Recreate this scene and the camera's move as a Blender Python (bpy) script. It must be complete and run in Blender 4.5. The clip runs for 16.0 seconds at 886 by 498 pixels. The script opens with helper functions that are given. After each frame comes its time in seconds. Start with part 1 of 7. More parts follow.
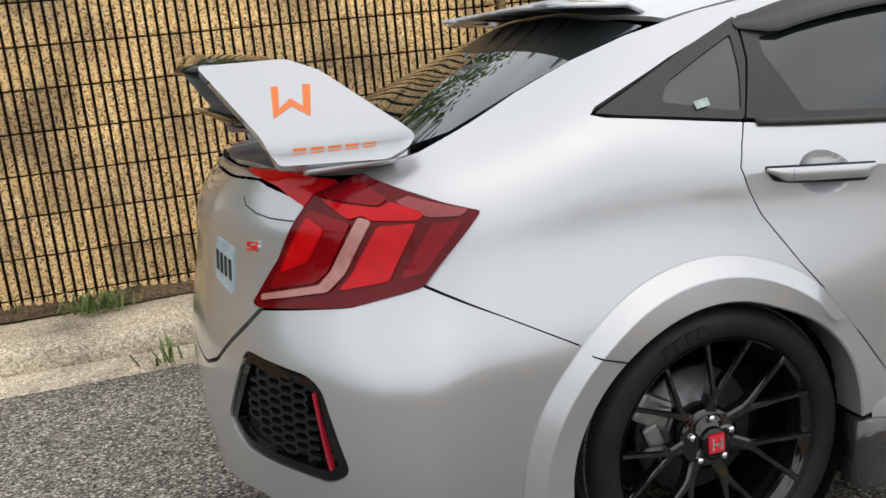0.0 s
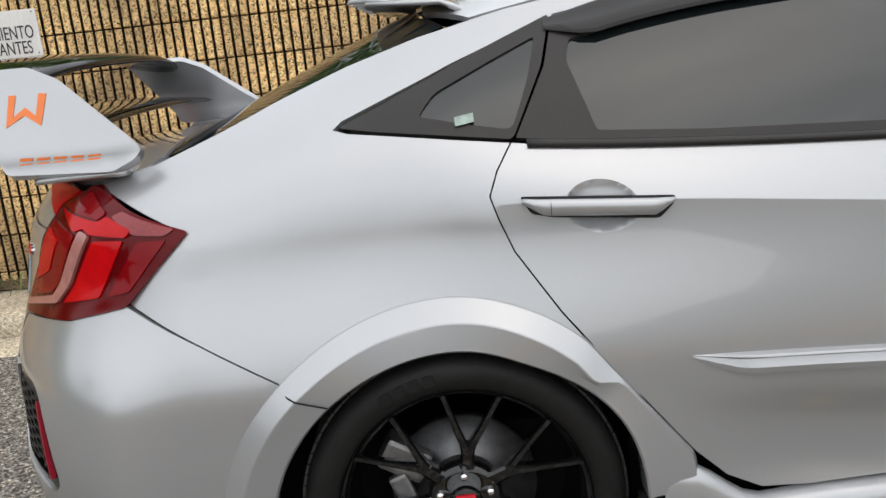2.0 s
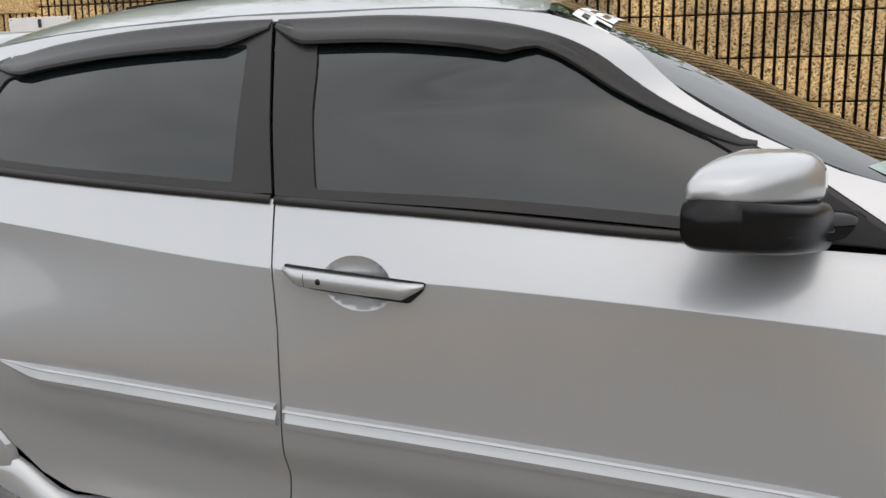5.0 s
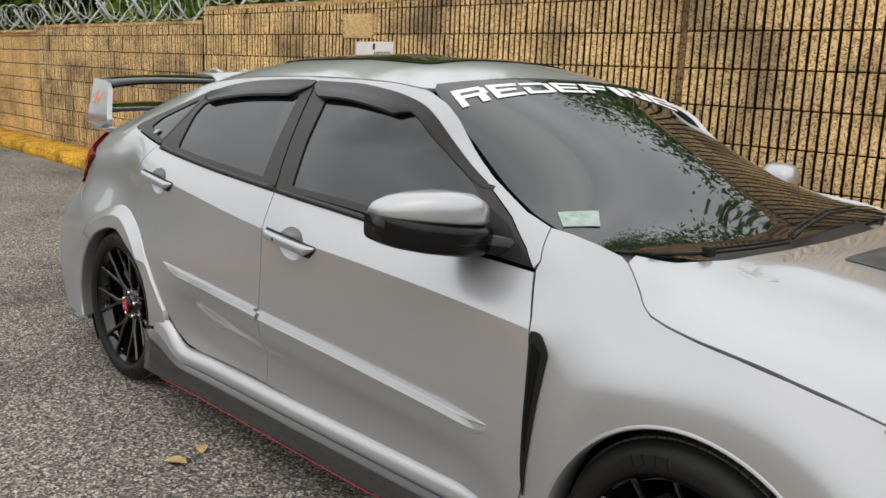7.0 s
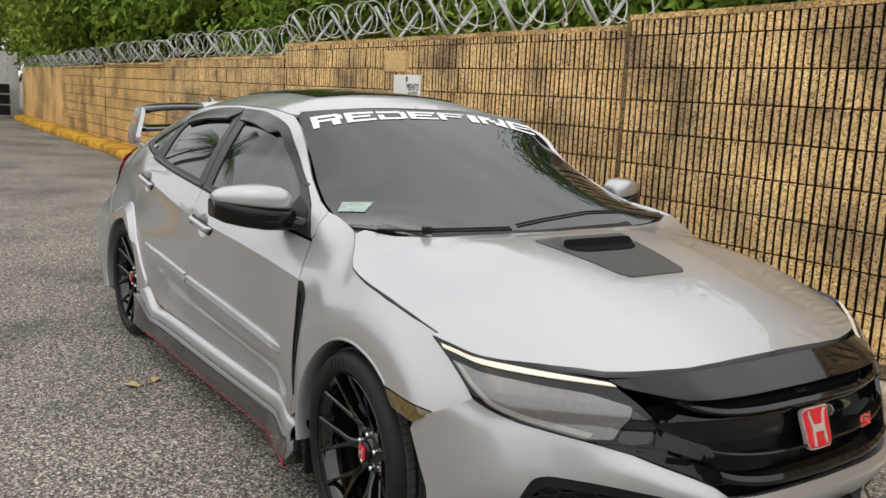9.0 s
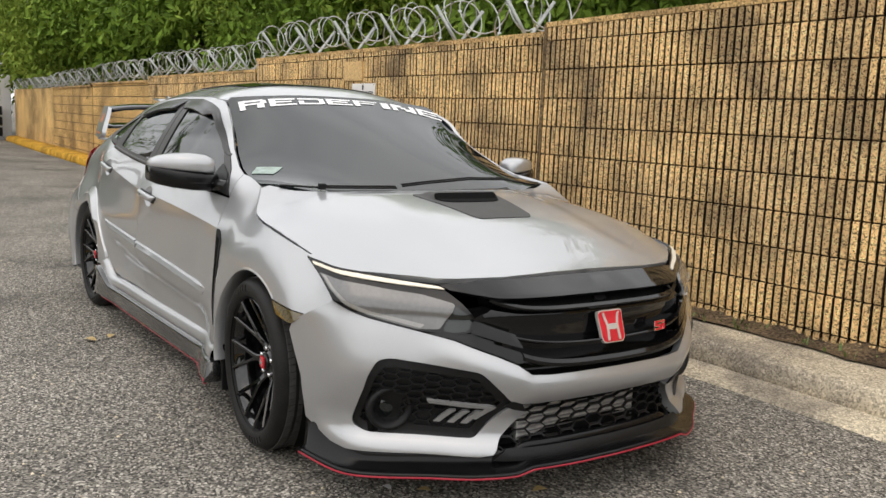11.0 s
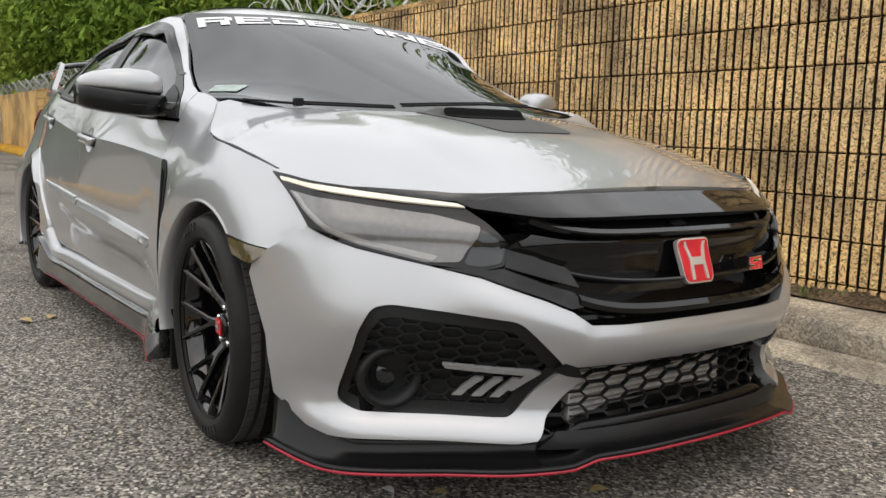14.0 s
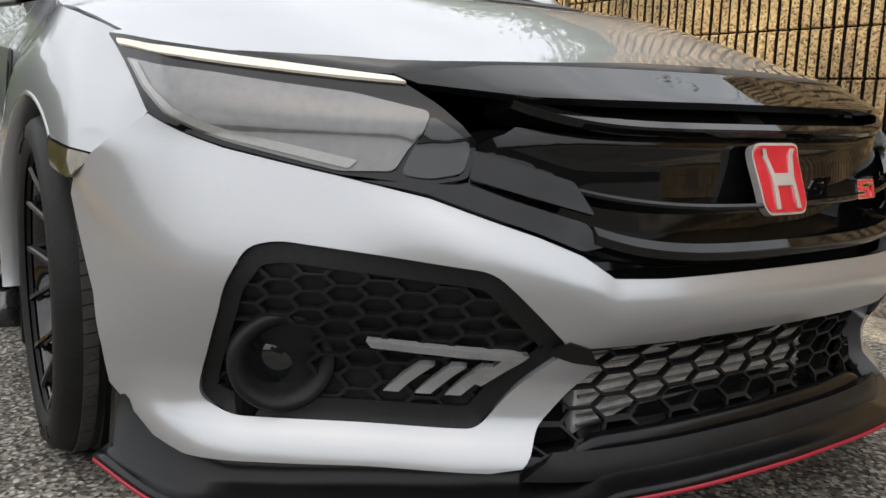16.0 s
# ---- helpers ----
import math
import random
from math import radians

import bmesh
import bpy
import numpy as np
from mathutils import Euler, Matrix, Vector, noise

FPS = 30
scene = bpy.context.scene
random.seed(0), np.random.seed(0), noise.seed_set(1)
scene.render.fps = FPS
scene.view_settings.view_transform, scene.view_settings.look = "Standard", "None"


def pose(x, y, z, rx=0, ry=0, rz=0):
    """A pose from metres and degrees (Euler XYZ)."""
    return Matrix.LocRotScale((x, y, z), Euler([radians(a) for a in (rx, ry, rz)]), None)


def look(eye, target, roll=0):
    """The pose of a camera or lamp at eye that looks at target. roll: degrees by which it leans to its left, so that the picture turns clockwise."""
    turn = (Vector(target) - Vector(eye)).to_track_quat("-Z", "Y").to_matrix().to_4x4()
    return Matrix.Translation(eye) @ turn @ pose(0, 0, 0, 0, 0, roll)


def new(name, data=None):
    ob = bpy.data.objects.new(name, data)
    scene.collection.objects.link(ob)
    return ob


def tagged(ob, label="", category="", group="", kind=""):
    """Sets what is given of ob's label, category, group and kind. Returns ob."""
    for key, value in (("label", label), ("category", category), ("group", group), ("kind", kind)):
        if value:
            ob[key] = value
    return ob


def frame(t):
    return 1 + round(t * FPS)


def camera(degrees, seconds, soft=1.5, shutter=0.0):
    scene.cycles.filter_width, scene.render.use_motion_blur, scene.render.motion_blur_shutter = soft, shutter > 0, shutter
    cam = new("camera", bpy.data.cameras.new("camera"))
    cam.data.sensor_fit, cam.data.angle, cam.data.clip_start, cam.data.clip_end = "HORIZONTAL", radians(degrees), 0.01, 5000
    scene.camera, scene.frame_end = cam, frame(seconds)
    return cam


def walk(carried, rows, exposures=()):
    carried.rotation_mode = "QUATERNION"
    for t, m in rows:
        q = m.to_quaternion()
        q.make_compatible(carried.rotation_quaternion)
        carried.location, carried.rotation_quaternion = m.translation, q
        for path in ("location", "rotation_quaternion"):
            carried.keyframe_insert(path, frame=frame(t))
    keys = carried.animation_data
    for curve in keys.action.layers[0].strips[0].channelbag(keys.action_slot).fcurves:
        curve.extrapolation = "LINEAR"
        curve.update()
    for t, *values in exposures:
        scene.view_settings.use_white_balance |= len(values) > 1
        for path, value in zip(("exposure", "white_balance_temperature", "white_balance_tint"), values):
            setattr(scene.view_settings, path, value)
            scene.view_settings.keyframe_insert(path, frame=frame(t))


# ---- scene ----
# ---------------------------------------------------------------- camera
cam = camera(54.0, 16.0, soft=1.5)
PATH = [
    (0, -1.047, -2.407, 1.230, -16.526, -12.925, -5.733),
    (0.5, -0.818, -2.490, 1.205, -12.225, -12.732, -6.265),
    (1, -0.570, -2.428, 1.179, -8.034, -12.368, -6.363),
    (1.5, -0.274, -2.437, 1.178, -3.030, -12.554, -6.242),
    (2, 0.012, -2.408, 1.212, 0.202, -13.548, -6.011),
    (2.5, 0.329, -2.356, 1.206, 3.472, -12.767, -5.711),
    (3, 0.629, -2.377, 1.183, 4.980, -12.044, -5.082),
    (3.5, 0.941, -2.319, 1.184, 7.058, -12.760, -4.724),
    (4, 1.224, -2.296, 1.190, 8.396, -12.732, -3.680),
    (4.5, 1.517, -2.271, 1.150, 11.938, -11.461, -2.013),
    (6.8, 3.411, -2.437, 1.363, 44.730, -12.062, 1.512),
    (7, 3.507, -2.362, 1.340, 46.232, -11.390, 2.474),
    (7.5, 3.860, -2.292, 1.369, 50.239, -11.810, 1.723),
    (8, 4.187, -2.160, 1.371, 53.331, -11.143, 2.710),
    (8.5, 4.539, -2.102, 1.377, 55.011, -10.539, 2.679),
    (9, 4.904, -2.082, 1.406, 55.925, -10.056, 2.779),
    (9.5, 5.245, -2.051, 1.394, 56.382, -9.008, 3.113),
    (12, 5.722, -2.110, 1.104, 55.376, -8.233, 1.760),
    (12.5, 5.729, -2.087, 1.046, 55.597, -8.119, 1.269),
    (13, 5.633, -2.091, 1.005, 55.166, -7.794, 1.167),
    (13.5, 5.135, -1.759, 0.903, 55.503, -7.803, 1.453),
    (14, 5.025, -1.689, 0.875, 55.616, -7.669, 1.515),
    (14.5, 4.897, -1.534, 0.838, 56.626, -8.199, 1.650),
    (15, 4.792, -1.375, 0.791, 57.867, -8.435, 1.613),
    (15.5, 4.631, -1.246, 0.763, 57.674, -9.939, 1.872),
    (16, 4.463, -1.163, 0.680, 56.133, -9.549, 1.910),
]
walk(cam, [(t, pose(x, y, z, 90 + p, 0, yw) @ pose(0, 0, 0, 0, 0, r)) for t, x, y, z, yw, p, r in PATH],
     exposures=[(0.0, 0.62, 6380, 9.5), (2.5, 0.55, 6400, 9.5), (4.5, 0.50, 6420, 10), (7.0, 0.50, 6600, 10), (9.5, 0.56, 6640, 10), (12.0, 0.66, 6650, 10), (14.0, 0.64, 6600, 10), (16.0, 0.62, 6400, 10)])

# ---------------------------------------------------------------- daylight
SUN_EL, SUN_AZ = 66.0, 150.0
world = bpy.data.worlds.new("overcast_sky")
world.use_nodes = True
scene.world = world
wn, wl = world.node_tree.nodes, world.node_tree.links
wn.clear()
sky = wn.new("ShaderNodeTexSky")
sky.sky_type = "NISHITA"
sky.sun_disc = False
sky.sun_elevation, sky.sun_rotation = radians(SUN_EL), radians(SUN_AZ)
sky.dust_density, sky.ozone_density, sky.air_density = 6.0, 1.0, 1.0
coord = wn.new("ShaderNodeTexCoord")
mapping = wn.new("ShaderNodeMapping")
mapping.inputs["Scale"].default_value = (1.0, 1.0, 2.6)
clouds = wn.new("ShaderNodeTexNoise")
clouds.inputs["Scale"].default_value, clouds.inputs["Detail"].default_value, clouds.inputs["Roughness"].default_value = 2.6, 7.0, 0.55
cloud_ramp = wn.new("ShaderNodeValToRGB")
cloud_ramp.color_ramp.elements[0].position, cloud_ramp.color_ramp.elements[0].color = 0.32, (5.3, 5.45, 5.6, 1)
cloud_ramp.color_ramp.elements[1].position, cloud_ramp.color_ramp.elements[1].color = 0.68, (8.2, 8.25, 8.3, 1)
cover = wn.new("ShaderNodeMix")
cover.data_type = "RGBA"
cover.inputs["Factor"].default_value = 0.88
back = wn.new("ShaderNodeBackground")
back.inputs["Strength"].default_value = 0.142
wout = wn.new("ShaderNodeOutputWorld")
wl.new(coord.outputs["Generated"], mapping.inputs["Vector"])
wl.new(mapping.outputs["Vector"], clouds.inputs["Vector"])
wl.new(clouds.outputs["Fac"], cloud_ramp.inputs["Fac"])
wl.new(sky.outputs["Color"], cover.inputs["A"])
wl.new(cloud_ramp.outputs["Color"], cover.inputs["B"])
# an overcast sky is darker towards the horizon
split = wn.new("ShaderNodeSeparateXYZ")
fall = wn.new("ShaderNodeMapRange")
fall.interpolation_type = "SMOOTHSTEP"
fall.inputs["From Min"].default_value, fall.inputs["From Max"].default_value = 0.0, 0.5
fall.inputs["To Min"].default_value, fall.inputs["To Max"].default_value = 0.74, 1.0
dim = wn.new("ShaderNodeMix")
dim.data_type, dim.blend_type = "RGBA", "MULTIPLY"
dim.inputs["Factor"].default_value = 1.0
wl.new(coord.outputs["Generated"], split.inputs["Vector"])
wl.new(split.outputs["Z"], fall.inputs["Value"])
wl.new(cover.outputs["Result"], dim.inputs["A"])
wl.new(fall.outputs["Result"], dim.inputs["B"])
wl.new(dim.outputs["Result"], back.inputs["Color"])
wl.new(back.outputs["Background"], wout.inputs["Surface"])
sun = new("sun", bpy.data.lights.new("sun", "SUN"))
sun.data.energy, sun.data.angle, sun.data.color = 0.35, radians(140), (1.0, 0.96, 0.9)
sun.matrix_world = look((0, 0, 20), (8 * math.sin(radians(SUN_AZ)) * -1, 8 * math.cos(radians(SUN_AZ)) * -1, 20 - 8 * math.tan(radians(SUN_EL))))
# ---------------------------------------------------------------- materials
def mat(name, base=(0.5, 0.5, 0.5), rough=0.5, metal=0.0, spec=0.5, coat=0.0, var=0.0, scale=8.0, bump=0.0, bscale=60.0, emit=0.0, second=None, obj_var=0.0, rvar=0.0, space="Object", island=0.0):
    """A procedural surface: two scales of colour change, fine relief, and a shade of its own for each object."""
    m = bpy.data.materials.new(name)
    m.use_nodes = True
    n, l = m.node_tree.nodes, m.node_tree.links
    b = n["Principled BSDF"]
    b.inputs["Base Color"].default_value = (*base, 1)
    b.inputs["Roughness"].default_value, b.inputs["Metallic"].default_value = rough, metal
    b.inputs["Specular IOR Level"].default_value = spec
    b.inputs["Coat Weight"].default_value, b.inputs["Coat Roughness"].default_value = coat, 0.02
    tc = n.new("ShaderNodeTexCoord")
    if var or second:
        big, fine = n.new("ShaderNodeTexNoise"), n.new("ShaderNodeTexNoise")
        for t, s, d in ((big, scale, 4.0), (fine, scale * 14, 6.0)):
            t.inputs["Scale"].default_value, t.inputs["Detail"].default_value = s, d
            l.new(tc.outputs[space], t.inputs["Vector"])
        add = n.new("ShaderNodeMath"); add.operation = "ADD"
        l.new(big.outputs["Fac"], add.inputs[0]); l.new(fine.outputs["Fac"], add.inputs[1])
        last = add.outputs[0]
        if obj_var:
            info = n.new("ShaderNodeObjectInfo")
            ma = n.new("ShaderNodeMath"); ma.operation = "MULTIPLY_ADD"; ma.inputs[1].default_value = obj_var
            l.new(info.outputs["Random"], ma.inputs[0]); l.new(last, ma.inputs[2]); last = ma.outputs[0]
        if island:
            each = n.new("ShaderNodeNewGeometry")
            mi = n.new("ShaderNodeMath"); mi.operation = "MULTIPLY_ADD"; mi.inputs[1].default_value = island
            l.new(each.outputs["Random Per Island"], mi.inputs[0]); l.new(last, mi.inputs[2]); last = mi.outputs[0]
        r = n.new("ShaderNodeMapRange")
        r.inputs["From Min"].default_value, r.inputs["From Max"].default_value = 0.72, 1.28 + obj_var + island
        l.new(last, r.inputs["Value"])
        mix = n.new("ShaderNodeMix"); mix.data_type = "RGBA"
        mix.inputs["A"].default_value = (*[c * (1 - var) for c in base], 1)
        mix.inputs["B"].default_value = (*(second if second else [min(1, c * (1 + var)) for c in base]), 1)
        l.new(r.outputs["Result"], mix.inputs["Factor"]); l.new(mix.outputs["Result"], b.inputs["Base Color"])
        if rvar:
            rr = n.new("ShaderNodeMapRange")
            rr.inputs["To Min"].default_value, rr.inputs["To Max"].default_value = max(0, rough - rvar), min(1, rough + rvar)
            l.new(big.outputs["Fac"], rr.inputs["Value"]); l.new(rr.outputs["Result"], b.inputs["Roughness"])
    if bump:
        t = n.new("ShaderNodeTexNoise"); t.inputs["Scale"].default_value, t.inputs["Detail"].default_value = bscale, 5.0
        bp = n.new("ShaderNodeBump"); bp.inputs["Strength"].default_value, bp.inputs["Distance"].default_value = bump, 0.01
        l.new(tc.outputs[space], t.inputs["Vector"]); l.new(t.outputs["Fac"], bp.inputs["Height"]); l.new(bp.outputs["Normal"], b.inputs["Normal"])
    if emit:
        b.inputs["Emission Color"].default_value, b.inputs["Emission Strength"].default_value = (*base, 1), emit
    return m


def aggregate(name, pale, dark, grain=220.0, chips=0.5, obj_var=0.0, bump=0.6, stain=1.2):
    """Stone chips in a binder: a cell pattern of pale and dark grains under large stains."""
    m = mat(name, pale, 0.92, spec=0.25)
    n, l = m.node_tree.nodes, m.node_tree.links
    b = n["Principled BSDF"]
    tc = n.new("ShaderNodeTexCoord")
    info = n.new("ShaderNodeObjectInfo")
    geo = n.new("ShaderNodeNewGeometry")
    cells = n.new("ShaderNodeTexVoronoi"); cells.inputs["Scale"].default_value = grain
    grains = n.new("ShaderNodeTexNoise"); grains.inputs["Scale"].default_value, grains.inputs["Detail"].default_value = grain * 0.55, 5
    patch = n.new("ShaderNodeTexNoise"); patch.inputs["Scale"].default_value, patch.inputs["Detail"].default_value = stain, 6
    for t in (cells, grains, patch):
        l.new(geo.outputs["Position"], t.inputs["Vector"])
    hue = n.new("ShaderNodeSeparateColor"); l.new(cells.outputs["Color"], hue.inputs["Color"])
    ramp = n.new("ShaderNodeValToRGB"); e = ramp.color_ramp.elements
    e[0].position, e[0].color = 0.0, (*dark, 1)
    e[1].position, e[1].color = 1.0, (*[min(1, c * 1.5 + 0.05) for c in pale], 1)
    for p, c in ((0.22, [q * 0.55 for q in pale]), (0.45, pale), (0.85, [q * 1.15 for q in pale])):
        k = ramp.color_ramp.elements.new(p); k.color = (*c, 1)
    l.new(hue.outputs["Red"], ramp.inputs["Fac"])
    tone = n.new("ShaderNodeMapRange"); tone.inputs["From Min"].default_value, tone.inputs["From Max"].default_value = 0.35, 0.66
    tone.inputs["To Min"].default_value, tone.inputs["To Max"].default_value = 0.0, 1.0
    add = n.new("ShaderNodeMath"); add.operation = "MULTIPLY_ADD"; add.inputs[1].default_value = obj_var
    half = n.new("ShaderNodeMath"); half.operation = "SUBTRACT"; half.inputs[1].default_value = 0.5
    l.new(info.outputs["Random"], half.inputs[0]); l.new(half.outputs[0], add.inputs[0]); l.new(patch.outputs["Fac"], add.inputs[2])
    l.new(add.outputs[0], tone.inputs["Value"])
    mix = n.new("ShaderNodeMix"); mix.data_type = "RGBA"; mix.blend_type = "MULTIPLY"; mix.inputs["Factor"].default_value = 1.0
    tint = n.new("ShaderNodeValToRGB"); q = tint.color_ramp.elements
    q[0].position, q[0].color = 0.0, (0.48, 0.45, 0.43, 1)
    q[1].position, q[1].color = 1.0, (1.15, 1.08, 0.95, 1)
    k = tint.color_ramp.elements.new(0.45); k.color = (0.88, 0.82, 0.74, 1)
    l.new(tone.outputs["Result"], tint.inputs["Fac"])
    l.new(ramp.outputs["Color"], mix.inputs["A"]); l.new(tint.outputs["Color"], mix.inputs["B"])
    l.new(mix.outputs["Result"], b.inputs["Base Color"])
    bp = n.new("ShaderNodeBump"); bp.inputs["Strength"].default_value, bp.inputs["Distance"].default_value = bump, 0.006
    l.new(grains.outputs["Fac"], bp.inputs["Height"]); l.new(bp.outputs["Normal"], b.inputs["Normal"])
    return m


def hue_drift(m, grey, scale):
    """Weathered grey blotches over a stone colour."""
    n, l = m.node_tree.nodes, m.node_tree.links
    b = n["Principled BSDF"]
    old = b.inputs["Base Color"].links[0].from_socket
    geo = n.new("ShaderNodeNewGeometry")
    t = n.new("ShaderNodeTexNoise"); t.inputs["Scale"].default_value, t.inputs["Detail"].default_value, t.inputs["Roughness"].default_value = scale, 8, 0.7
    l.new(geo.outputs["Position"], t.inputs["Vector"])
    r = n.new("ShaderNodeMapRange"); r.inputs["From Min"].default_value, r.inputs["From Max"].default_value, r.inputs["To Max"].default_value = 0.44, 0.66, 0.85
    l.new(t.outputs["Fac"], r.inputs["Value"])
    mul = n.new("ShaderNodeMix"); mul.data_type, mul.blend_type = "RGBA", "MULTIPLY"
    mul.inputs["B"].default_value = (grey[0] * 1.3, grey[1] * 1.5, grey[2] * 2.0, 1)
    l.new(r.outputs["Result"], mul.inputs["Factor"]); l.new(old, mul.inputs["A"]); l.new(mul.outputs["Result"], b.inputs["Base Color"])


def paint(name, base, flake=0.35):
    """Metallic car paint under clear lacquer, with a fine flake and faint dust."""
    m = mat(name, base, 0.34, metal=0.58, spec=0.5, coat=1.0)
    n, l = m.node_tree.nodes, m.node_tree.links
    b = n["Principled BSDF"]
    geo = n.new("ShaderNodeNewGeometry")
    fl = n.new("ShaderNodeTexVoronoi"); fl.inputs["Scale"].default_value = 1400
    dust = n.new("ShaderNodeTexNoise"); dust.inputs["Scale"].default_value, dust.inputs["Detail"].default_value = 5.0, 6
    for t in (fl, dust):
        l.new(geo.outputs["Position"], t.inputs["Vector"])
    r = n.new("ShaderNodeMapRange"); r.inputs["To Min"].default_value, r.inputs["To Max"].default_value = 0.29, 0.38
    l.new(dust.outputs["Fac"], r.inputs["Value"]); l.new(r.outputs["Result"], b.inputs["Roughness"])
    mix = n.new("ShaderNodeMix"); mix.data_type = "RGBA"
    mix.inputs["A"].default_value = (*[c * 0.93 for c in base], 1); mix.inputs["B"].default_value = (*[min(1, c * 1.07) for c in base], 1)
    l.new(fl.outputs["Distance"], mix.inputs["Factor"]); l.new(mix.outputs["Result"], b.inputs["Base Color"])
    bp = n.new("ShaderNodeBump"); bp.inputs["Strength"].default_value, bp.inputs["Distance"].default_value = 0.02, 0.002
    l.new(fl.outputs["Distance"], bp.inputs["Height"]); l.new(bp.outputs["Normal"], b.inputs["Normal"])
    return m


SILVER = paint("silver_paint", (0.435, 0.441, 0.455))
GLASS = mat("tinted_glass", (0.008, 0.011, 0.012), 0.02, spec=0.5)
GLASS.node_tree.nodes["Principled BSDF"].inputs["IOR"].default_value = 1.63
GLOSS = mat("gloss_black_plastic", (0.005, 0.005, 0.0055), 0.05, spec=0.34, coat=0.1, var=0.1, scale=9)
SATIN = mat("satin_black_plastic", (0.011, 0.011, 0.0115), 0.42, spec=0.22, var=0.25, scale=9, bump=0.04, bscale=900)
TRIM = mat("black_window_trim", (0.026, 0.024, 0.023), 0.36, spec=0.3, var=0.12, scale=12)
# near-black for housings, underbody and openings, whose shade is put into the colour
DARK = mat("cavity_shade_black", (0.006, 0.006, 0.006), 0.9, spec=0.1, var=0.2, scale=10)
DISC = mat("worn_brake_disc", (0.16, 0.16, 0.165), 0.4, metal=0.9, var=0.3, scale=30)
RUBBER = mat("tyre_rubber", (0.012, 0.0118, 0.0115), 0.55, spec=0.22, var=0.3, scale=16, bump=0.12, bscale=260)
RIM = mat("gloss_black_wheel_paint", (0.005, 0.005, 0.0055), 0.07, spec=0.42, coat=0.6, var=0.15, scale=20)
STEEL = mat("cast_metal", (0.36, 0.36, 0.37), 0.42, metal=0.9, var=0.25, scale=30, bump=0.1, bscale=200)
CHROME = mat("bright_chrome", (0.82, 0.82, 0.84), 0.08, metal=1.0, var=0.03, scale=40)
RED = mat("red_enamel", (0.62, 0.014, 0.032), 0.2, coat=0.7, var=0.1, scale=50)
RED_EDGE = mat("red_plastic_edge", (0.34, 0.010, 0.028), 0.4, var=0.15, scale=20)
LENS = mat("red_lamp_lens", (0.20, 0.002, 0.005), 0.05, spec=0.22, coat=0.0, var=0.12, scale=14)
LENS_DARK = mat("dark_red_lamp_lens", (0.11, 0.002, 0.004), 0.08, spec=0.2, coat=0.0, var=0.1, scale=14)
LENS_BRIGHT = mat("bright_red_lamp_reflector", (0.50, 0.003, 0.006), 0.1, spec=0.22, coat=0.0, var=0.15, scale=30)
LENS_BAR = mat("clear_lamp_bar", (0.40, 0.17, 0.15), 0.2, coat=0.4, var=0.2, scale=60)
HEAD_GREY = mat("smoked_headlamp_lens", (0.13, 0.128, 0.127), 0.05, spec=0.6, coat=1.0, var=0.14, scale=5)
HEAD_PALE = mat("headlamp_light_guide", (0.28, 0.275, 0.262), 0.12, coat=1.0, var=0.1, scale=8)
LEDBAR = mat("clear_lamp_bar_plastic", (0.22, 0.22, 0.22), 0.14, coat=0.6, var=0.15, scale=30)
SCOOP = mat("matt_dark_scoop_plastic", (0.055, 0.054, 0.053), 0.5, spec=0.3, var=0.15, scale=14)
DRL = mat("lit_running_lamp", (0.74, 0.68, 0.56), 0.3, var=0.08, scale=30, emit=0.14)
AMBER = mat("smoked_amber_reflector", (0.10, 0.075, 0.03), 0.1, coat=1.0, var=0.4, scale=60)
ORANGE = mat("orange_vinyl", (0.80, 0.20, 0.045), 0.45, var=0.06, scale=30)
WHITE = mat("white_vinyl", (0.80, 0.80, 0.80), 0.45, var=0.04, scale=20)
SIGN_WHITE = mat("white_sign_enamel", (0.78, 0.76, 0.74), 0.4, var=0.07, scale=5)
INK = mat("black_ink", (0.02, 0.02, 0.02), 0.5, var=0.1, scale=20)
ALU = mat("intercooler_fins", (0.55, 0.54, 0.52), 0.5, metal=0.3, var=0.25, scale=60)
PLATE = mat("number_plate", (0.34, 0.42, 0.46), 0.4, var=0.2, scale=30)
STICKER = mat("pale_sticker", (0.30, 0.38, 0.34), 0.4, var=0.35, scale=50)
SKIRT = mat("semi_gloss_black_plastic", (0.026, 0.026, 0.0265), 0.20, spec=0.5, coat=0.8, var=0.2, scale=9)
TREAD = mat("worn_tyre_tread", (0.060, 0.058, 0.056), 0.7, spec=0.2, var=0.3, scale=40, bump=0.15, bscale=300)
# red lens paled to pink: the reflection on the lamp corner is painted in
LENS_SHEEN = mat("sheen_red_lamp_lens", (0.27, 0.055, 0.06), 0.06, spec=0.3, var=0.12, scale=14)
SMOKE = mat("smoked_visor_plastic", (0.012, 0.011, 0.0105), 0.24, spec=0.32, var=0.15, scale=9)
LIPBLACK = mat("black_lip_plastic", (0.005, 0.005, 0.0055), 0.24, spec=0.28, var=0.2, scale=9)
BADGE = mat("pale_badge_chrome", (0.70, 0.67, 0.65), 0.28, metal=0.55, var=0.05, scale=40)
WALLROCK = aggregate("golden_split_block", (0.84, 0.595, 0.31), (0.12, 0.09, 0.055), grain=135, obj_var=0.15, bump=0.9, stain=2.3)
hue_drift(WALLROCK, (0.46, 0.42, 0.37), 1.3)
WALLPLAIN = aggregate("plain_ochre_render", (0.70, 0.485, 0.22), (0.34, 0.23, 0.10), grain=160, obj_var=0.1, bump=0.4)
WALLPALE = aggregate("pale_ochre_block", (0.74, 0.53, 0.27), (0.45, 0.31, 0.15), grain=160, bump=0.4)
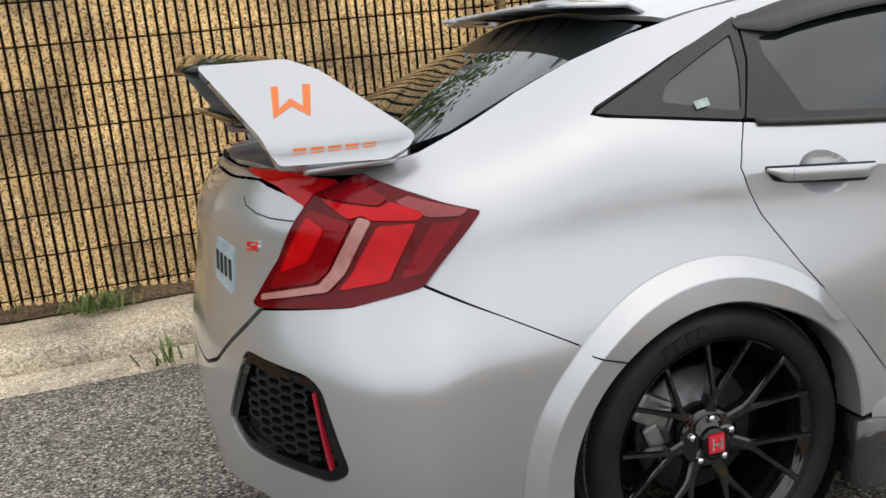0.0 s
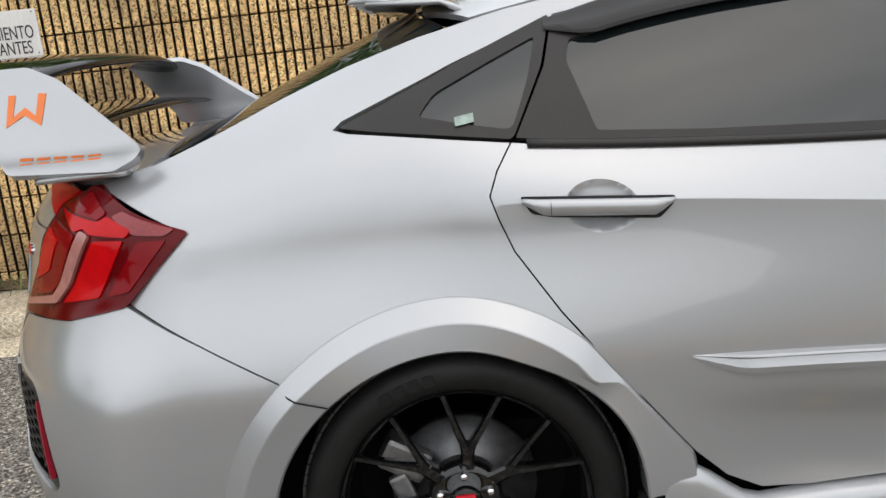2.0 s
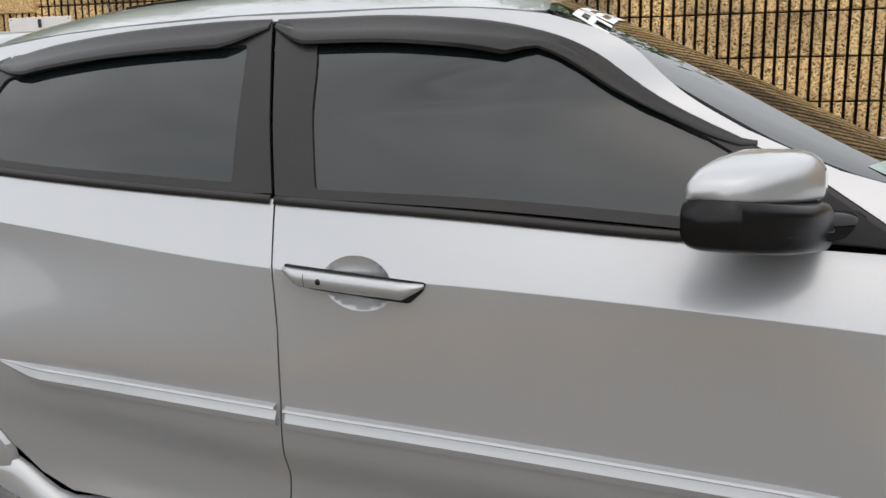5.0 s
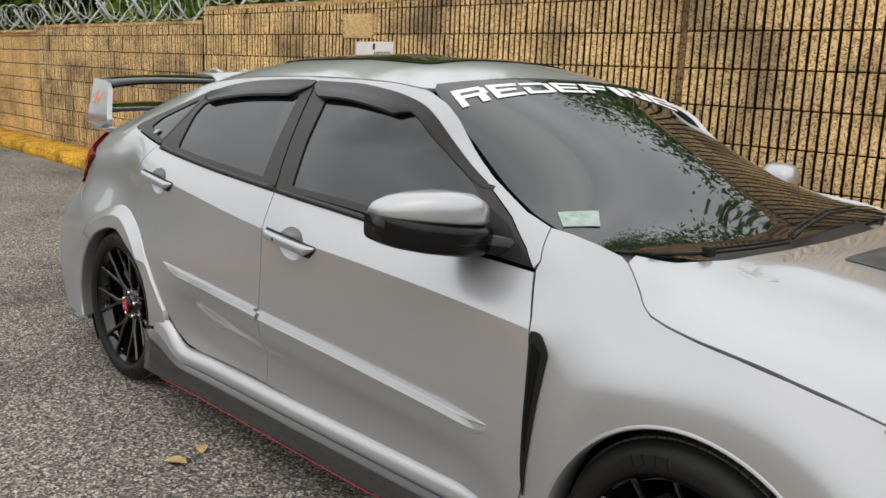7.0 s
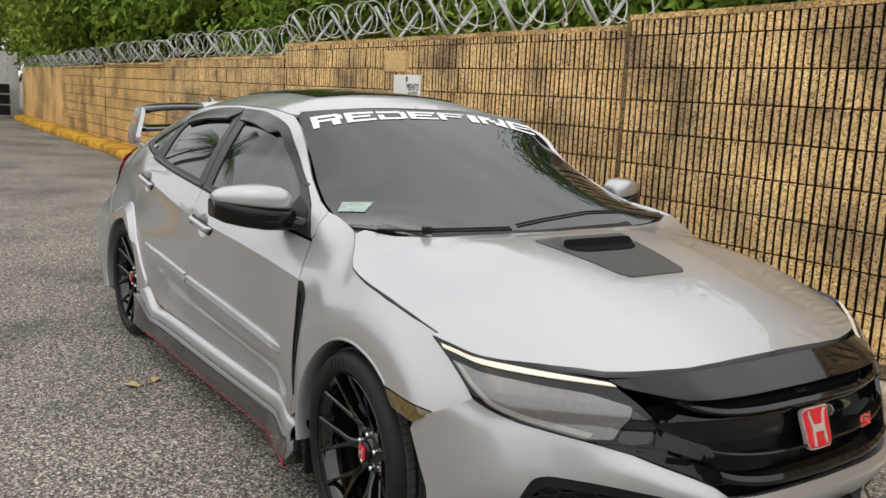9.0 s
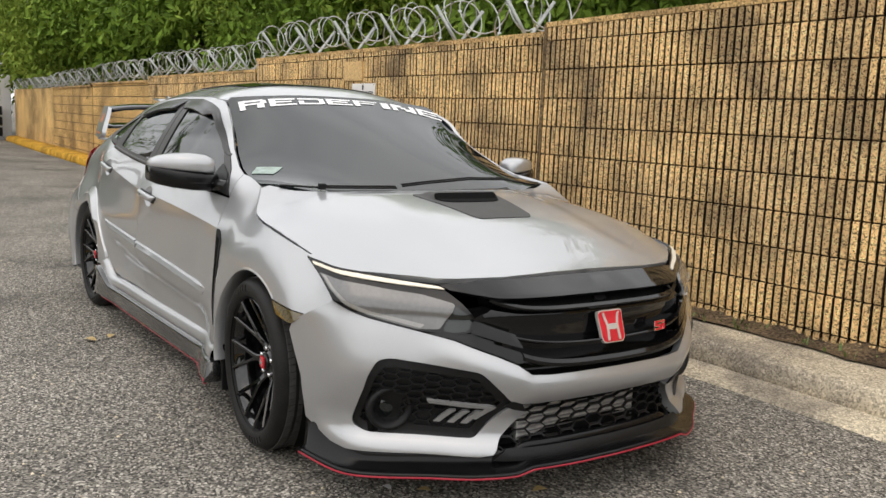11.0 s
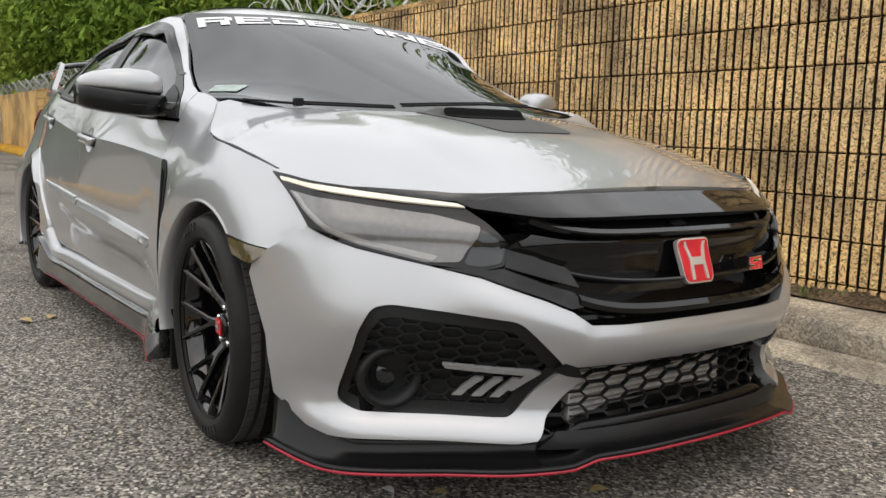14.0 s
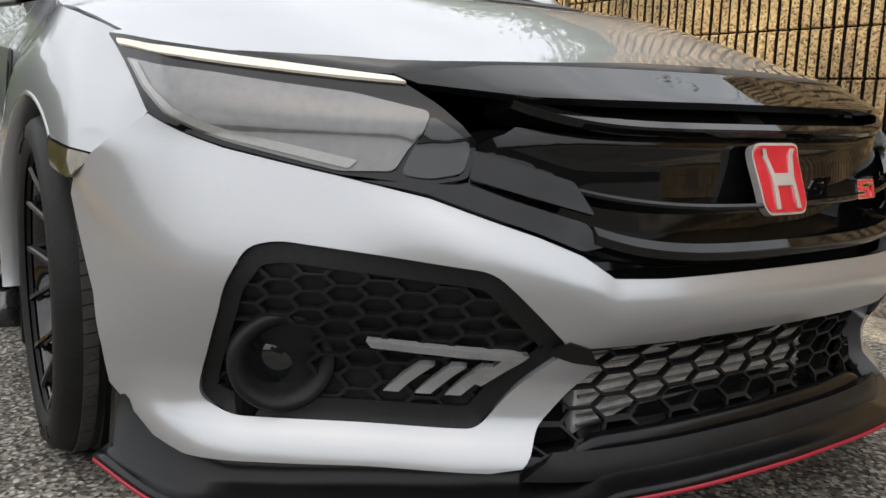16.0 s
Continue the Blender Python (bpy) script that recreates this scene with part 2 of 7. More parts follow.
# near-black for block joints and groove walls: grime and shade put into the colour
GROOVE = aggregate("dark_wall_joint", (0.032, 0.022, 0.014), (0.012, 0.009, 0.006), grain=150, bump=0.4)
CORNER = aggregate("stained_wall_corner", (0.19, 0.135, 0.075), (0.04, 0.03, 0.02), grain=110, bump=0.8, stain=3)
COPING = aggregate("weathered_wall_top", (0.60, 0.42, 0.20), (0.16, 0.12, 0.07), grain=90, bump=0.6, stain=3)
ASPHALT = aggregate("worn_asphalt", (0.345, 0.315, 0.268), (0.026, 0.023, 0.020), grain=125, bump=1.0, stain=0.8)
# asphalt: dark binder with scattered pale stones
for e, (p, c) in zip([n for n in ASPHALT.node_tree.nodes if n.bl_idname == "ShaderNodeValToRGB"][0].color_ramp.elements, ((0.0, 0.035), (0.28, 0.09), (0.55, 0.18), (0.84, 0.31), (1.0, 0.60))):
    e.position, e.color = p, (c * 1.04, c * 0.96, c * 0.83, 1)
for e, c in zip([n for n in ASPHALT.node_tree.nodes if n.bl_idname == "ShaderNodeValToRGB"][1].color_ramp.elements, (0.58, 0.93, 1.13)):
    e.color = (c, c, c, 1)
CONCRETE = aggregate("weathered_concrete", (0.52, 0.48, 0.40), (0.40, 0.37, 0.31), grain=120, bump=0.5, stain=2.2)
YELLOW = aggregate("worn_yellow_paint", (0.62, 0.36, 0.035), (0.34, 0.22, 0.05), grain=60, bump=0.4, stain=3)
DIRT = aggregate("earth_and_litter", (0.13, 0.095, 0.06), (0.04, 0.03, 0.02), grain=90, bump=1.0, stain=5)
LEAF = mat("tree_leaf", (0.05, 0.11, 0.012), 0.7, spec=0.12, second=(0.23, 0.35, 0.045), var=0.5, scale=1.1, space="Object", island=0.5)
LEAF_LIGHT = mat("young_leaf", (0.12, 0.20, 0.022), 0.7, spec=0.12, second=(0.33, 0.43, 0.07), var=0.3, scale=1.5, island=0.4)
GRASS = mat("weed_blade", (0.075, 0.15, 0.025), 0.6, second=(0.2, 0.25, 0.07), var=0.4, scale=9)
BARK = mat("tree_bark", (0.11, 0.085, 0.06), 0.9, var=0.4, scale=6, bump=0.5, bscale=30)
DEADLEAF = mat("dry_leaf", (0.50, 0.36, 0.15), 0.6, var=0.3, scale=30)
WIRE = mat("galvanised_wire", (0.42, 0.43, 0.41), 0.45, metal=0.7, var=0.25, scale=8)
HILL = mat("wooded_hillside", (0.016, 0.030, 0.008), 0.9, second=(0.05, 0.075, 0.02), var=0.5, scale=0.25)
# ---------------------------------------------------------------- geometry helpers
from mathutils.geometry import delaunay_2d_cdt


def link(name, verts, faces, material, parent=None, label="", smooth=True):
    me = bpy.data.meshes.new(name)
    me.from_pydata([tuple(map(float, v)) for v in verts], [], [tuple(map(int, f)) for f in faces])
    me.materials.append(material)
    me.polygons.foreach_set("use_smooth", [smooth] * len(me.polygons))
    me.update()
    ob = new(name, me)
    if parent:
        ob.parent = parent
    if label:
        ob["label"] = label
    return ob


def part(name, bm, material, parent=None, label="", smooth=False):
    me = bpy.data.meshes.new(name)
    bm.normal_update()
    bm.to_mesh(me)
    bm.free()
    me.materials.append(material)
    me.polygons.foreach_set("use_smooth", [smooth] * len(me.polygons))
    ob = new(name, me)
    if parent:
        ob.parent = parent
    if label:
        ob["label"] = label
    return ob


def thing(name, label, category, at=(0, 0, 0), group=""):
    ob = new(name)
    ob.location = at
    ob.empty_display_size = 0.1
    return tagged(ob, label, category, group)


def curve(xs, ys):
    """A smooth monotone curve through a few stations."""
    xs, ys = np.array(xs, float), np.array(ys, float)
    h, d = np.diff(xs), np.diff(ys) / np.diff(xs)
    m = np.zeros(len(xs))
    m[0], m[-1] = d[0], d[-1]
    for i in range(1, len(xs) - 1):
        if d[i - 1] * d[i] > 0:
            w1, w2 = 2 * h[i] + h[i - 1], h[i] + 2 * h[i - 1]
            m[i] = (w1 + w2) / (w1 / d[i - 1] + w2 / d[i])

    def f(x):
        x = np.clip(np.asarray(x, float), xs[0], xs[-1])
        i = np.clip(np.searchsorted(xs, x) - 1, 0, len(xs) - 2)
        t = (x - xs[i]) / h[i]
        return ((2 * t**3 - 3 * t**2 + 1) * ys[i] + (t**3 - 2 * t**2 + t) * h[i] * m[i]
                + (3 * t**2 - 2 * t**3) * ys[i + 1] + (t**3 - t**2) * h[i] * m[i + 1])
    return f


def smoothstep(a, b, x):
    t = np.clip((np.asarray(x, float) - a) / (b - a), 0, 1)
    return t * t * (3 - 2 * t)


def rounded(pts, r=0.02, n=4, sharp=()):
    """A closed outline with its corners rounded by r."""
    out, k = [], len(pts)
    for i in range(k):
        p, a, b = (np.array(pts[j % k], float) for j in (i, i - 1, i + 1))
        la, lb = np.linalg.norm(a - p), np.linalg.norm(b - p)
        q = min(r, la * 0.45, lb * 0.45)
        if i in sharp or q < 1e-4:
            out.append(p)
            continue
        s, e = p + (a - p) / la * q, p + (b - p) / lb * q
        for j in range(n + 1):
            t = j / n
            out.append((1 - t)**2 * s + 2 * t * (1 - t) * p + t**2 * e)
    return out


def inset(pts, g):
    p = np.array(pts, float)
    a, b = np.roll(p, 1, 0), np.roll(p, -1, 0)
    area = np.sum(p[:, 0] * b[:, 1] - b[:, 0] * p[:, 1])
    sgn = 1 if area > 0 else -1
    u, v = p - a, b - p
    u, v = u / (np.linalg.norm(u, axis=1, keepdims=True) + 1e-9), v / (np.linalg.norm(v, axis=1, keepdims=True) + 1e-9)
    n1, n2 = np.stack([-u[:, 1], u[:, 0]], 1) * sgn, np.stack([-v[:, 1], v[:, 0]], 1) * sgn
    m = n1 + n2
    ln = np.linalg.norm(m, axis=1, keepdims=True)
    m = np.where(ln > 1e-6, m / np.maximum(ln, 1e-6), n1)
    c = np.clip(np.sum(m * n1, 1, keepdims=True), 0.5, 1)
    return p + m * g / c


def resample(pts, h):
    out, k = [], len(pts)
    for i in range(k):
        a, b = np.array(pts[i], float), np.array(pts[(i + 1) % k], float)
        m = max(1, int(np.ceil(np.linalg.norm(b - a) / h)))
        out += [a + (b - a) * j / m for j in range(m)]
    return np.array(out)


def inside(poly, q):
    r = np.zeros(len(q), bool)
    a, b = poly, np.roll(poly, -1, 0)
    for (x1, y1), (x2, y2) in zip(a, b):
        if y1 == y2:
            continue
        c = ((y1 > q[:, 1]) != (y2 > q[:, 1])) & (q[:, 0] < (x2 - x1) * (q[:, 1] - y1) / (y2 - y1) + x1)
        r ^= c
    return r


def sheet(outline, surf, h=0.03, thick=0.012, gap=0.0, holes=(), lift=0.0, roll=0.0025, soft=0.006, crease=None):
    """A pressed panel: an outline in a surface's own two measures, filled with a fine net, set on the surface, its edges rolled over and turned in."""
    poly = inset(outline, gap) if gap else np.array(outline, float)
    poly = resample(poly, h)
    loops = [poly] + [resample(q, h) for q in holes]
    lo, hi = poly.min(0), poly.max(0)
    gx, gy = np.meshgrid(np.arange(lo[0] + h * 0.5, hi[0], h), np.arange(lo[1] + h * 0.5, hi[1], h))
    gx = gx + (np.arange(gx.shape[0]) % 2)[:, None] * h * 0.5
    q = np.stack([gx.ravel(), gy.ravel()], 1)
    ok = inside(poly, q)
    for hole in loops[1:]:
        ok &= ~inside(hole, q)
    q = q[ok]
    edge = np.concatenate(loops)
    fold = np.zeros((0, 2))
    if crease is not None:
        us = np.arange(lo[0], hi[0], h * 0.6)
        fold = np.concatenate([np.stack([us, crease(us) + o], 1) for o in (-0.0015, 0.0015)])
        fold = fold[inside(inset(poly, 0.004), fold)]
        for hole in loops[1:]:
            fold = fold[~inside(inset(hole, -0.004), fold)]
        q = q[np.abs(q[:, 1] - crease(q[:, 0])) > 0.007]
    if len(q):
        near = np.concatenate([np.min((edge[None, :, 0] - c[:, 0, None])**2 + (edge[None, :, 1] - c[:, 1, None])**2, axis=1) for c in np.array_split(q, max(1, len(q) // 400))])
        q = q[near > (0.45 * h)**2]
    verts, edges, k = [], [], 0
    for lp in loops:
        edges += [(k + i, k + (i + 1) % len(lp)) for i in range(len(lp))]
        k += len(lp)
    pts2 = [Vector(map(float, p)) for p in np.concatenate([edge, q, fold])]
    v2, e2, f2, *_ = delaunay_2d_cdt(pts2, edges, [], 0, 1e-6)
    v2 = np.array([tuple(v) for v in v2])
    f2 = [list(f) for f in f2]
    mid = np.array([v2[f].mean(0) for f in f2])
    keep = inside(poly, mid)
    for hole in loops[1:]:
        keep &= ~inside(hole, mid)
    tri = [f for f, k in zip(f2, keep) if k]
    P = surf(v2[:, 0], v2[:, 1])
    a, b, e = v2[:, 0], v2[:, 1], soft
    up, dn = b + e, b - e
    step = 0 * a
    back = 0 * a
    if crease is not None:
        c = crease(a)
        up, dn = np.where(b < c, np.minimum(up, c - 2e-4), up), np.where(b >= c, np.maximum(dn, c + 2e-4), dn)
        step, back = crease(a + e) - c, crease(a - e) - c
    du, dv = surf(a + e, b + step) - surf(a - e, b + back), surf(a, up) - surf(a, dn)
    N = np.cross(du, dv)
    N /= np.linalg.norm(N, axis=1, keepdims=True) + 1e-12
    return v2, tri, P + N * lift, N, loops, roll, thick


NORMALS = {}


def panel(name, outline, surf, material, parent, label="", out=None, mirror=True, **kw):
    """Build a sheet on one flank of the car (and, mirrored, on the other)."""
    v2, tri, P, N, loops, roll, thick = sheet(outline, surf, **kw)
    if out is not None and np.mean(N @ np.array(out, float)) < 0:
        lift = kw.get("lift", 0.0)
        P, N = P - 2 * N * lift, -N
    used = {}
    for f in tri:
        for i in range(3):
            a, b = f[i], f[(i + 1) % 3]
            used[(min(a, b), max(a, b))] = used.get((min(a, b), max(a, b)), 0) + 1
    rim = [k for k, c in used.items() if c == 1]
    V = [tuple(p) for p in P]
    ids = sorted({i for k in rim for i in k})
    first, low = {}, {}
    for i in ids:
        first[i] = len(V); V.append(tuple(P[i]))
        low[i] = len(V); V.append(tuple(P[i] - N[i] * thick))
    F = []
    for f in tri:
        a, b, c = (P[i] for i in f[:3])
        n = np.cross(b - a, c - a)
        F.append(tuple(f) if n @ N[f[0]] > 0 else tuple(f[::-1]))
    for a, b in rim:
        F.append((first[a], first[b], low[b], low[a]))
    obs = []
    for s in ((1, -1) if mirror else (1,)):
        W = [(x, y * s, z) for x, y, z in V]
        G = F if s > 0 else [f[::-1] for f in F]
        ob = link(name, W, G, material, parent, label)
        NORMALS[ob.data.name] = N * np.array([1, s, 1])
        ob.data.normals_split_custom_set_from_vertices([(n[0], n[1] * s, n[2]) for n in N] + [(0, 0, 0)] * (len(W) - len(N)))
        obs.append(ob)
    return obs


def tube(name, pts, r, material, parent=None, label="", n=6, closed=False, taper=None):
    """A round bar along a line of points."""
    pts = [Vector(p) for p in pts]
    V, F, k = [], [], len(pts)
    for i, p in enumerate(pts):
        a, b = pts[max(0, i - 1)], pts[min(k - 1, i + 1)]
        if closed:
            a, b = pts[i - 1], pts[(i + 1) % k]
        q = (b - a).to_track_quat("Z", "Y")
        rr = r if taper is None else r * (1 + (taper - 1) * i / max(1, k - 1))
        V += [p + q @ Vector((rr * math.cos(2 * math.pi * j / n), rr * math.sin(2 * math.pi * j / n), 0)) for j in range(n)]
    for i in range(k if closed else k - 1):
        o, w = i * n, ((i + 1) % k) * n
        F += [(o + j, o + (j + 1) % n, w + (j + 1) % n, w + j) for j in range(n)]
    if not closed:
        F += [tuple(range(n))[::-1], tuple(range((k - 1) * n, k * n))]
    return (V, F) if name is None else link(name, V, F, material, parent, label)


def loft(name, rings, material, parent=None, label="", closed=True, caps=True, smooth=True):
    """A skin over rings of equal count."""
    n = len(rings[0])
    V = [p for r in rings for p in r]
    F = []
    for i in range(len(rings) - 1):
        for j in range(n if closed else n - 1):
            F.append((i * n + j, i * n + (j + 1) % n, (i + 1) * n + (j + 1) % n, (i + 1) * n + j))
    if caps and closed:
        F += [tuple(range(n))[::-1], tuple(range((len(rings) - 1) * n, len(rings) * n))]
    return (V, F) if name is None else link(name, V, F, material, parent, label, smooth)


def lathe(profile, n=48, axis="y", start=0.0, end=2 * math.pi):
    """Spin a list of (radius, offset along the axis)."""
    full = abs(end - start - 2 * math.pi) < 1e-6
    k = n if full else n + 1
    V, F = [], []
    for i in range(k):
        a = start + (end - start) * i / n
        for r, o in profile:
            V.append((r * math.cos(a), o, r * math.sin(a)))
    m = len(profile)
    for i in range(n):
        o, w = i * m, ((i + 1) % k) * m
        F += [(o + j, w + j, w + j + 1, o + j + 1) for j in range(m - 1)]
    return V, F


def both(name, V, F, material, parent, label="", smooth=True):
    """The same piece on both flanks."""
    a = link(name, V, F, material, parent, label, smooth)
    b = link(name, [(v[0], -v[1], v[2]) for v in V], [f[::-1] for f in F], material, parent, label, smooth)
    return a, b


def box(lo, hi, bevel=0.0):
    bm = bmesh.new()
    bmesh.ops.create_cube(bm, size=1, matrix=Matrix.Translation([(a + b) / 2 for a, b in zip(lo, hi)]) @ Matrix.Diagonal([b - a for a, b in zip(lo, hi)] + [1]))
    if bevel:
        bmesh.ops.bevel(bm, geom=bm.edges[:], offset=bevel, segments=2, affect="EDGES", profile=0.6)
    return bm
# ---------------------------------------------------------------- ground, kerb and wall
def ground_sheet():
    V, F = [], []
    xs = [-600, -60] + list(np.arange(-28, 12.01, 0.5)) + [60, 600]
    ys = [-600, -60] + list(np.arange(-12, 4.01, 0.5)) + [60, 600]
    for x in xs:
        for y in ys:
            z = 0.012 * noise.noise(Vector((x * 0.35, y * 0.35, 0))) if abs(x) < 15 and -11 < y < 1.2 and not (-1.2 < x < 4.5 and -1.5 < y < 1.5) else 0
            V.append((x, y, z - 0.004))
    k = len(ys)
    F = [(i * k + j, (i + 1) * k + j, (i + 1) * k + j + 1, i * k + j + 1) for i in range(len(xs) - 1) for j in range(k - 1)]
    tagged(link("ground", V, F, ASPHALT), "worn grey asphalt of the parking lane, with stones and dust", "asphalt", kind="structure")


ground_sheet()

# each stretch of the boundary wall: start, end, height at either end, base, kind
STRETCHES = [((6.9, 2.12), (0.76, 2.12), 2.02, 1.96, 0.02, "flute"),
             ((1.4, 2.26), (-5.05, 2.26), 1.92, 1.91, 0.02, "flute"),
             ((-5.08, 2.26), (-10.0, 2.27), 1.775, 1.77, 0.0, "flute"),
             ((-10.04, 2.27), (-14.4, 2.27), 1.71, 1.705, 0.0, "plain_block"),
             ((-14.44, 2.27), (-18.9, 2.27), 1.665, 1.645, 0.0, "plain_block"),
             ((-18.94, 2.27), (-25.4, 2.28), 1.635, 1.63, 0.0, "smooth"),
             ((0.745, 2.125), (0.745, 2.26), 1.94, 1.94, 0.02, "flute")]
COURSE, BLOCK = 0.202, 0.404


def fluted_block(width, height, ribs, depth=0.032, seed=0):
    """One block: upright ribs with a rough split face and deep grooves between them."""
    rnd = random.Random(seed)
    prof, w = [], width / ribs
    for i in range(ribs):
        g = w * 0.11
        a = i * w
        d = rnd.uniform(-0.004, 0.004)
        prof += [(a + g, 0.0), (a + g * 1.25, depth * 0.75 + d), (a + w * 0.34, depth + d), (a + w * 0.7, depth + d + rnd.uniform(-.003, .003)), (a + w - g * 1.25, depth * 0.75 + d), (a + w - g, 0.0)]
    V, F, m = [], [], len(prof)
    for z, k in ((0.0, 0.6), (0.005, 1.0), (height * 0.5, 1.0), (height - 0.005, 1.0), (height, 0.6)):
        V += [(x, -d * k - (0.003 * rnd.random() if d > 0.01 else 0), z) for x, d in prof]
    for r in range(4):
        F += [(r * m + j, r * m + j + 1, (r + 1) * m + j + 1, (r + 1) * m + j) for j in range(m - 1)]
    return V, F


def wall_stretch(i, a, b, h0, h1, base, kind):
    a, b = Vector((*a, 0)), Vector((*b, 0))
    L, d = (b - a).length, (b - a).normalized()
    ang = math.atan2(d.y, d.x)
    # core of the wall, a little behind the faces
    V = []
    nrm = Vector((d.y, -d.x, 0))
    for off in (0.0, 0.2):
        for p, h in ((a, h0), (b, h1)):
            q = p + nrm * off
            V += [(q.x, q.y, -0.05), (q.x, q.y, h)]
    F = [(0, 2, 3, 1), (4, 5, 7, 6), (0, 1, 5, 4), (2, 6, 7, 3), (1, 3, 7, 5)]
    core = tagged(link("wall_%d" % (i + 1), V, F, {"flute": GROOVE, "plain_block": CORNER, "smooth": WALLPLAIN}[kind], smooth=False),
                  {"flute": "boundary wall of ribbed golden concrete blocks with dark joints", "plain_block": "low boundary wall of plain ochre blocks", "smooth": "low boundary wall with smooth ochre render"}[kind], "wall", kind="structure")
    return core, a, b, d, L, ang


WALLS = [wall_stretch(i, *s) for i, s in enumerate(STRETCHES)]


def kerb_line(x):
    """Front edge of the kerb and of the gutter, by the way along the lane."""
    return float(np.interp(x, [-26, -18, -12.5, -9, -5, -1.5, 1.0, 3.0, 6.8], [2.0, 1.86, 1.84, 1.80, 1.72, 1.64, 1.64, 1.65, 1.62]))


def wall_line(x):
    for (x0, y0), (x1, y1), *_ in STRETCHES:
        if x0 > x1 and x1 - 0.06 <= x <= x0 + 0.06:
            return y0 + (y1 - y0) * (x0 - x) / (x0 - x1)
    return 2.27 if x < -16 else 2.15


def kerb_top(x):
    return float(np.interp(x, [-26, -7, -1.3, 2.4, 6.4], [0.15, 0.14, 0.12, 0.13, 0.13]))


def kerb_run(name, x0, x1, material, label):
    rings = []
    for x in np.arange(x0, x1 + 1e-6, 0.12):
        y, w, z = kerb_line(x), wall_line(x) + 0.05, kerb_top(x)
        n = 0.008 * noise.noise(Vector((x * 3, 7.3, 0)))
        rings.append([(x, y - 0.012, -0.03), (x, y + n, 0.3 * z), (x, y + 0.012 + n, z - 0.025), (x, y + 0.035, z - 0.006 + n), (x, y + 0.07, z + n), (x, (y + w) / 2, z + 0.012 + n), (x, w, z + 0.02), (x, w, -0.03)])
    ob = loft(name, rings, material, label="", closed=True)
    return tagged(ob, label, "kerb", kind="structure")


V, F = loft(None, [[(x, -3.42 + o + 0.004 * noise.noise(Vector((x * 3, 2.1, 0))), z) for o, z in ((0.012, -0.03), (0.0, 0.06), (-0.02, 0.115), (-0.05, 0.13), (-0.20, 0.135), (-0.20, -0.03))] for x in np.arange(-24, 9.1, 0.15)], None)
tagged(link("kerb_3", V, F, YELLOW), "yellow-painted kerb along the other side of the lane", "kerb", kind="structure")
kerb_run("kerb_1", -6.4, 6.8, CONCRETE, "weathered pale concrete kerb along the foot of the wall")
kerb_run("kerb_2", -25.4, -6.45, YELLOW, "kerb with worn yellow paint below the wall")


def gutter():
    V, F = [], []
    xs = np.arange(-6.4, 6.81, 0.2)
    for x in xs:
        y = kerb_line(x)
        w = 0.25 + 0.02 * noise.noise(Vector((x * 2, 0, 3)))
        V += [(x, y + 0.01, 0.016), (x, y - w + 0.02, 0.012), (x, y - w, -0.02)]
    for i in range(len(xs) - 1):
        F += [(i * 3 + j, i * 3 + j + 1, i * 3 + j + 4, i * 3 + j + 3) for j in range(2)]
    tagged(link("gutter", V, F, CONCRETE), "pale concrete gutter strip beside the asphalt", "gutter", kind="structure")


gutter()
# ---------------------------------------------------------------- the car's surfaces (metres; x ahead from the rear axle, z up)
roof_w = curve([-0.95, -0.66, -0.54, -0.3, 0.0, 0.4, 0.9, 1.3, 1.5, 1.6, 1.8, 2.1, 2.25, 2.4, 2.47, 2.523, 2.8, 2.92, 3.012, 3.15, 3.25, 3.45],
               [0.60, 0.685, 0.70, 0.64, 0.59, 0.57, 0.57, 0.56, 0.555, 0.575, 0.63, 0.712, 0.722, 0.73, 0.76, 0.79, 0.806, 0.800, 0.789, 0.78, 0.775, 0.76])
roof_z = curve([-0.95, -0.66, -0.54, -0.3, 0.0, 0.4, 0.9, 1.2, 1.5, 1.6, 1.8, 2.1, 2.25, 2.4, 2.47, 2.523, 2.8, 2.92, 3.012, 3.15, 3.25, 3.45],
               [1.0, 1.01, 1.035, 1.12, 1.205, 1.258, 1.275, 1.268, 1.235, 1.205, 1.115, 0.978, 0.95, 0.928, 0.88, 0.836, 0.80, 0.778, 0.755, 0.722, 0.695, 0.632])
crown_z = curve([-0.95, -0.6, -0.3, 0.0, 0.3, 0.6, 0.95, 1.25, 1.48, 1.7, 2.0, 2.25, 2.42, 2.53, 2.62, 2.85, 3.06, 3.15, 3.25, 3.345, 3.424, 3.52],
               [1.03, 1.06, 1.168, 1.274, 1.338, 1.363, 1.366, 1.346, 1.284, 1.213, 1.097, 0.995, 0.938, 0.912, 0.903, 0.875, 0.838, 0.819, 0.797, 0.777, 0.759, 0.739])
crown_p = curve([-0.95, 2.1, 2.45, 2.6, 2.9, 3.15, 3.45], [2.6, 2.6, 4.5, 4.0, 3.2, 2.4, 2.3])
belt_z = curve([-0.95, -0.5, -0.16, 0.17, 0.6, 1.09, 1.84, 2.2, 2.52, 2.8, 3.0, 3.1, 3.25, 3.4],
               [0.94, 0.97, 1.045, 0.988, 0.947, 0.916, 0.870, 0.860, 0.79, 0.756, 0.715, 0.690, 0.645, 0.60])
belt_w = curve([-0.95, -0.5, -0.16, 0.17, 1.09, 1.84, 2.2, 2.52, 2.8, 3.0, 3.1, 3.25, 3.4],
               [0.655, 0.790, 0.793, 0.813, 0.823, 0.811, 0.796, 0.808, 0.827, 0.814, 0.804, 0.797, 0.76])
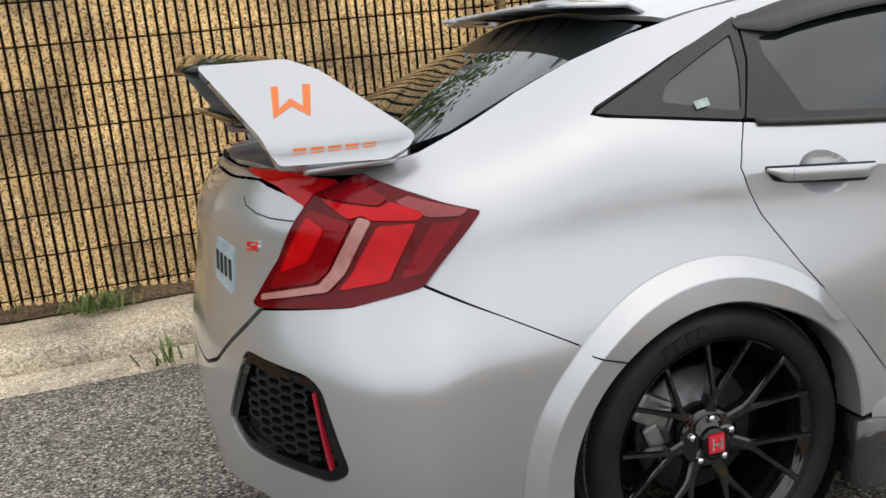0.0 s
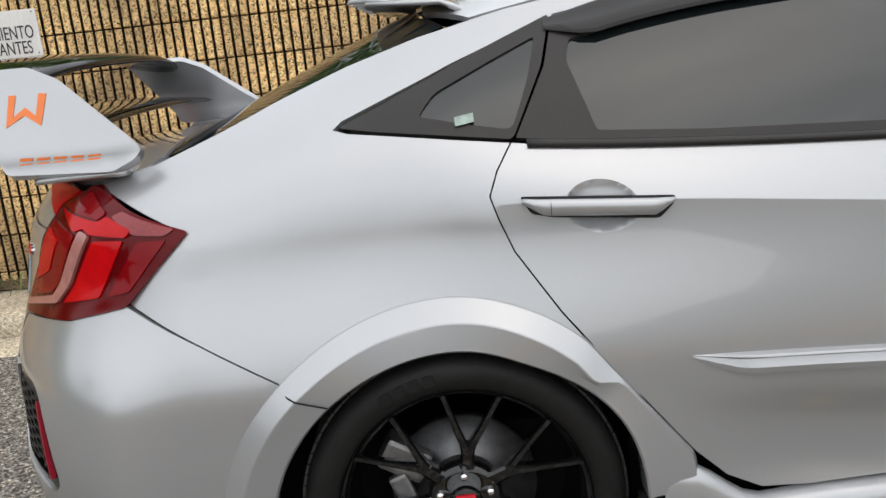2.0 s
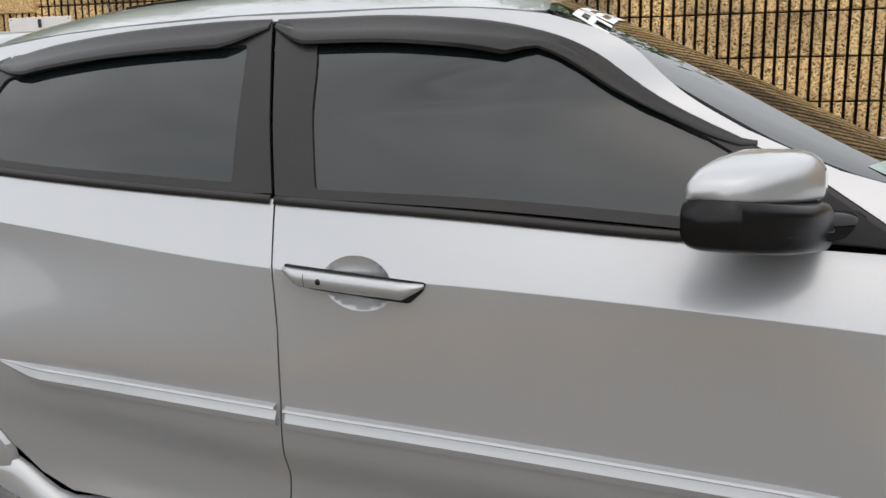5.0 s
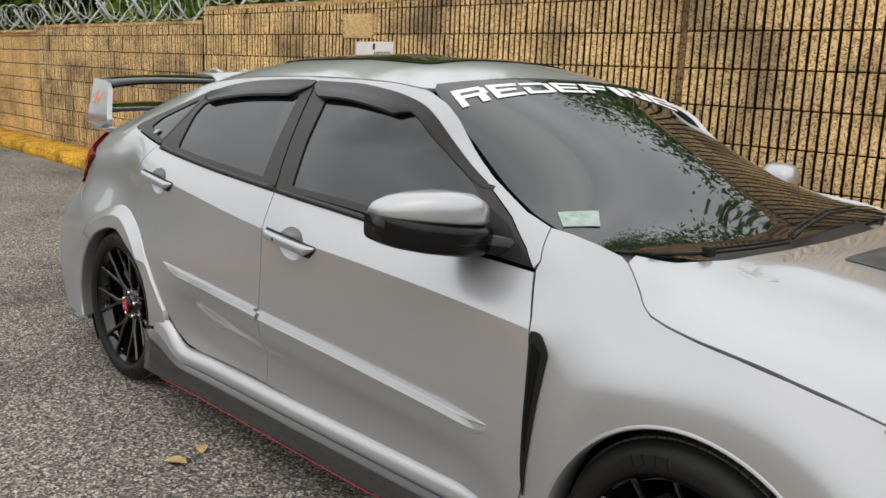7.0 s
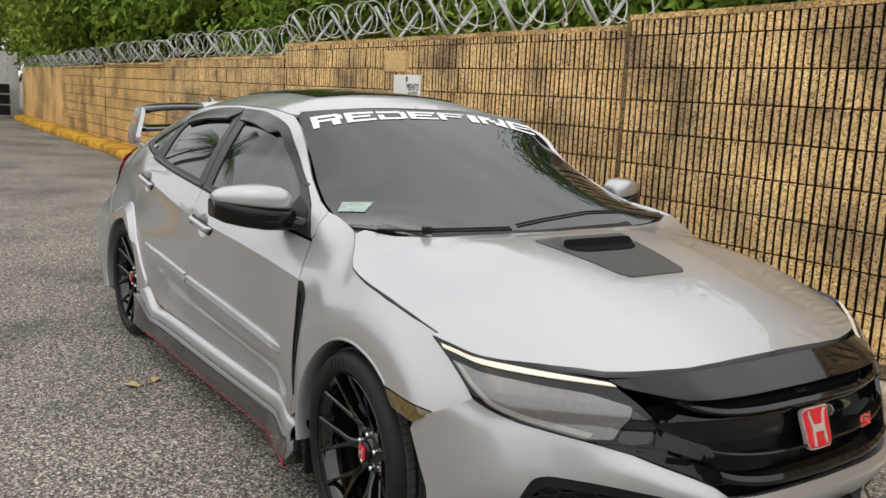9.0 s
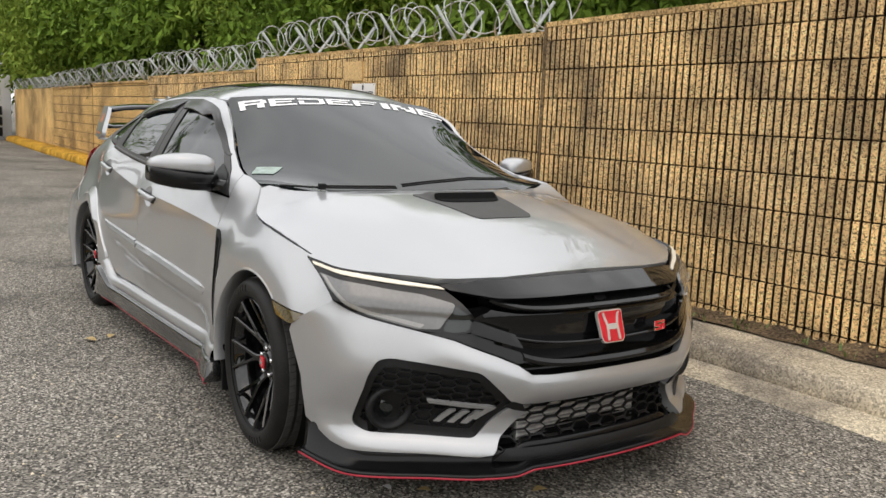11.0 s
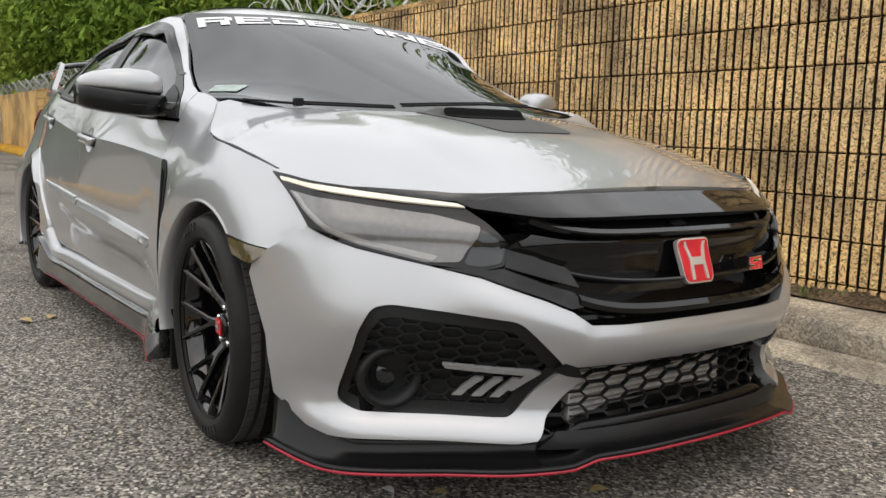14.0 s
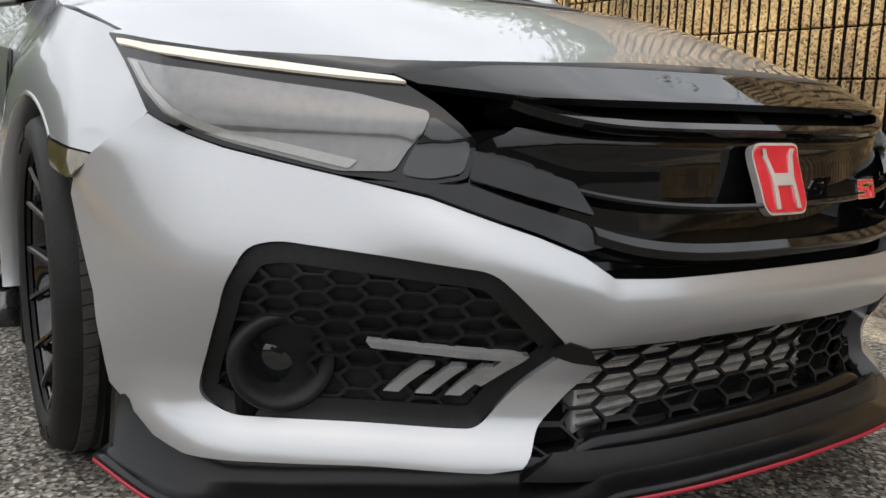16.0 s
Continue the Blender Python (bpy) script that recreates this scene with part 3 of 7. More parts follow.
line_z = curve([-0.95, -0.46, 0.1, 1.1, 2.25, 2.6, 3.0, 3.155, 3.25, 3.4],
               [0.86, 0.897, 0.892, 0.805, 0.748, 0.71, 0.652, 0.607, 0.587, 0.56])
line_w = curve([-0.95, -0.75, -0.46, 0.0, 0.17, 1.1, 2.25, 2.7, 3.0, 3.1, 3.155, 3.25, 3.4],
               [0.62, 0.755, 0.866, 0.874, 0.880, 0.884, 0.868, 0.875, 0.872, 0.864, 0.853, 0.805, 0.72])
below_door = curve([0, 0.1, 0.2, 0.27, 0.34, 0.42, 0.50, 0.56, 0.62, 0.75],
               [0, 0.004, 0.009, 0.012, 0.004, -0.030, -0.035, -0.022, -0.008, -0.02])
below_quarter = curve([0, 0.1, 0.2, 0.3, 0.45, 0.75], [0, 0.007, 0.014, 0.019, 0.019, 0.006])
below_wing = curve([0, 0.1, 0.2, 0.3, 0.45, 0.75], [0, 0.012, 0.024, 0.030, 0.028, 0.01])


def raw_width(x, z):
    x, z = np.asarray(x, float), np.asarray(z, float)
    zc, wc, zb, wb, z2, w2 = line_z(x), line_w(x), belt_z(x), belt_w(x), roof_z(x), roof_w(x)
    door = smoothstep(0.35, 0.75, x) * (1 - smoothstep(2.0, 2.3, x))
    low = wc + door * below_door(np.maximum(zc - z, 0)) + (1 - door) * np.where(x < 1, below_quarter(np.maximum(zc - z, 0)), below_wing(np.maximum(zc - z, 0)))
    t = np.clip((z - zc) / np.maximum(zb - zc, 0.01), 0, 1)
    mid = wc + (wb - wc) * t**(1.1 + 0.7 * (1 - smoothstep(-0.1, 0.5, x)))
    s = np.maximum((z - zb) / np.maximum(z2 - zb, 0.01), 0)
    top = wb + (w2 - wb) * s + 0.016 * np.sin(np.pi * np.clip(s, 0, 1)) * (1 - smoothstep(2.7, 2.95, x))
    return np.where(z < zc, low, np.where(z < zb, mid, top))


def fair(grid, k):
    """Running mean along both ways, three times over."""
    for _ in range(3):
        for ax in (0, 1):
            wide = np.pad(grid, [(k, k) if a == ax else (0, 0) for a in (0, 1)], mode="reflect", reflect_type="odd")
            c = np.cumsum(np.insert(wide, 0, 0, axis=ax), axis=ax)
            n = grid.shape[ax]
            grid = (np.take(c, np.arange(2 * k + 1, 2 * k + 1 + n), axis=ax) - np.take(c, np.arange(n), axis=ax)) / (2 * k + 1)
    return grid


NET = 0.01
net_x, net_z = np.arange(-1.15, 3.60, NET), np.arange(0.0, 1.50, NET)
net_raw = raw_width(*np.meshgrid(net_x, net_z, indexing="ij"))
net_fair = fair(net_raw, 5)
edge_gap = np.array([roof_w(a) - np.interp(roof_z(a), net_z, net_fair[i]) for i, a in enumerate(net_x)])
edge_gap = np.convolve(np.pad(edge_gap, 6, mode="edge"), np.hanning(15)[1:-1] / np.hanning(15).sum(), mode="valid")


def half_width(x, z):
    """Half the body's width: the doors keep their crease, wings and quarters are faired."""
    x, z = np.broadcast_arrays(np.asarray(x, float), np.asarray(z, float))
    plain = raw_width(x, z)
    m = np.maximum(1 - smoothstep(-0.12, 0.10, x), smoothstep(2.22, 2.36, x))
    i, j = np.clip((x - net_x[0]) / NET, 0, len(net_x) - 1.001), np.clip(z / NET, 0, len(net_z) - 1.001)
    a, b = i.astype(int), j.astype(int)
    f, g = i - a, j - b
    soft = (net_fair[a, b] * (1 - f) + net_fair[a + 1, b] * f) * (1 - g) + (net_fair[a, b + 1] * (1 - f) + net_fair[a + 1, b + 1] * f) * g
    # the upper edge still meets the roof and bonnet
    lift = np.interp(x, net_x, edge_gap) * smoothstep(-0.16, 0.0, z - roof_z(x))
    # upright band round the front wheel arch
    far = np.clip((np.hypot(x - 2.70, np.maximum(z, 0.30) - 0.318) - 0.425) / 0.15, 0, 1)
    band = 0.024 * (1 - np.sin(far * np.pi / 2)) * (1 - smoothstep(3.0, 3.2, x)) * smoothstep(2.30, 2.36, x)
    return plain + (soft + lift - plain) * m + band


def flank(x, z):
    return np.stack([np.asarray(x, float), -half_width(x, z), np.asarray(z, float)], 1)


def crown(x, y):
    x, y = np.asarray(x, float), np.asarray(y, float)
    z3, z2, w2 = crown_z(x), roof_z(x), roof_w(x)
    z = z3 - (z3 - z2) * (np.abs(y) / w2)**crown_p(x)
    hood = smoothstep(2.5, 2.66, x) * (1 - smoothstep(3.2, 3.42, x))
    z = z + hood * 0.010 * (1 - smoothstep(0.30, 0.42, np.abs(y) - 0.25 * (3.2 - x) * 0.35))
    return np.stack([x, y, z], 1)


def plan(points):
    p = np.array(points, float)
    u = np.concatenate([[0], np.cumsum(np.linalg.norm(np.diff(p, axis=0), axis=1))])
    return curve(u, p[:, 0]), curve(u, p[:, 1]), u


nose_x, nose_y, nose_u = plan([(3.637, 0), (3.63, 0.15), (3.605, 0.30), (3.535, 0.43), (3.43, 0.56), (3.345, 0.68), (3.26, 0.79), (3.16, 0.855), (3.05, 0.895), (2.94, 0.91)])
tail_x, tail_y, tail_u = plan([(-1.01, 0), (-0.995, 0.27), (-0.95, 0.46), (-0.905, 0.565), (-0.82, 0.685), (-0.73, 0.775), (-0.60, 0.84), (-0.46, 0.875), (-0.30, 0.91)])
nose_low = curve([0.05, 0.13, 0.165, 0.195, 0.245, 0.28, 0.34, 0.40, 0.44, 0.46, 0.55, 0.62], [-0.03, -0.012, 0.004, 0.0, -0.042, -0.045, -0.022, 0.004, 0.012, 0.010, -0.014, -0.040])
tail_out = curve([0.15, 0.30, 0.42, 0.55, 0.62, 0.70, 0.75, 0.90, 0.95, 1.0], [0.03, 0.05, 0.060, 0.053, 0.043, 0.024, 0.011, -0.013, -0.045, -0.09])


def nose(u, z):
    u, z = np.asarray(u, float), np.asarray(z, float)
    a = np.abs(u)
    x, y = nose_x(a), nose_y(a)
    z0, k = 0.635 + 0.02 * (y / 0.8)**2, 2.4 - 0.2 * np.minimum(y / 0.8, 1)
    lean = -k * np.maximum(z - z0, 0)**1.3 + nose_low(z) * (1 - smoothstep(0.8, 0.9, y))
    edge = np.interp(a, [0, 0.304, 0.345, 0.398, 0.53, 0.649, 0.81], [0.455, 0.458, 0.488, 0.511, 0.555, 0.578, 0.607])
    rise = z - edge
    lean = lean + (0.010 * smoothstep(-0.13, -0.05, rise) - 0.016 * smoothstep(-0.045, 0.008, rise)) * (1 - smoothstep(0.50, 0.68, a))
    tuck = -0.05 * np.maximum(z - 0.6, 0) / 0.1 * smoothstep(0.75, 0.9, y) - 0.03 * smoothstep(0.35, 0.15, z) * smoothstep(0.7, 0.9, y)
    return np.stack([x + lean, -np.sign(u + 1e-12) * (y + tuck), z], 1)


def tail(u, z):
    u, z = np.asarray(u, float), np.asarray(z, float)
    a = np.abs(u)
    x, y = tail_x(a), tail_y(a)
    e = 1e-3
    tx, ty = tail_x(a + e) - tail_x(a - e), tail_y(a + e) - tail_y(a - e)
    ln = np.hypot(tx, ty) + 1e-9
    o = tail_out(z) * (1 - smoothstep(0.95, 1.25, a))
    px, py = x - ty / ln * o, y + tx / ln * o
    py = py + (half_width(px, z) + 0.001 - py) * smoothstep(0.98, 1.16, a)
    return np.stack([px, -np.sign(u + 1e-12) * py, z], 1)


# ---------------------------------------------------------------- the car
car = thing("car", "silver sports saloon with flared arches, tall rear wing and black wheels", "car")
REAR, FRONT, AXLE = 0.0, 2.70, 0.318
RIGHT = (0, -1, 0)


def arc(cx, cz, r, a0, a1, n=24):
    return [(cx + r * math.cos(radians(a0 + (a1 - a0) * i / n)), cz + r * math.sin(radians(a0 + (a1 - a0) * i / n))) for i in range(n + 1)]


GAP = 0.0016
FLARE = 0.418
rear_seam = [(0.17, 0.994), (0.134, 0.949), (0.114, 0.908), (0.127, 0.867), (0.153, 0.805), (0.229, 0.693), (0.342, 0.553), (0.468, 0.395)]
mid_seam = [(1.100, 0.923), (1.121, 0.808), (1.132, 0.692), (1.137, 0.554), (1.128, 0.394), (1.115, 0.288)]
front_seam = [(2.205, 0.863), (2.25, 0.772), (2.275, 0.658), (2.288, 0.50), (2.285, 0.40), (2.262, 0.284)]
sill_line = [(0.53, 0.335), (0.60, 0.298), (0.70, 0.287)]
frame_top = [(-0.16, 1.066), (0.06, 1.142), (0.28, 1.205), (0.44, 1.232), (0.66, 1.252), (0.90, 1.259), (1.18, 1.251), (1.36, 1.228), (1.50, 1.196), (1.72, 1.115), (1.94, 1.024), (2.07, 0.961), (2.16, 0.905)]
belt = [(float(x), float(belt_z(x))) for x in np.linspace(0.17, 2.205, 14)]

# shell: flanks
rear_arc = arc(REAR, AXLE, FLARE, 137, 12, 40)
panel("quarter_panel", [(-0.60, 0.783)] + [(-0.455, 0.70), (-0.32, 0.619)] + rear_arc + rear_seam[::-1]
      + [(0.05, 1.012), (-0.10, 1.037), (-0.15, 1.045), (-0.176, 1.054)] + frame_top + [(2.20, 0.865), (2.215, 0.885), (2.19, 0.955)]
      + [(float(x), float(roof_z(x))) for x in (2.1, 1.95, 1.8, 1.7, 1.6, 1.5, 1.35, 1.2, 0.9, 0.6, 0.4, 0.2, 0.0, -0.15, -0.3, -0.42, -0.54, -0.64)]
      + [(-0.672, 1.003), (-0.468, 0.907)], flank, SILVER, car, "silver body side with roof pillar", out=RIGHT, gap=GAP, h=0.016, soft=0.06)
CUPS = ((0.171, 0.899, 0.460, 0.873), (1.145, 0.810, 1.430, 0.787))


def cup_line(x0, z0, x1, z1, k=1.0):
    """Outline of the scooped cup behind a door handle."""
    cx = x0 + 0.53 * (x1 - x0)
    cz = z0 + (z1 - z0) * 0.53 - 0.016
    return [(cx + 0.070 * k * math.cos(a), cz - 0.09 * 0.07 * math.cos(a) + 0.047 * k * math.sin(a)) for a in np.linspace(0, 2 * math.pi, 36, endpoint=False)], cx, cz


panel("rear_door", rear_seam[::-1] + [p for p in belt if 0.18 < p[0] < 1.09] + [(mid_seam[0][0] - 0.001, mid_seam[0][1])] + mid_seam[1:] + [(0.90, 0.290)] + sill_line[::-1],
      flank, SILVER, car, out=RIGHT, gap=GAP, h=0.016, soft=0.02, crease=line_z, holes=[cup_line(*CUPS[0])[0]])
panel("front_door", mid_seam[::-1] + [p for p in belt if p[0] > 1.12] + front_seam[1:] + [(1.9, 0.272), (1.5, 0.274)], flank, SILVER, car, out=RIGHT, gap=GAP, h=0.016, soft=0.02, crease=line_z, holes=[cup_line(*CUPS[1])[0]])
front_arc = arc(FRONT, AXLE, 0.342, 175, 56)
panel("front_wing", [(2.264, 0.29), (2.287, 0.40), (2.29, 0.50), (2.277, 0.658), (2.252, 0.772), (2.207, 0.863)] + [(2.215, 0.885), (2.19, 0.955)]
      + [(float(x), float(roof_z(x))) for x in (2.25, 2.33, 2.40, 2.42, 2.44, 2.46, 2.48, 2.50, 2.53, 2.58, 2.66, 2.75, 2.85, 2.95, 3.010)]
      + [(3.035, 0.743), (3.085, 0.722), (3.134, 0.698), (3.175, 0.671), (3.188, 0.645), (3.15, 0.606), (3.098, 0.576), (2.90, 0.590)] + front_arc[::-1], flank, SILVER, car, out=RIGHT, gap=GAP, h=0.016, soft=0.035)
# sill with its own rounded step
V, F = loft(None, [[(x, -half_width(x, 0.29) + 0.012, 0.284 + up), (x, -half_width(x, 0.28) - 0.006, 0.279 + up), (x, -half_width(x, 0.26) - 0.016, 0.268 + 0.8 * up), (x, -half_width(x, 0.25) - 0.021, 0.240 + 0.3 * up), (x, -half_width(x, 0.25) - 0.018, 0.230), (x, -half_width(x, 0.25) + 0.03, 0.205)]
                   for x, up in ((x, 0.09 * float(smoothstep(0.60, 0.44, x))) for x in np.linspace(0.40, 2.33, 60))], None, closed=False)
both("sill", V, [f[::-1] for f in F], SILVER, car, "silver rounded sill below the doors")


def side_skirt(x):
    rise = 0.085 * smoothstep(0.62, 0.40, x)
    w = half_width(x, 0.24)
    return [(x, -w + 0.02, 0.232 + rise), (x, -w - 0.030 - 0.012 * smoothstep(0.7, 0.45, x), 0.226 + rise), (x, -w - 0.034, 0.205 + 0.6 * rise), (x, -w - 0.042, 0.162), (x, -w - 0.046, 0.150), (x, -w + 0.03, 0.146)]


V, F = loft(None, [side_skirt(x) for x in np.linspace(0.355, 2.34, 48)], None, closed=True)
both("side_skirt", V, [f[::-1] for f in F], SKIRT, car, "semi-gloss black side skirt")
V, F = loft(None, [[(x, -half_width(x, 0.24) - 0.044, 0.1482), (x, -half_width(x, 0.24) - 0.0472, 0.1465), (x, -half_width(x, 0.24) - 0.044, 0.1445), (x, -half_width(x, 0.24) - 0.03, 0.144)] for x in np.linspace(0.5, 2.34, 30)], None)
both("skirt_edge", V, [f[::-1] for f in F], RED_EDGE, car, "red pinstripe edge of the skirt")


def arch_flare(cx, a0, a1, name):
    """Proud flare round a wheel: a bright upper bevel, a broad face, a lip turned in."""
    rings = []
    fine = np.array([np.array(p) + (np.array(q) - np.array(p)) * t for p, q in zip(rear_seam[::-1], rear_seam[-2::-1]) for t in np.linspace(0, 1, 12)])
    seam_a, seam_r = np.degrees(np.arctan2(fine[:, 1] - AXLE, fine[:, 0])), np.hypot(fine[:, 0], fine[:, 1] - AXLE)
    for a in np.linspace(a0, a1, 90):
        c, s = math.cos(radians(a)), math.sin(radians(a))
        ring = []
        if cx < 1:
            lim = float(np.interp(a, seam_a, seam_r)) - 0.004 if a < 75 else 0.6
            k = 0.048 * float(smoothstep(95, 200, a))
            R = lim if a < 37 else min(FLARE + k, lim)
            full = float(smoothstep(35, 43, a))
            B = R - 0.005 - 0.032 * full
            m = 0.8 * k + 0.040 * float(smoothstep(70, 18, a))
            prof = ((R + 0.004, -0.006), (R, 0.004), (B + 0.001, 0.010 + 0.0175 * full), (B - 0.002, 0.0105 + 0.0175 * full), (min(0.345 + m, B - 0.004), 0.014 + 0.008 * full), (min(0.331 + m, B - 0.008), 0.018 + 0.002 * full), (min(0.327 + m, B - 0.012), 0.014), (min(0.327 + m, B - 0.012), -0.03), (0.352 + 0.6 * m, -0.10))
        else:
            g = float(smoothstep(42, 60, a))
            prof = ((0.344, -0.001), (0.341, 0.0015), (0.336, 0.0005 + 0.001 * g), (0.333, -0.003), (0.332, -0.03), (0.345, -0.10))
        for r, o in prof:
            x, z = cx + r * c, AXLE + r * s
            base = half_width(x, max(z, 0.42)) if o > -0.02 else half_width(x, max(z, 0.42))
            ring.append((x, -float(base) - o, z))
        rings.append(ring)
    V, F = loft(None, rings, None, closed=False)
    obs = both(name, V, F, SILVER, car, "silver flared wheel arch")
    for ob in obs:
        ob.data.set_sharp_from_angle(angle=radians(16 if cx < 1 else 40))
    return obs


arch_flare(REAR, 199, 1, "rear_arch_flare")
# the bumper's joint runs on across the flare
V, F = loft(None, [[(r * math.cos(radians(a)) + d, -float(half_width(r * math.cos(radians(a)), AXLE + r * math.sin(radians(a)))) - o, AXLE + r * math.sin(radians(a)) + d) for d in (-0.0013, 0.0013)]
                   for r, a, o in ((0.436, 138.6, 0.001), (0.432, 138.2, 0.0055), (0.397, 136.4, 0.0292), (0.37, 134.6, 0.0265), (0.342, 132.5, 0.0215))], None, closed=False)
both("flare_joint", V, F, SATIN, car, "dark joint across the flare")
arch_flare(FRONT, 192, 54, "front_arch_flare")
# body flange below the bonnet seams
for s in (1, -1):
    V, F = loft(None, [[(x, s * (float(roof_w(x)) + o), float(roof_z(x)) - d) for o, d in ((-0.05, 0.006), (-0.012, 0.012), (0.001, 0.014))] for x in np.linspace(2.36, 2.88, 36)], None, closed=False)
    link("seam_flange", V, F if s > 0 else [f[::-1] for f in F], TRIM, car, "dark flange below the bonnet seam")
# wheel housings
for cx in (REAR, FRONT):
    V, F = lathe([(0.372, -0.865), (0.374, -0.74), (0.374, -0.52), (0.0, -0.52)], 48)
    F = [f for f in F if min(V[i][2] for i in f) > -0.24]
    both("wheel_housing", [(x + cx, y, z + AXLE) for x, y, z in V], F, DARK, car, "black wheel housing")

# shell: top
half = lambda pts: pts + [(x, -y) for x, y in pts[::-1]]
HOOD_X = [2.40, 2.42, 2.44, 2.46, 2.48, 2.50, 2.53, 2.58, 2.66, 2.75, 2.85, 2.95]
NOSE_TOP = [tuple(p[:2]) for p in nose(np.array([1.075, 1.03, 0.97, 0.90, 0.83, 0.757, 0.69, 0.62, 0.575, 0.537, 0.46, 0.39, 0.30, 0.20, 0.10]), np.array([0.7505, 0.748, 0.745, 0.742, 0.739, 0.735, 0.7295, 0.7235, 0.720, 0.717, 0.7255, 0.734, 0.738, 0.740, 0.741]))]
panel("bonnet", half([(2.548, 0.0), (2.538, -0.25), (2.512, -0.45), (2.462, -0.61), (2.41, -0.695)] + [(x, -float(roof_w(x)) + 0.0005) for x in HOOD_X[1:]] + [(3.008, -0.7885)] + [(x - 0.004, y + 0.001) for x, y in NOSE_TOP] + [(float(nose([0.0], [0.7415])[0, 0]) - 0.004, 0.0)])[:-1],
      crown, SILVER, car, out=(0, 0, 1), mirror=False, gap=GAP, h=0.026, thick=0.02, soft=0.025)
glass_edge = [(1.50, 0.0), (1.495, -0.30), (1.50, -0.53), (1.52, -0.553), (1.60, -0.566), (1.80, -0.62), (2.0, -0.678), (2.12, -0.705), (2.26, -0.722), (2.37, -0.715), (2.45, -0.63), (2.50, -0.47), (2.53, -0.25), (2.54, 0.0)]
panel("windscreen", half(glass_edge), crown, GLASS, car, "dark tinted windscreen", out=(0, 0, 1), mirror=False, h=0.04, lift=-0.006)
panel("roof", half([(1.494, 0.0), (1.489, -0.30), (1.494, -0.535), (1.45, -0.555), (1.2, -0.561), (0.9, -0.568), (0.4, -0.568), (0.12, -0.575), (0.02, -0.40), (0.0, 0.0)]), crown, SILVER, car, out=(0, 0, 1), mirror=False, gap=GAP, h=0.045)
panel("sunroof", rounded(half([(1.30, 0.0), (1.29, -0.36), (0.42, -0.36), (0.41, 0.0)]), 0.05), crown, GLOSS, car, "glossy black roof panel", out=(0, 0, 1), mirror=False, h=0.05, lift=0.004, thick=0.006)
panel("rear_window", half([(-0.01, 0.0), (0.005, -0.40), (0.06, -0.565), (-0.12, -0.60), (-0.3, -0.628), (-0.46, -0.655), (-0.535, -0.62), (-0.56, 0.0)]), crown, GLASS, car, "dark tinted rear window", out=(0, 0, 1), mirror=False, h=0.04, lift=-0.004)
panel("boot_lid", half([(-0.565, 0.0), (-0.54, -0.63), (-0.56, -0.69), (-0.65, -0.68), (-0.735, -0.62), (-0.83, -0.48), (-0.89, -0.25), (-0.90, 0.0)]), crown, SILVER, car, out=(0, 0, 1), mirror=False, gap=GAP, h=0.04)

# glasshouse
Q_GLASS = rounded([(-0.02, 1.055), (0.02, 1.098), (0.255, 1.182), (0.225, 1.10), (0.178, 1.010), (0.08, 1.030)], 0.02)
R_GLASS = rounded([(0.335, 0.992), (0.298, 1.124), (0.312, 1.166), (0.566, 1.203), (0.948, 1.216), (0.965, 1.15), (1.002, 0.945), (0.8, 0.957), (0.55, 0.972)], 0.012)
F_GLASS = rounded([(1.178, 0.934), (1.092, 1.222), (1.25, 1.222), (1.45, 1.195), (1.58, 1.168), (1.75, 1.095), (1.92, 1.012), (1.985, 0.975), (1.955, 0.895), (1.84, 0.90), (1.5, 0.918)], 0.012)
cut = lambda pts: [tuple(p) for p in inset(pts, 0.004)]
panel("quarter_window_frame", rounded([(-0.172, 1.055), (0.06, 1.140), (0.288, 1.216), (0.252, 1.12), (0.175, 0.997), (0.05, 1.016), (-0.10, 1.040)], 0.012), flank, TRIM, car, "dark grey quarter window frame", out=RIGHT, lift=0.001, h=0.02, gap=0.001, holes=[cut(Q_GLASS)])
panel("quarter_window", Q_GLASS, flank, GLASS, car, "dark tinted quarter window", out=RIGHT, lift=-0.003, h=0.03, thick=0.006)
panel("rear_door_frame", [(0.179, 0.999), (0.256, 1.12), (0.292, 1.214)] + [(0.44, 1.230), (0.66, 1.250), (0.90, 1.257), (0.988, 1.256)] + [(1.03, 1.13), (1.092, 0.93)] + [(float(x), float(belt_z(x)) + 0.002) for x in (0.9, 0.6, 0.4)],
      flank, TRIM, car, "dark grey window frame and pillar trim", out=RIGHT, lift=0.001, h=0.02, gap=0.001, holes=[cut(R_GLASS)])
panel("rear_side_window", R_GLASS, flank, GLASS, car, "dark tinted rear side window", out=RIGHT, lift=-0.004, h=0.03, thick=0.006)
panel("front_door_frame", [(1.098, 0.926), (1.036, 1.13), (0.996, 1.256)] + frame_top[6:] + [(2.198, 0.866), (1.95, 0.879), (1.84, 0.885), (1.5, 0.903)], flank, TRIM, car, "dark grey window frame and pillar trim", out=RIGHT, lift=0.001, h=0.02, gap=0.001, holes=[cut(F_GLASS)])
panel("front_side_window", F_GLASS, flank, GLASS, car, "dark tinted front side window", out=RIGHT, lift=-0.004, h=0.03, thick=0.006)


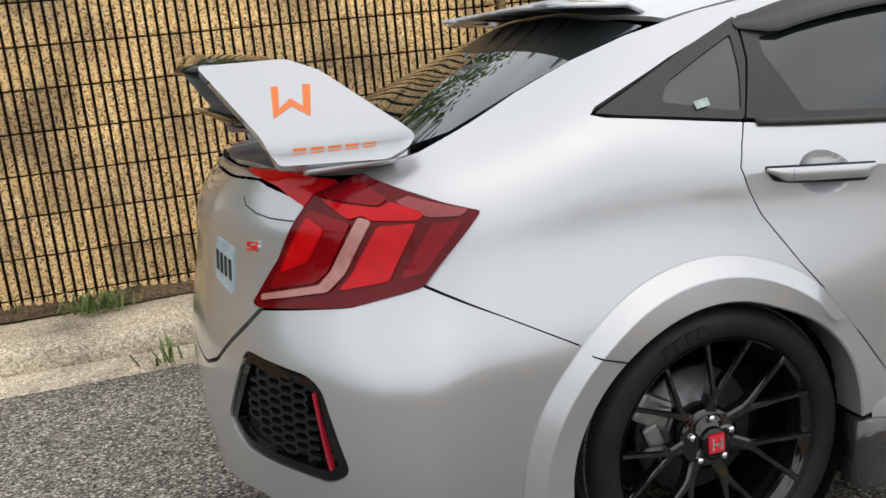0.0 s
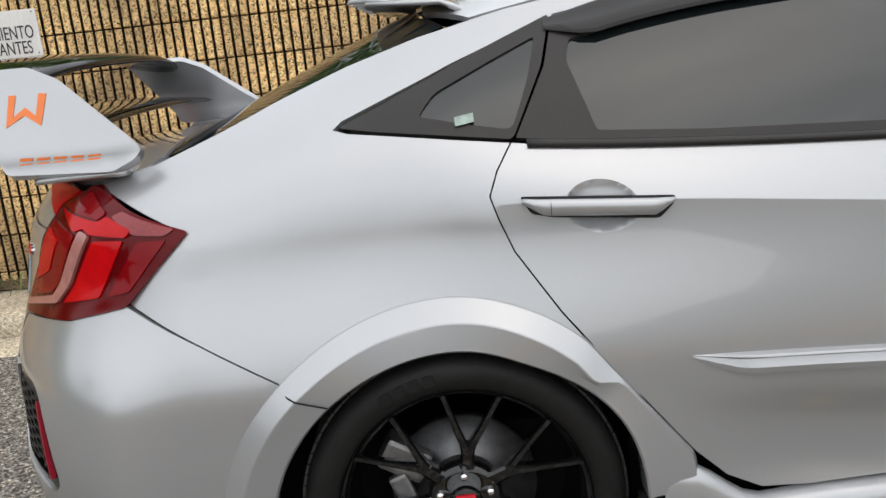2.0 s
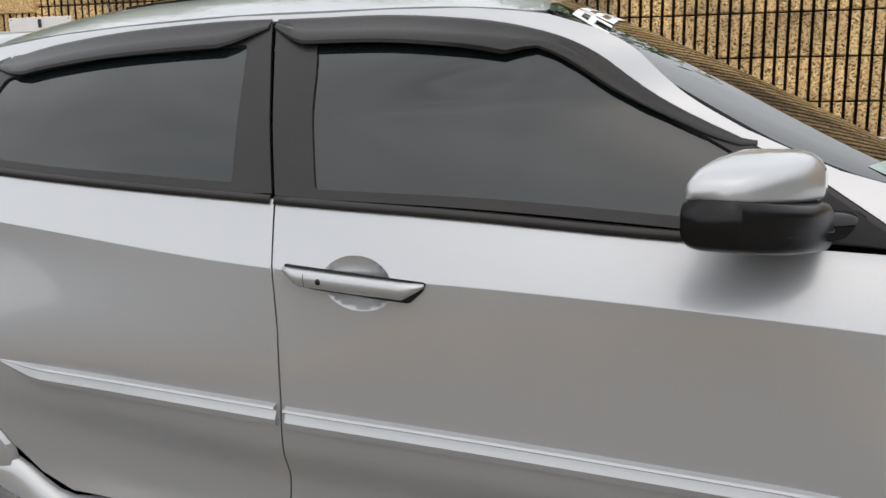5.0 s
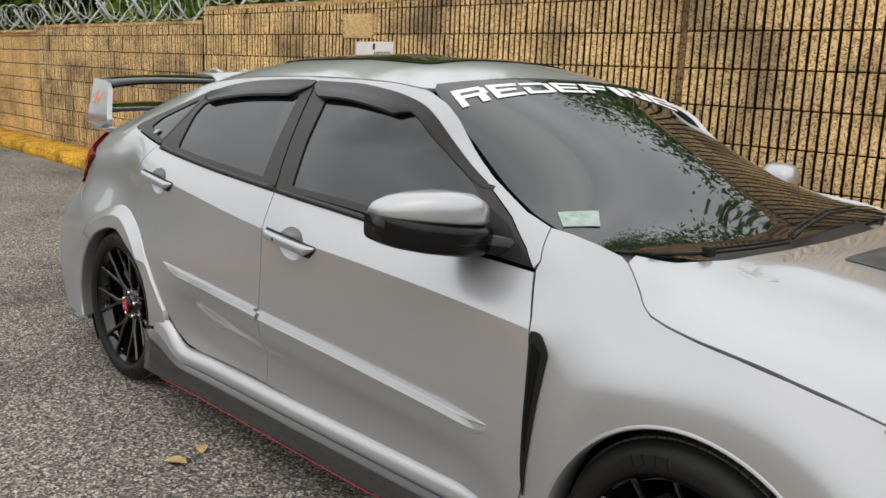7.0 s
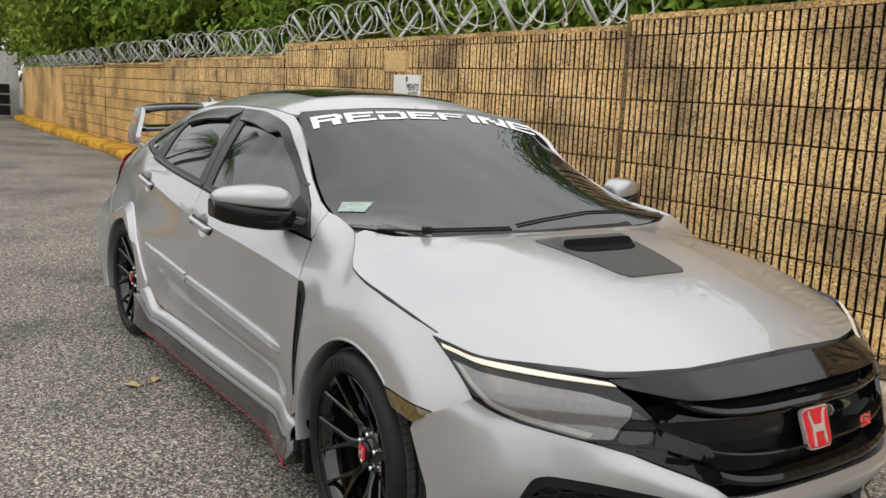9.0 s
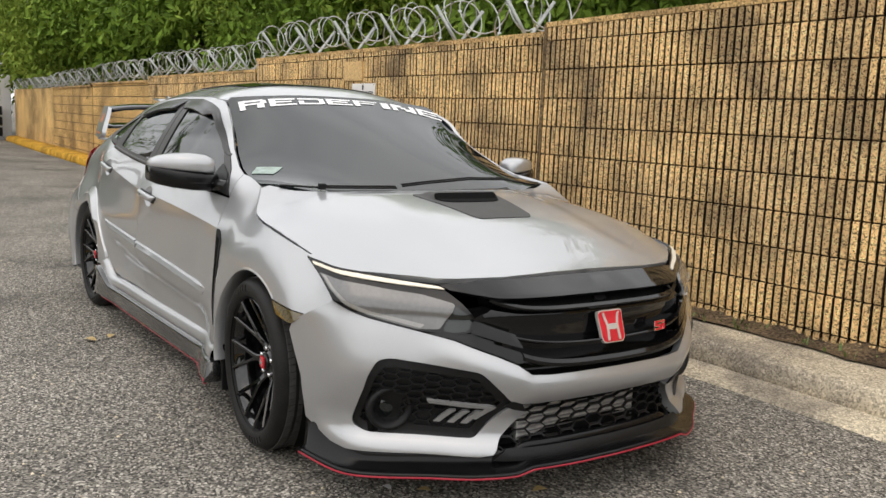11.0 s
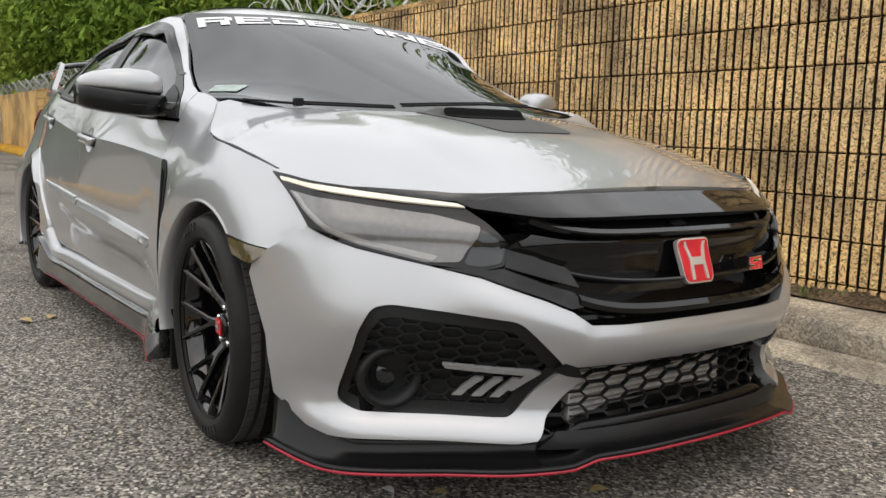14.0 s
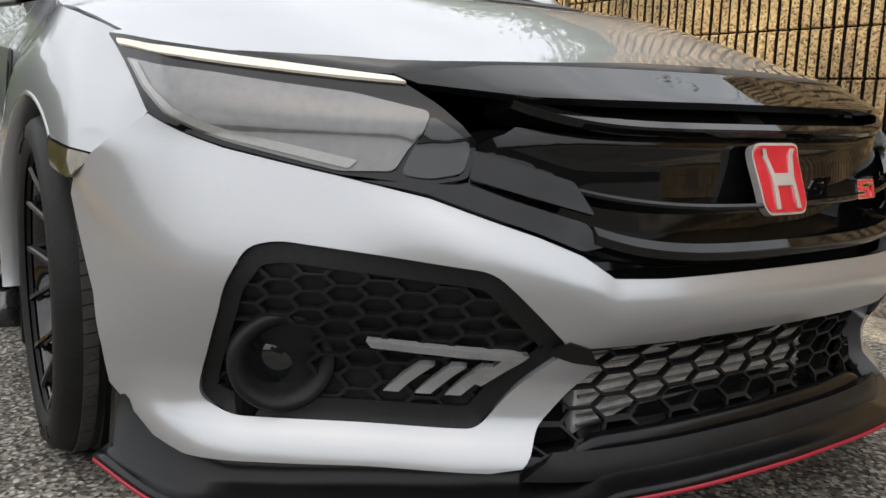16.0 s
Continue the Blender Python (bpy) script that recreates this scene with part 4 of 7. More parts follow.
def trim_strip(name, pts, surf, half_h, depth, material, label, taper=False):
    """A moulding of rounded section along a line on a surface."""
    rings = []
    k = len(pts)
    for i, (a, b) in enumerate(pts):
        f = min(1.0, i / 1.5 + 0.15, (k - 1 - i) / 1.5 + 0.15) if taper else 1.0
        lo, hi = surf([a], [b - half_h * f])[0], surf([a], [b + half_h * f])[0]
        rings.append([(lo[0], lo[1] + 0.004, lo[2]), (lo[0], lo[1] - depth * 0.7, lo[2]), (hi[0], hi[1] - depth, hi[2] - 0.3 * half_h), (hi[0], hi[1] + 0.004, hi[2])])
    V, F = loft(None, rings, None)
    return both(name, V, F, material, car, label)


trim_strip("belt_moulding", [(float(x), float(belt_z(x)) + 0.006) for x in np.linspace(0.20, 1.09, 20)], flank, 0.008, 0.008, TRIM, "black belt moulding")
trim_strip("belt_moulding", [(float(x), float(belt_z(x)) + 0.006) for x in np.linspace(1.10, 2.0, 20)], flank, 0.008, 0.008, TRIM, "black belt moulding")


def visor(pts, width, name, narrow=lambda x: 1.0):
    """A smoked rain visor that stands off the window top and curls outwards."""
    rings = []
    k = len(pts)
    for i, (x, z) in enumerate(pts):
        e = min(1, 0.35 + i * 0.25, 0.35 + (k - 1 - i) * 0.25)
        e *= float(narrow(x))
        w0, w1 = float(half_width(x, z)), float(half_width(x, z - width * e))
        at = lambda q, o: (x, -(w0 + (w1 - w0) * q) - o * e, z - q * width * e)
        rings.append([at(0, 0.003), at(0.10, 0.009), at(0.44, 0.010), at(0.52, 0.021), at(0.86, 0.023), at(0.98, 0.018), at(1.0, 0.014), at(0.9, 0.012), at(0.5, 0.010), at(0.3, 0.003)])
    V, F = loft(None, rings, None)
    for ob in both(name, V, F, SMOKE, car, "smoked black rain visor"):
        ob.data.set_sharp_from_angle(angle=radians(32))


vis_r = curve([0.27, 0.44, 0.66, 0.90, 0.985], [1.206, 1.238, 1.258, 1.265, 1.263])
vis_f = curve([1.0, 1.18, 1.36, 1.50, 1.72, 1.95], [1.262, 1.257, 1.234, 1.202, 1.120, 1.020])
visor([(float(x), float(vis_r(x))) for x in np.linspace(0.27, 0.985, 22)], 0.058, "rear_rain_visor")
visor([(float(x), float(vis_f(x))) for x in np.linspace(1.0, 1.50, 20)] + [(float(x), float(vis_f(x))) for x in np.linspace(1.53, 1.97, 16)], 0.054, "front_rain_visor", lambda x: 1 - 0.45 * smoothstep(1.44, 1.50, x) - 0.2 * smoothstep(1.6, 1.95, x))

# front face
mir = lambda pts: pts + [(-u, z) for u, z in pts[::-1]]
fog_hole = rounded([(0.794, 0.482), (0.748, 0.492), (0.466, 0.466), (0.344, 0.356), (0.444, 0.234), (0.801, 0.233), (0.855, 0.256), (0.843, 0.302), (0.829, 0.43)], 0.02)
bumper_half = [(0.0, 0.359), (0.243, 0.358), (0.325, 0.357), (0.334, 0.347), (0.292, 0.322), (0.352, 0.255), (0.408, 0.190), (0.45, 0.183), (0.633, 0.182), (0.812, 0.178), (0.91, 0.177), (0.984, 0.186), (1.04, 0.212), (1.092, 0.24), (1.088, 0.30), (1.10, 0.38), (1.14, 0.46), (1.168, 0.515), (1.155, 0.540), (1.108, 0.572), (1.035, 0.608), (0.952, 0.643), (0.81, 0.607), (0.649, 0.578), (0.53, 0.555), (0.398, 0.511), (0.345, 0.488), (0.304, 0.458), (0.234, 0.455), (0.0, 0.456)]
panel("front_bumper", bumper_half[::1] + [(-u, z) for u, z in bumper_half[-2:0:-1]], nose, SILVER, car, out=(1, 0, 0), mirror=False, holes=[fog_hole, [(-u, z) for u, z in fog_hole[::-1]]], h=0.012, thick=0.03, soft=0.016)
# near-black sheet behind the face: its colour stands in for the hollow's shade
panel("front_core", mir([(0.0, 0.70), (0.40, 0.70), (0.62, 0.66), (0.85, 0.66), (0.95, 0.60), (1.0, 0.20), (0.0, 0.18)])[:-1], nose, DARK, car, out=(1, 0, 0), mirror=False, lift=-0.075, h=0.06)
# smooth black grille face and bars
def grille_face(u, z):
    """The grille sits back towards its foot and so looks down at the road."""
    return nose(u, z) + np.stack([-0.05 * np.clip((0.65 - np.asarray(z, float)) / 0.15, 0, 1) * (1 - smoothstep(0.30, 0.46, np.abs(u))), 0 * np.asarray(u, float), 0 * np.asarray(u, float)], 1)


panel("grille_panel", mir([(0.0, 0.648), (0.333, 0.651), (0.40, 0.66), (0.458, 0.625), (0.476, 0.580), (0.62, 0.575), (0.53, 0.557), (0.398, 0.513), (0.345, 0.490), (0.304, 0.460), (0.0, 0.458)])[:-1], grille_face, GLOSS, car, "gloss black grille", out=(1, 0, 0), mirror=False, lift=-0.012, h=0.03)
def blade_face(u, z):
    """The upper grille blade: it juts forward at its lower edge."""
    return nose(u, z) + np.stack([0.034 * (1 - np.clip((np.asarray(z, float) - 0.692) / 0.047, 0, 1)) * (1 - smoothstep(0.40, 0.53, np.abs(u))), 0 * np.asarray(u, float), 0 * np.asarray(u, float)], 1)


panel("grille_wing", mir([(0.0, 0.7395), (0.15, 0.7385), (0.30, 0.736), (0.39, 0.732), (0.46, 0.7235), (0.533, 0.715), (0.505, 0.703), (0.378, 0.692), (0.097, 0.694), (0.0, 0.694)])[:-1], blade_face, GLOSS, car, "gloss black upper grille wing", out=(1, 0, 0), mirror=False, lift=0.002, h=0.025)
HEAD_LENS = [(1.078, 0.750), (1.03, 0.706), (0.985, 0.669), (0.952, 0.6445), (0.81, 0.6095), (0.649, 0.5805), (0.53, 0.572), (0.475, 0.583), (0.456, 0.628), (0.492, 0.676), (0.535, 0.7135), (0.62, 0.720), (0.757, 0.7325), (0.90, 0.740)]
panel("headlamp", rounded(HEAD_LENS, 0.008), nose, GLOSS, car, "smoked headlamp with black surround", out=(1, 0, 0), lift=0.001, h=0.025)


def bar(name, us, zs, hh, depth, material, label="", back=0.0, lo_in=0.0):
    """A grille bar of rounded section that follows the nose."""
    us = np.array(us, float)
    rings = []
    for u, z in zip(us, zs):
        c = nose([u], [z])[0]
        n = np.array([0.96, 0, 0.28])
        up = np.array([-0.25, 0, 0.97])
        rings.append([tuple(c + n * (o + back) + up * q) for o, q in ((-0.05, hh), (depth * 0.45, hh), (depth, -0.1 * hh), (depth * 0.9, -0.5 * hh), (depth * 0.5 - lo_in, -hh), (-0.05, -hh))])
    V, F = loft(None, rings, None)
    ob = link(name, V, [f[::-1] for f in F], material, car, label)
    ob.data.set_sharp_from_angle(angle=radians(24))
    return ob


ug = np.linspace(-0.40, 0.40, 41)
bar("grille_bar", ug, 0.6545 + 0.030 * np.abs(ug / 0.4)**6, 0.010, 0.018, GLOSS, "gloss black grille bar", back=0.0)
bar("grille_bar", np.linspace(-0.36, 0.36, 41), 0.547 + 0.03 * np.abs(np.linspace(-1, 1, 41))**3, 0.004, 0.004, GLOSS, "thin gloss black grille rib")
bar("grille_bar", np.linspace(-0.33, 0.33, 41), 0.485 + 0.03 * np.abs(np.linspace(-1, 1, 41))**4, 0.012, 0.012, GLOSS, "lower gloss black grille bar")
# ---------------------------------------------------------------- rear of the car
BACK = (-1, -0.4, 0)
pocket = rounded([(0.547, 0.645), (0.737, 0.617), (0.772, 0.592), (0.822, 0.418), (0.77, 0.384), (0.518, 0.408), (0.453, 0.462)], 0.025)
rear_half = [(0.0, 0.26), (0.30, 0.27), (0.55, 0.30), (0.70, 0.29), (0.90, 0.20), (1.10, 0.165), (1.245, 0.17), (1.222, 0.23), (1.213, 0.318), (1.218, 0.40), (1.238, 0.49), (1.275, 0.575), (1.291, 0.616), (1.147, 0.702), (1.001, 0.780), (0.85, 0.748), (0.70, 0.736), (0.606, 0.729), (0.555, 0.692), (0.496, 0.653), (0.40, 0.585), (0.33, 0.56), (0.0, 0.56)]
panel("rear_bumper", rear_half + [(-u, z) for u, z in rear_half[-2:0:-1]], tail, SILVER, car, out=(-1, 0, 0), mirror=False, holes=[pocket, [(-u, z) for u, z in pocket[::-1]]], h=0.022, thick=0.03, gap=0.001, soft=0.045)
panel("boot_face", mir([(0.0, 0.995), (0.30, 0.995), (0.50, 0.996), (0.70, 0.962), (0.745, 0.936), (0.70, 0.838), (0.602, 0.735), (0.55, 0.698), (0.49, 0.659), (0.395, 0.591), (0.325, 0.566), (0.0, 0.566)])[:-1], tail, SILVER, car, "silver boot lid face", out=(-1, 0, 0), mirror=False, h=0.03, gap=GAP)
panel("boot_spoiler_edge", mir([(0.0, 1.022), (0.36, 1.018), (0.42, 1.014), (0.47, 1.0), (0.30, 0.999), (0.0, 1.0)])[:-1], tail, SILVER, car, "silver boot lid edge", out=(-1, 0, 0), mirror=False, h=0.03)
panel("rear_core", mir([(0.0, 0.97), (0.6, 0.95), (0.9, 0.85), (1.15, 0.62), (1.18, 0.30), (0.0, 0.28)])[:-1], tail, DARK, car, "dark body core", out=(-1, 0, 0), mirror=False, lift=-0.085, h=0.03)
# tail lamps: dark lens, bright fields, pale light bar, boot part
lamp = panel("tail_lamp", rounded([(0.866, 1.008), (1.142, 0.910), (1.002, 0.778), (0.85, 0.748), (0.60, 0.733), (0.574, 0.740), (0.672, 0.840), (0.742, 0.968)], 0.010), tail, LENS_DARK, car, "deep red wraparound tail lamp", out=BACK, lift=0.004, h=0.025, thick=0.02)
for k, ob in enumerate(lamp):
    s = 1 if k == 0 else -1
    for nm, pts, m, lf, lb in (("lens_field", [(0.771, 0.967), (0.872, 0.991), (0.945, 0.953), (0.927, 0.940), (0.809, 0.957)], LENS, 0.0075, "deep red upper reflector"),
                               ("lens_field", [(0.772, 0.960), (0.809, 0.953), (0.929, 0.936), (0.952, 0.946), (1.024, 0.921), (1.012, 0.908), (0.912, 0.914), (0.892, 0.925), (0.862, 0.918)], LENS_BRIGHT, 0.009, "bright red upper lens facet"),
                               ("lens_field", [(0.926, 0.903), (1.006, 0.904), (0.940, 0.795), (0.83, 0.780), (0.868, 0.815)], LENS_BRIGHT, 0.008, "bright red lens field"),
                               ("light_bar", [(0.885, 0.921), (0.914, 0.913), (0.852, 0.814), (0.806, 0.777), (0.614, 0.750), (0.617, 0.763), (0.786, 0.790), (0.820, 0.820)], LENS_BAR, 0.011, "pale light bar"),
                               ("lens_field", [(0.752, 0.938), (0.868, 0.912), (0.808, 0.815), (0.775, 0.794), (0.642, 0.775), (0.703, 0.860)], LENS, 0.0085, "red reflector field"),
                               ("lens_field", [(0.755, 0.923), (0.805, 0.902), (0.764, 0.837), (0.681, 0.810), (0.716, 0.868)], LENS_BRIGHT, 0.0112, "faceted red reflector"),
                               ("lens_field", [(0.992, 0.955), (1.116, 0.916), (1.096, 0.906), (1.031, 0.912), (0.962, 0.946)], LENS_SHEEN, 0.0078, "red corner lens with a pale reflection in its colour"),
                               ("lens_field", [(1.038, 0.900), (1.100, 0.899), (1.012, 0.806), (0.962, 0.798)], LENS, 0.0075, "deep red side marker field")):
        v = panel(nm, rounded(pts, 0.008), tail, m, None, lb, out=BACK, lift=lf, h=0.025, thick=0.01, mirror=(s < 0))
        if s < 0:
            bpy.data.objects.remove(v[0])
            v = v[1:]
        v[0].parent = ob
panel("boot_lamp", rounded([(0.435, 1.022), (0.60, 1.022), (0.73, 1.003), (0.80, 0.993), (0.742, 0.966), (0.735, 0.944), (0.62, 0.982), (0.50, 1.001)], 0.008), tail, LENS_BRIGHT, car, "red boot lid lamp", out=BACK, lift=0.006, h=0.025)
# thin dark strip beside the lamp: the shadow of a body crease, painted on
V, F = loft(None, [[tuple(tail([u], [z + d])[0] + np.array([-0.0012, -0.0008, 0])) for d in (-0.0012, 0.0012)] for u, z in ((0.735, 0.919), (0.69, 0.920), (0.63, 0.924), (0.57, 0.932), (0.51, 0.945), (0.47, 0.962))], None, closed=False)
both("boot_shut_line", V, F, SATIN, car, "dark strip painted as the crease shadow on the boot")
# corner vents of the rear bumper
panel("rear_vent", inset(pocket, 0.001), tail, GLOSS, car, "gloss black corner vent", out=BACK, lift=-0.028, h=0.03)


def ring_frame(name, outer, inner, surf, material, label, out, lift, thick=0.02, mirror=True):
    return panel(name, outer, surf, material, car, label, out=out, lift=lift, holes=[inner], h=0.02, thick=thick, mirror=mirror)


ring_frame("vent_frame", inset(pocket, 0.001), [tuple(p) for p in inset(pocket, 0.026)], tail, GLOSS, "gloss black vent frame", BACK, -0.006)
panel("vent_reflector", rounded([(0.7475, 0.583), (0.753, 0.584), (0.781, 0.420), (0.7745, 0.418)], 0.002), tail, RED_EDGE, car, "thin red vent reflector", out=BACK, lift=0.001, h=0.02)


def honeycomb(name, clip, surf, cw, ch, bar_w, lift, depth, material, label, slope=0.0, mirror=True, parent=None, out=(1, 0, 0), skip=None):
    """A net of stretched hexagons, each strut a small bar, cut to an outline."""
    clip = np.array(clip, float)
    lo, hi = clip.min(0), clip.max(0)
    seg = set()
    nx, nz = int((hi[0] - lo[0]) / (cw * 0.75)) + 3, int((hi[1] - lo[1]) / ch) + 3
    for i in range(-1, nx):
        for j in range(-1, nz):
            cx, cz = lo[0] + i * cw * 0.75, lo[1] + (j + 0.5 * (i % 2)) * ch
            cz += slope * (cx - lo[0])
            p = [(cx + cw * 0.5 * a, cz + ch * b) for a, b in ((1, 0), (0.5, 0.5), (-0.5, 0.5), (-1, 0), (-0.5, -0.5), (0.5, -0.5))]
            for k in range(6):
                a, b = p[k], p[(k + 1) % 6]
                key = tuple(sorted(((round(a[0], 4), round(a[1], 4)), (round(b[0], 4), round(b[1], 4)))))
                seg.add(key)
    seg = sorted(seg)
    mids = np.array([((a[0] + b[0]) / 2, (a[1] + b[1]) / 2) for a, b in seg])
    ok = inside(clip, mids)
    if skip is not None:
        ok &= np.hypot(mids[:, 0] - skip[0], mids[:, 1] - skip[1]) > skip[2]
    V, F = [], []
    for (a, b), keep in zip(seg, ok):
        if not keep:
            continue
        a, b = np.array(a), np.array(b)
        d = (b - a) / (np.linalg.norm(b - a) + 1e-9)
        n = np.array([-d[1], d[0]]) * bar_w / 2
        q = np.array([a - n, a + n, b + n, b - n])
        P = surf(q[:, 0], q[:, 1])
        e = 1e-3
        N = np.cross(surf(q[:, 0] + e, q[:, 1]) - P, surf(q[:, 0], q[:, 1] + e) - P)
        N /= np.linalg.norm(N, axis=1, keepdims=True)
        if np.mean(N @ np.array(out, float)) < 0:
            N = -N
        k = len(V)
        V += [tuple(v) for v in P + N * lift] + [tuple(v) for v in P + N * (lift - depth)]
        F += [(k, k + 1, k + 2, k + 3), (k, k + 4, k + 5, k + 1), (k + 1, k + 5, k + 6, k + 2), (k + 2, k + 6, k + 7, k + 3), (k + 3, k + 7, k + 4, k)]
    for s in ((1, -1) if mirror else (1,)):
        link(name, [(x, y * s, z) for x, y, z in V], F, material, parent or car, label, smooth=False)


honeycomb("vent_mesh", [(0.577, 0.622), (0.728, 0.593), (0.752, 0.425), (0.600, 0.440), (0.530, 0.51)], tail, 0.046, 0.022, 0.008, -0.008, 0.016, SATIN, "black vent mesh", out=BACK)
# number plate, badges
panel("number_plate", rounded([(0.385, 0.870), (0.503, 0.849), (0.482, 0.742), (0.372, 0.772)], 0.012), tail, PLATE, car, "pale number plate with unreadable characters", out=(-1, 0, 0), lift=0.004, h=0.03, mirror=False)
for i in range(4):
    panel("plate_mark", [(0.390 + i * 0.026, 0.838 - i * 0.005), (0.404 + i * 0.026, 0.836 - i * 0.005), (0.402 + i * 0.026, 0.790 - i * 0.005), (0.388 + i * 0.026, 0.792 - i * 0.005)], tail, INK, car, "dark plate character bar", out=(-1, 0, 0), lift=0.006, h=0.03, mirror=False, thick=0.002)
# rear wing: end plates, two blades, feet
def wing_plate(x, z):
    x, z = np.asarray(x, float), np.asarray(z, float)
    return np.stack([x, -(0.643 + 0.48 * (1.26 - z)) + 0.008 * smoothstep(1.085, 1.06, z), z], 1)


plate_line = rounded([(-0.967, 1.260), (-0.785, 1.255), (-0.72, 1.224), (-0.55, 1.074), (-0.565, 1.050), (-0.615, 1.030), (-0.838, 1.044), (-0.868, 1.110)], 0.012)
ends = panel("wing_end_plate", plate_line, wing_plate, SILVER, car, "tall silver wing end plate with orange decals", out=RIGHT, h=0.025, thick=0.030, lift=0.012)
panel("plate_inner_face", plate_line, wing_plate, SILVER, car, "silver inner face of the wing end plate", out=(0, 1, 0), h=0.03, thick=0.002, lift=0.0165)
for ob, s in zip(ends, (1, -1)):
    for pts in ([(-0.826, 1.202), (-0.811, 1.201), (-0.817, 1.157), (-0.791, 1.175), (-0.768, 1.156), (-0.762, 1.200), (-0.745, 1.198), (-0.757, 1.135), (-0.792, 1.159), (-0.832, 1.138)],):
        v = panel("decal", pts, wing_plate, ORANGE, None, "orange zigzag decal", out=RIGHT, h=0.02, lift=0.0135, thick=0.001, mirror=(s < 0))
        if s < 0:
            bpy.data.objects.remove(v[0]); v = v[1:]
        v[0].parent = ob
    for i in range(5):
        a = -0.808 + i * 0.036
        z = 1.063 - i * 0.0014
        for pts in ([(a, z), (a + 0.027, z), (a + 0.028, z + 0.005), (a + 0.001, z + 0.005)], [(a + 0.002, z + 0.011), (a + 0.029, z + 0.010), (a + 0.030, z + 0.015), (a + 0.003, z + 0.016)]):
            v = panel("decal", pts, wing_plate, ORANGE, None, "orange decal bar", out=RIGHT, h=0.02, lift=0.0135, thick=0.001, mirror=(s < 0))
            if s < 0:
                bpy.data.objects.remove(v[0]); v = v[1:]
            v[0].parent = ob


def blade(name, y0, top, chord, thick, x_le, material, label, droop=0.0):
    """A wing blade across the car, arched in the middle."""
    rings = []
    for y in np.linspace(-y0, y0, 31):
        t = abs(y) / y0
        z, x = top(t), x_le(t)
        c = chord * (1 - 0.15 * t)
        sec = [(0, 0), (0.15, 0.55), (0.45, 0.8), (0.8, 0.75), (1.0, 0.55), (0.97, 0.35), (0.7, 0.1), (0.35, -0.25), (0.1, -0.3)]
        rings.append([(x - c * a, y, z + thick * b + 0.10 * c * a * a + droop * a) for a, b in sec])
    V, F = loft(None, rings, None)
    return link(name, V, F, material, car, label)


blade("wing_blade", 0.625, lambda t: 1.243 + 0.016 * (1 - t**2) - 0.02 * t**6, 0.235, 0.030, lambda t: -0.775 + 0.03 * (1 - t * t) - 0.02 * t**4, GLOSS, "gloss black upper wing blade")
blade("wing_blade", 0.665, lambda t: 1.122 - 0.016 * t**2, 0.25, 0.020, lambda t: -0.70 - 0.02 * (1 - t * t), GLOSS, "gloss black lower wing blade")
for zz, w, x0, x1 in ((1.030, 0.035, -0.775, -0.625),):
    rings = [[(x, -0.60, zz - 0.002), (x, -0.70 - 0.02 * e, zz + 0.008), (x, -0.742 - 0.006 * e, zz - 0.002 + 0.004 * e), (x, -0.735, zz - 0.008), (x, -0.60, zz - 0.018)] for x, e in ((x1 + 0.03, 0.0), (x1, 0.8), (-0.72, 1), (x0, 0.8), (x0 - 0.01, 0.2))]
    V, F = loft(None, rings, None)
    both("wing_foot", V, [f[::-1] for f in F], SILVER, car, "silver wing foot on the boot")
# roof-edge fin panel with small vanes, short aerial
rings = []
for y in np.linspace(-0.50, 0.50, 25):
    t = abs(y) / 0.50
    x1, x0 = 0.07 + 0.02 * t, -0.13 + 0.03 * t**2
    z1, z0 = float(crown([x1], [y])[0, 2]), 1.300 - 0.014 * t**2
    rings.append([(x1 + 0.02, y, z1 + 0.004), (x1 - 0.03, y, 0.4 * z1 + 0.6 * z0 + 0.006), (x0, y, z0 + 0.004), (x0, y, z0 - 0.004), (x1 - 0.03, y, 0.4 * z1 + 0.6 * z0 - 0.006), (x1 + 0.02, y, z1 - 0.006)])
V, F = loft(None, rings, None)
link("roof_fin_panel", V, F, SILVER, car, "silver roof-edge fin panel")
for y in (-0.40, -0.24, -0.08, 0.08, 0.24, 0.40):
    V, F = loft(None, [[(0.02, y - 0.004, 1.272), (0.02, y + 0.004, 1.272), (0.01, y, 1.280)], [(-0.08, y - 0.006, 1.288), (-0.08, y + 0.006, 1.288), (-0.08, y, 1.309)], [(-0.15, y - 0.002, 1.296), (-0.14, y + 0.002, 1.296), (-0.142, y, 1.306)]], None)
    link("fin_vane", V, F, SILVER, car, "small silver vane")
tube("aerial", [(0.17, 0.0, 1.265), (0.14, 0.0, 1.32), (0.10, 0.0, 1.385)], 0.005, GLOSS, car, "short black aerial", taper=0.5)

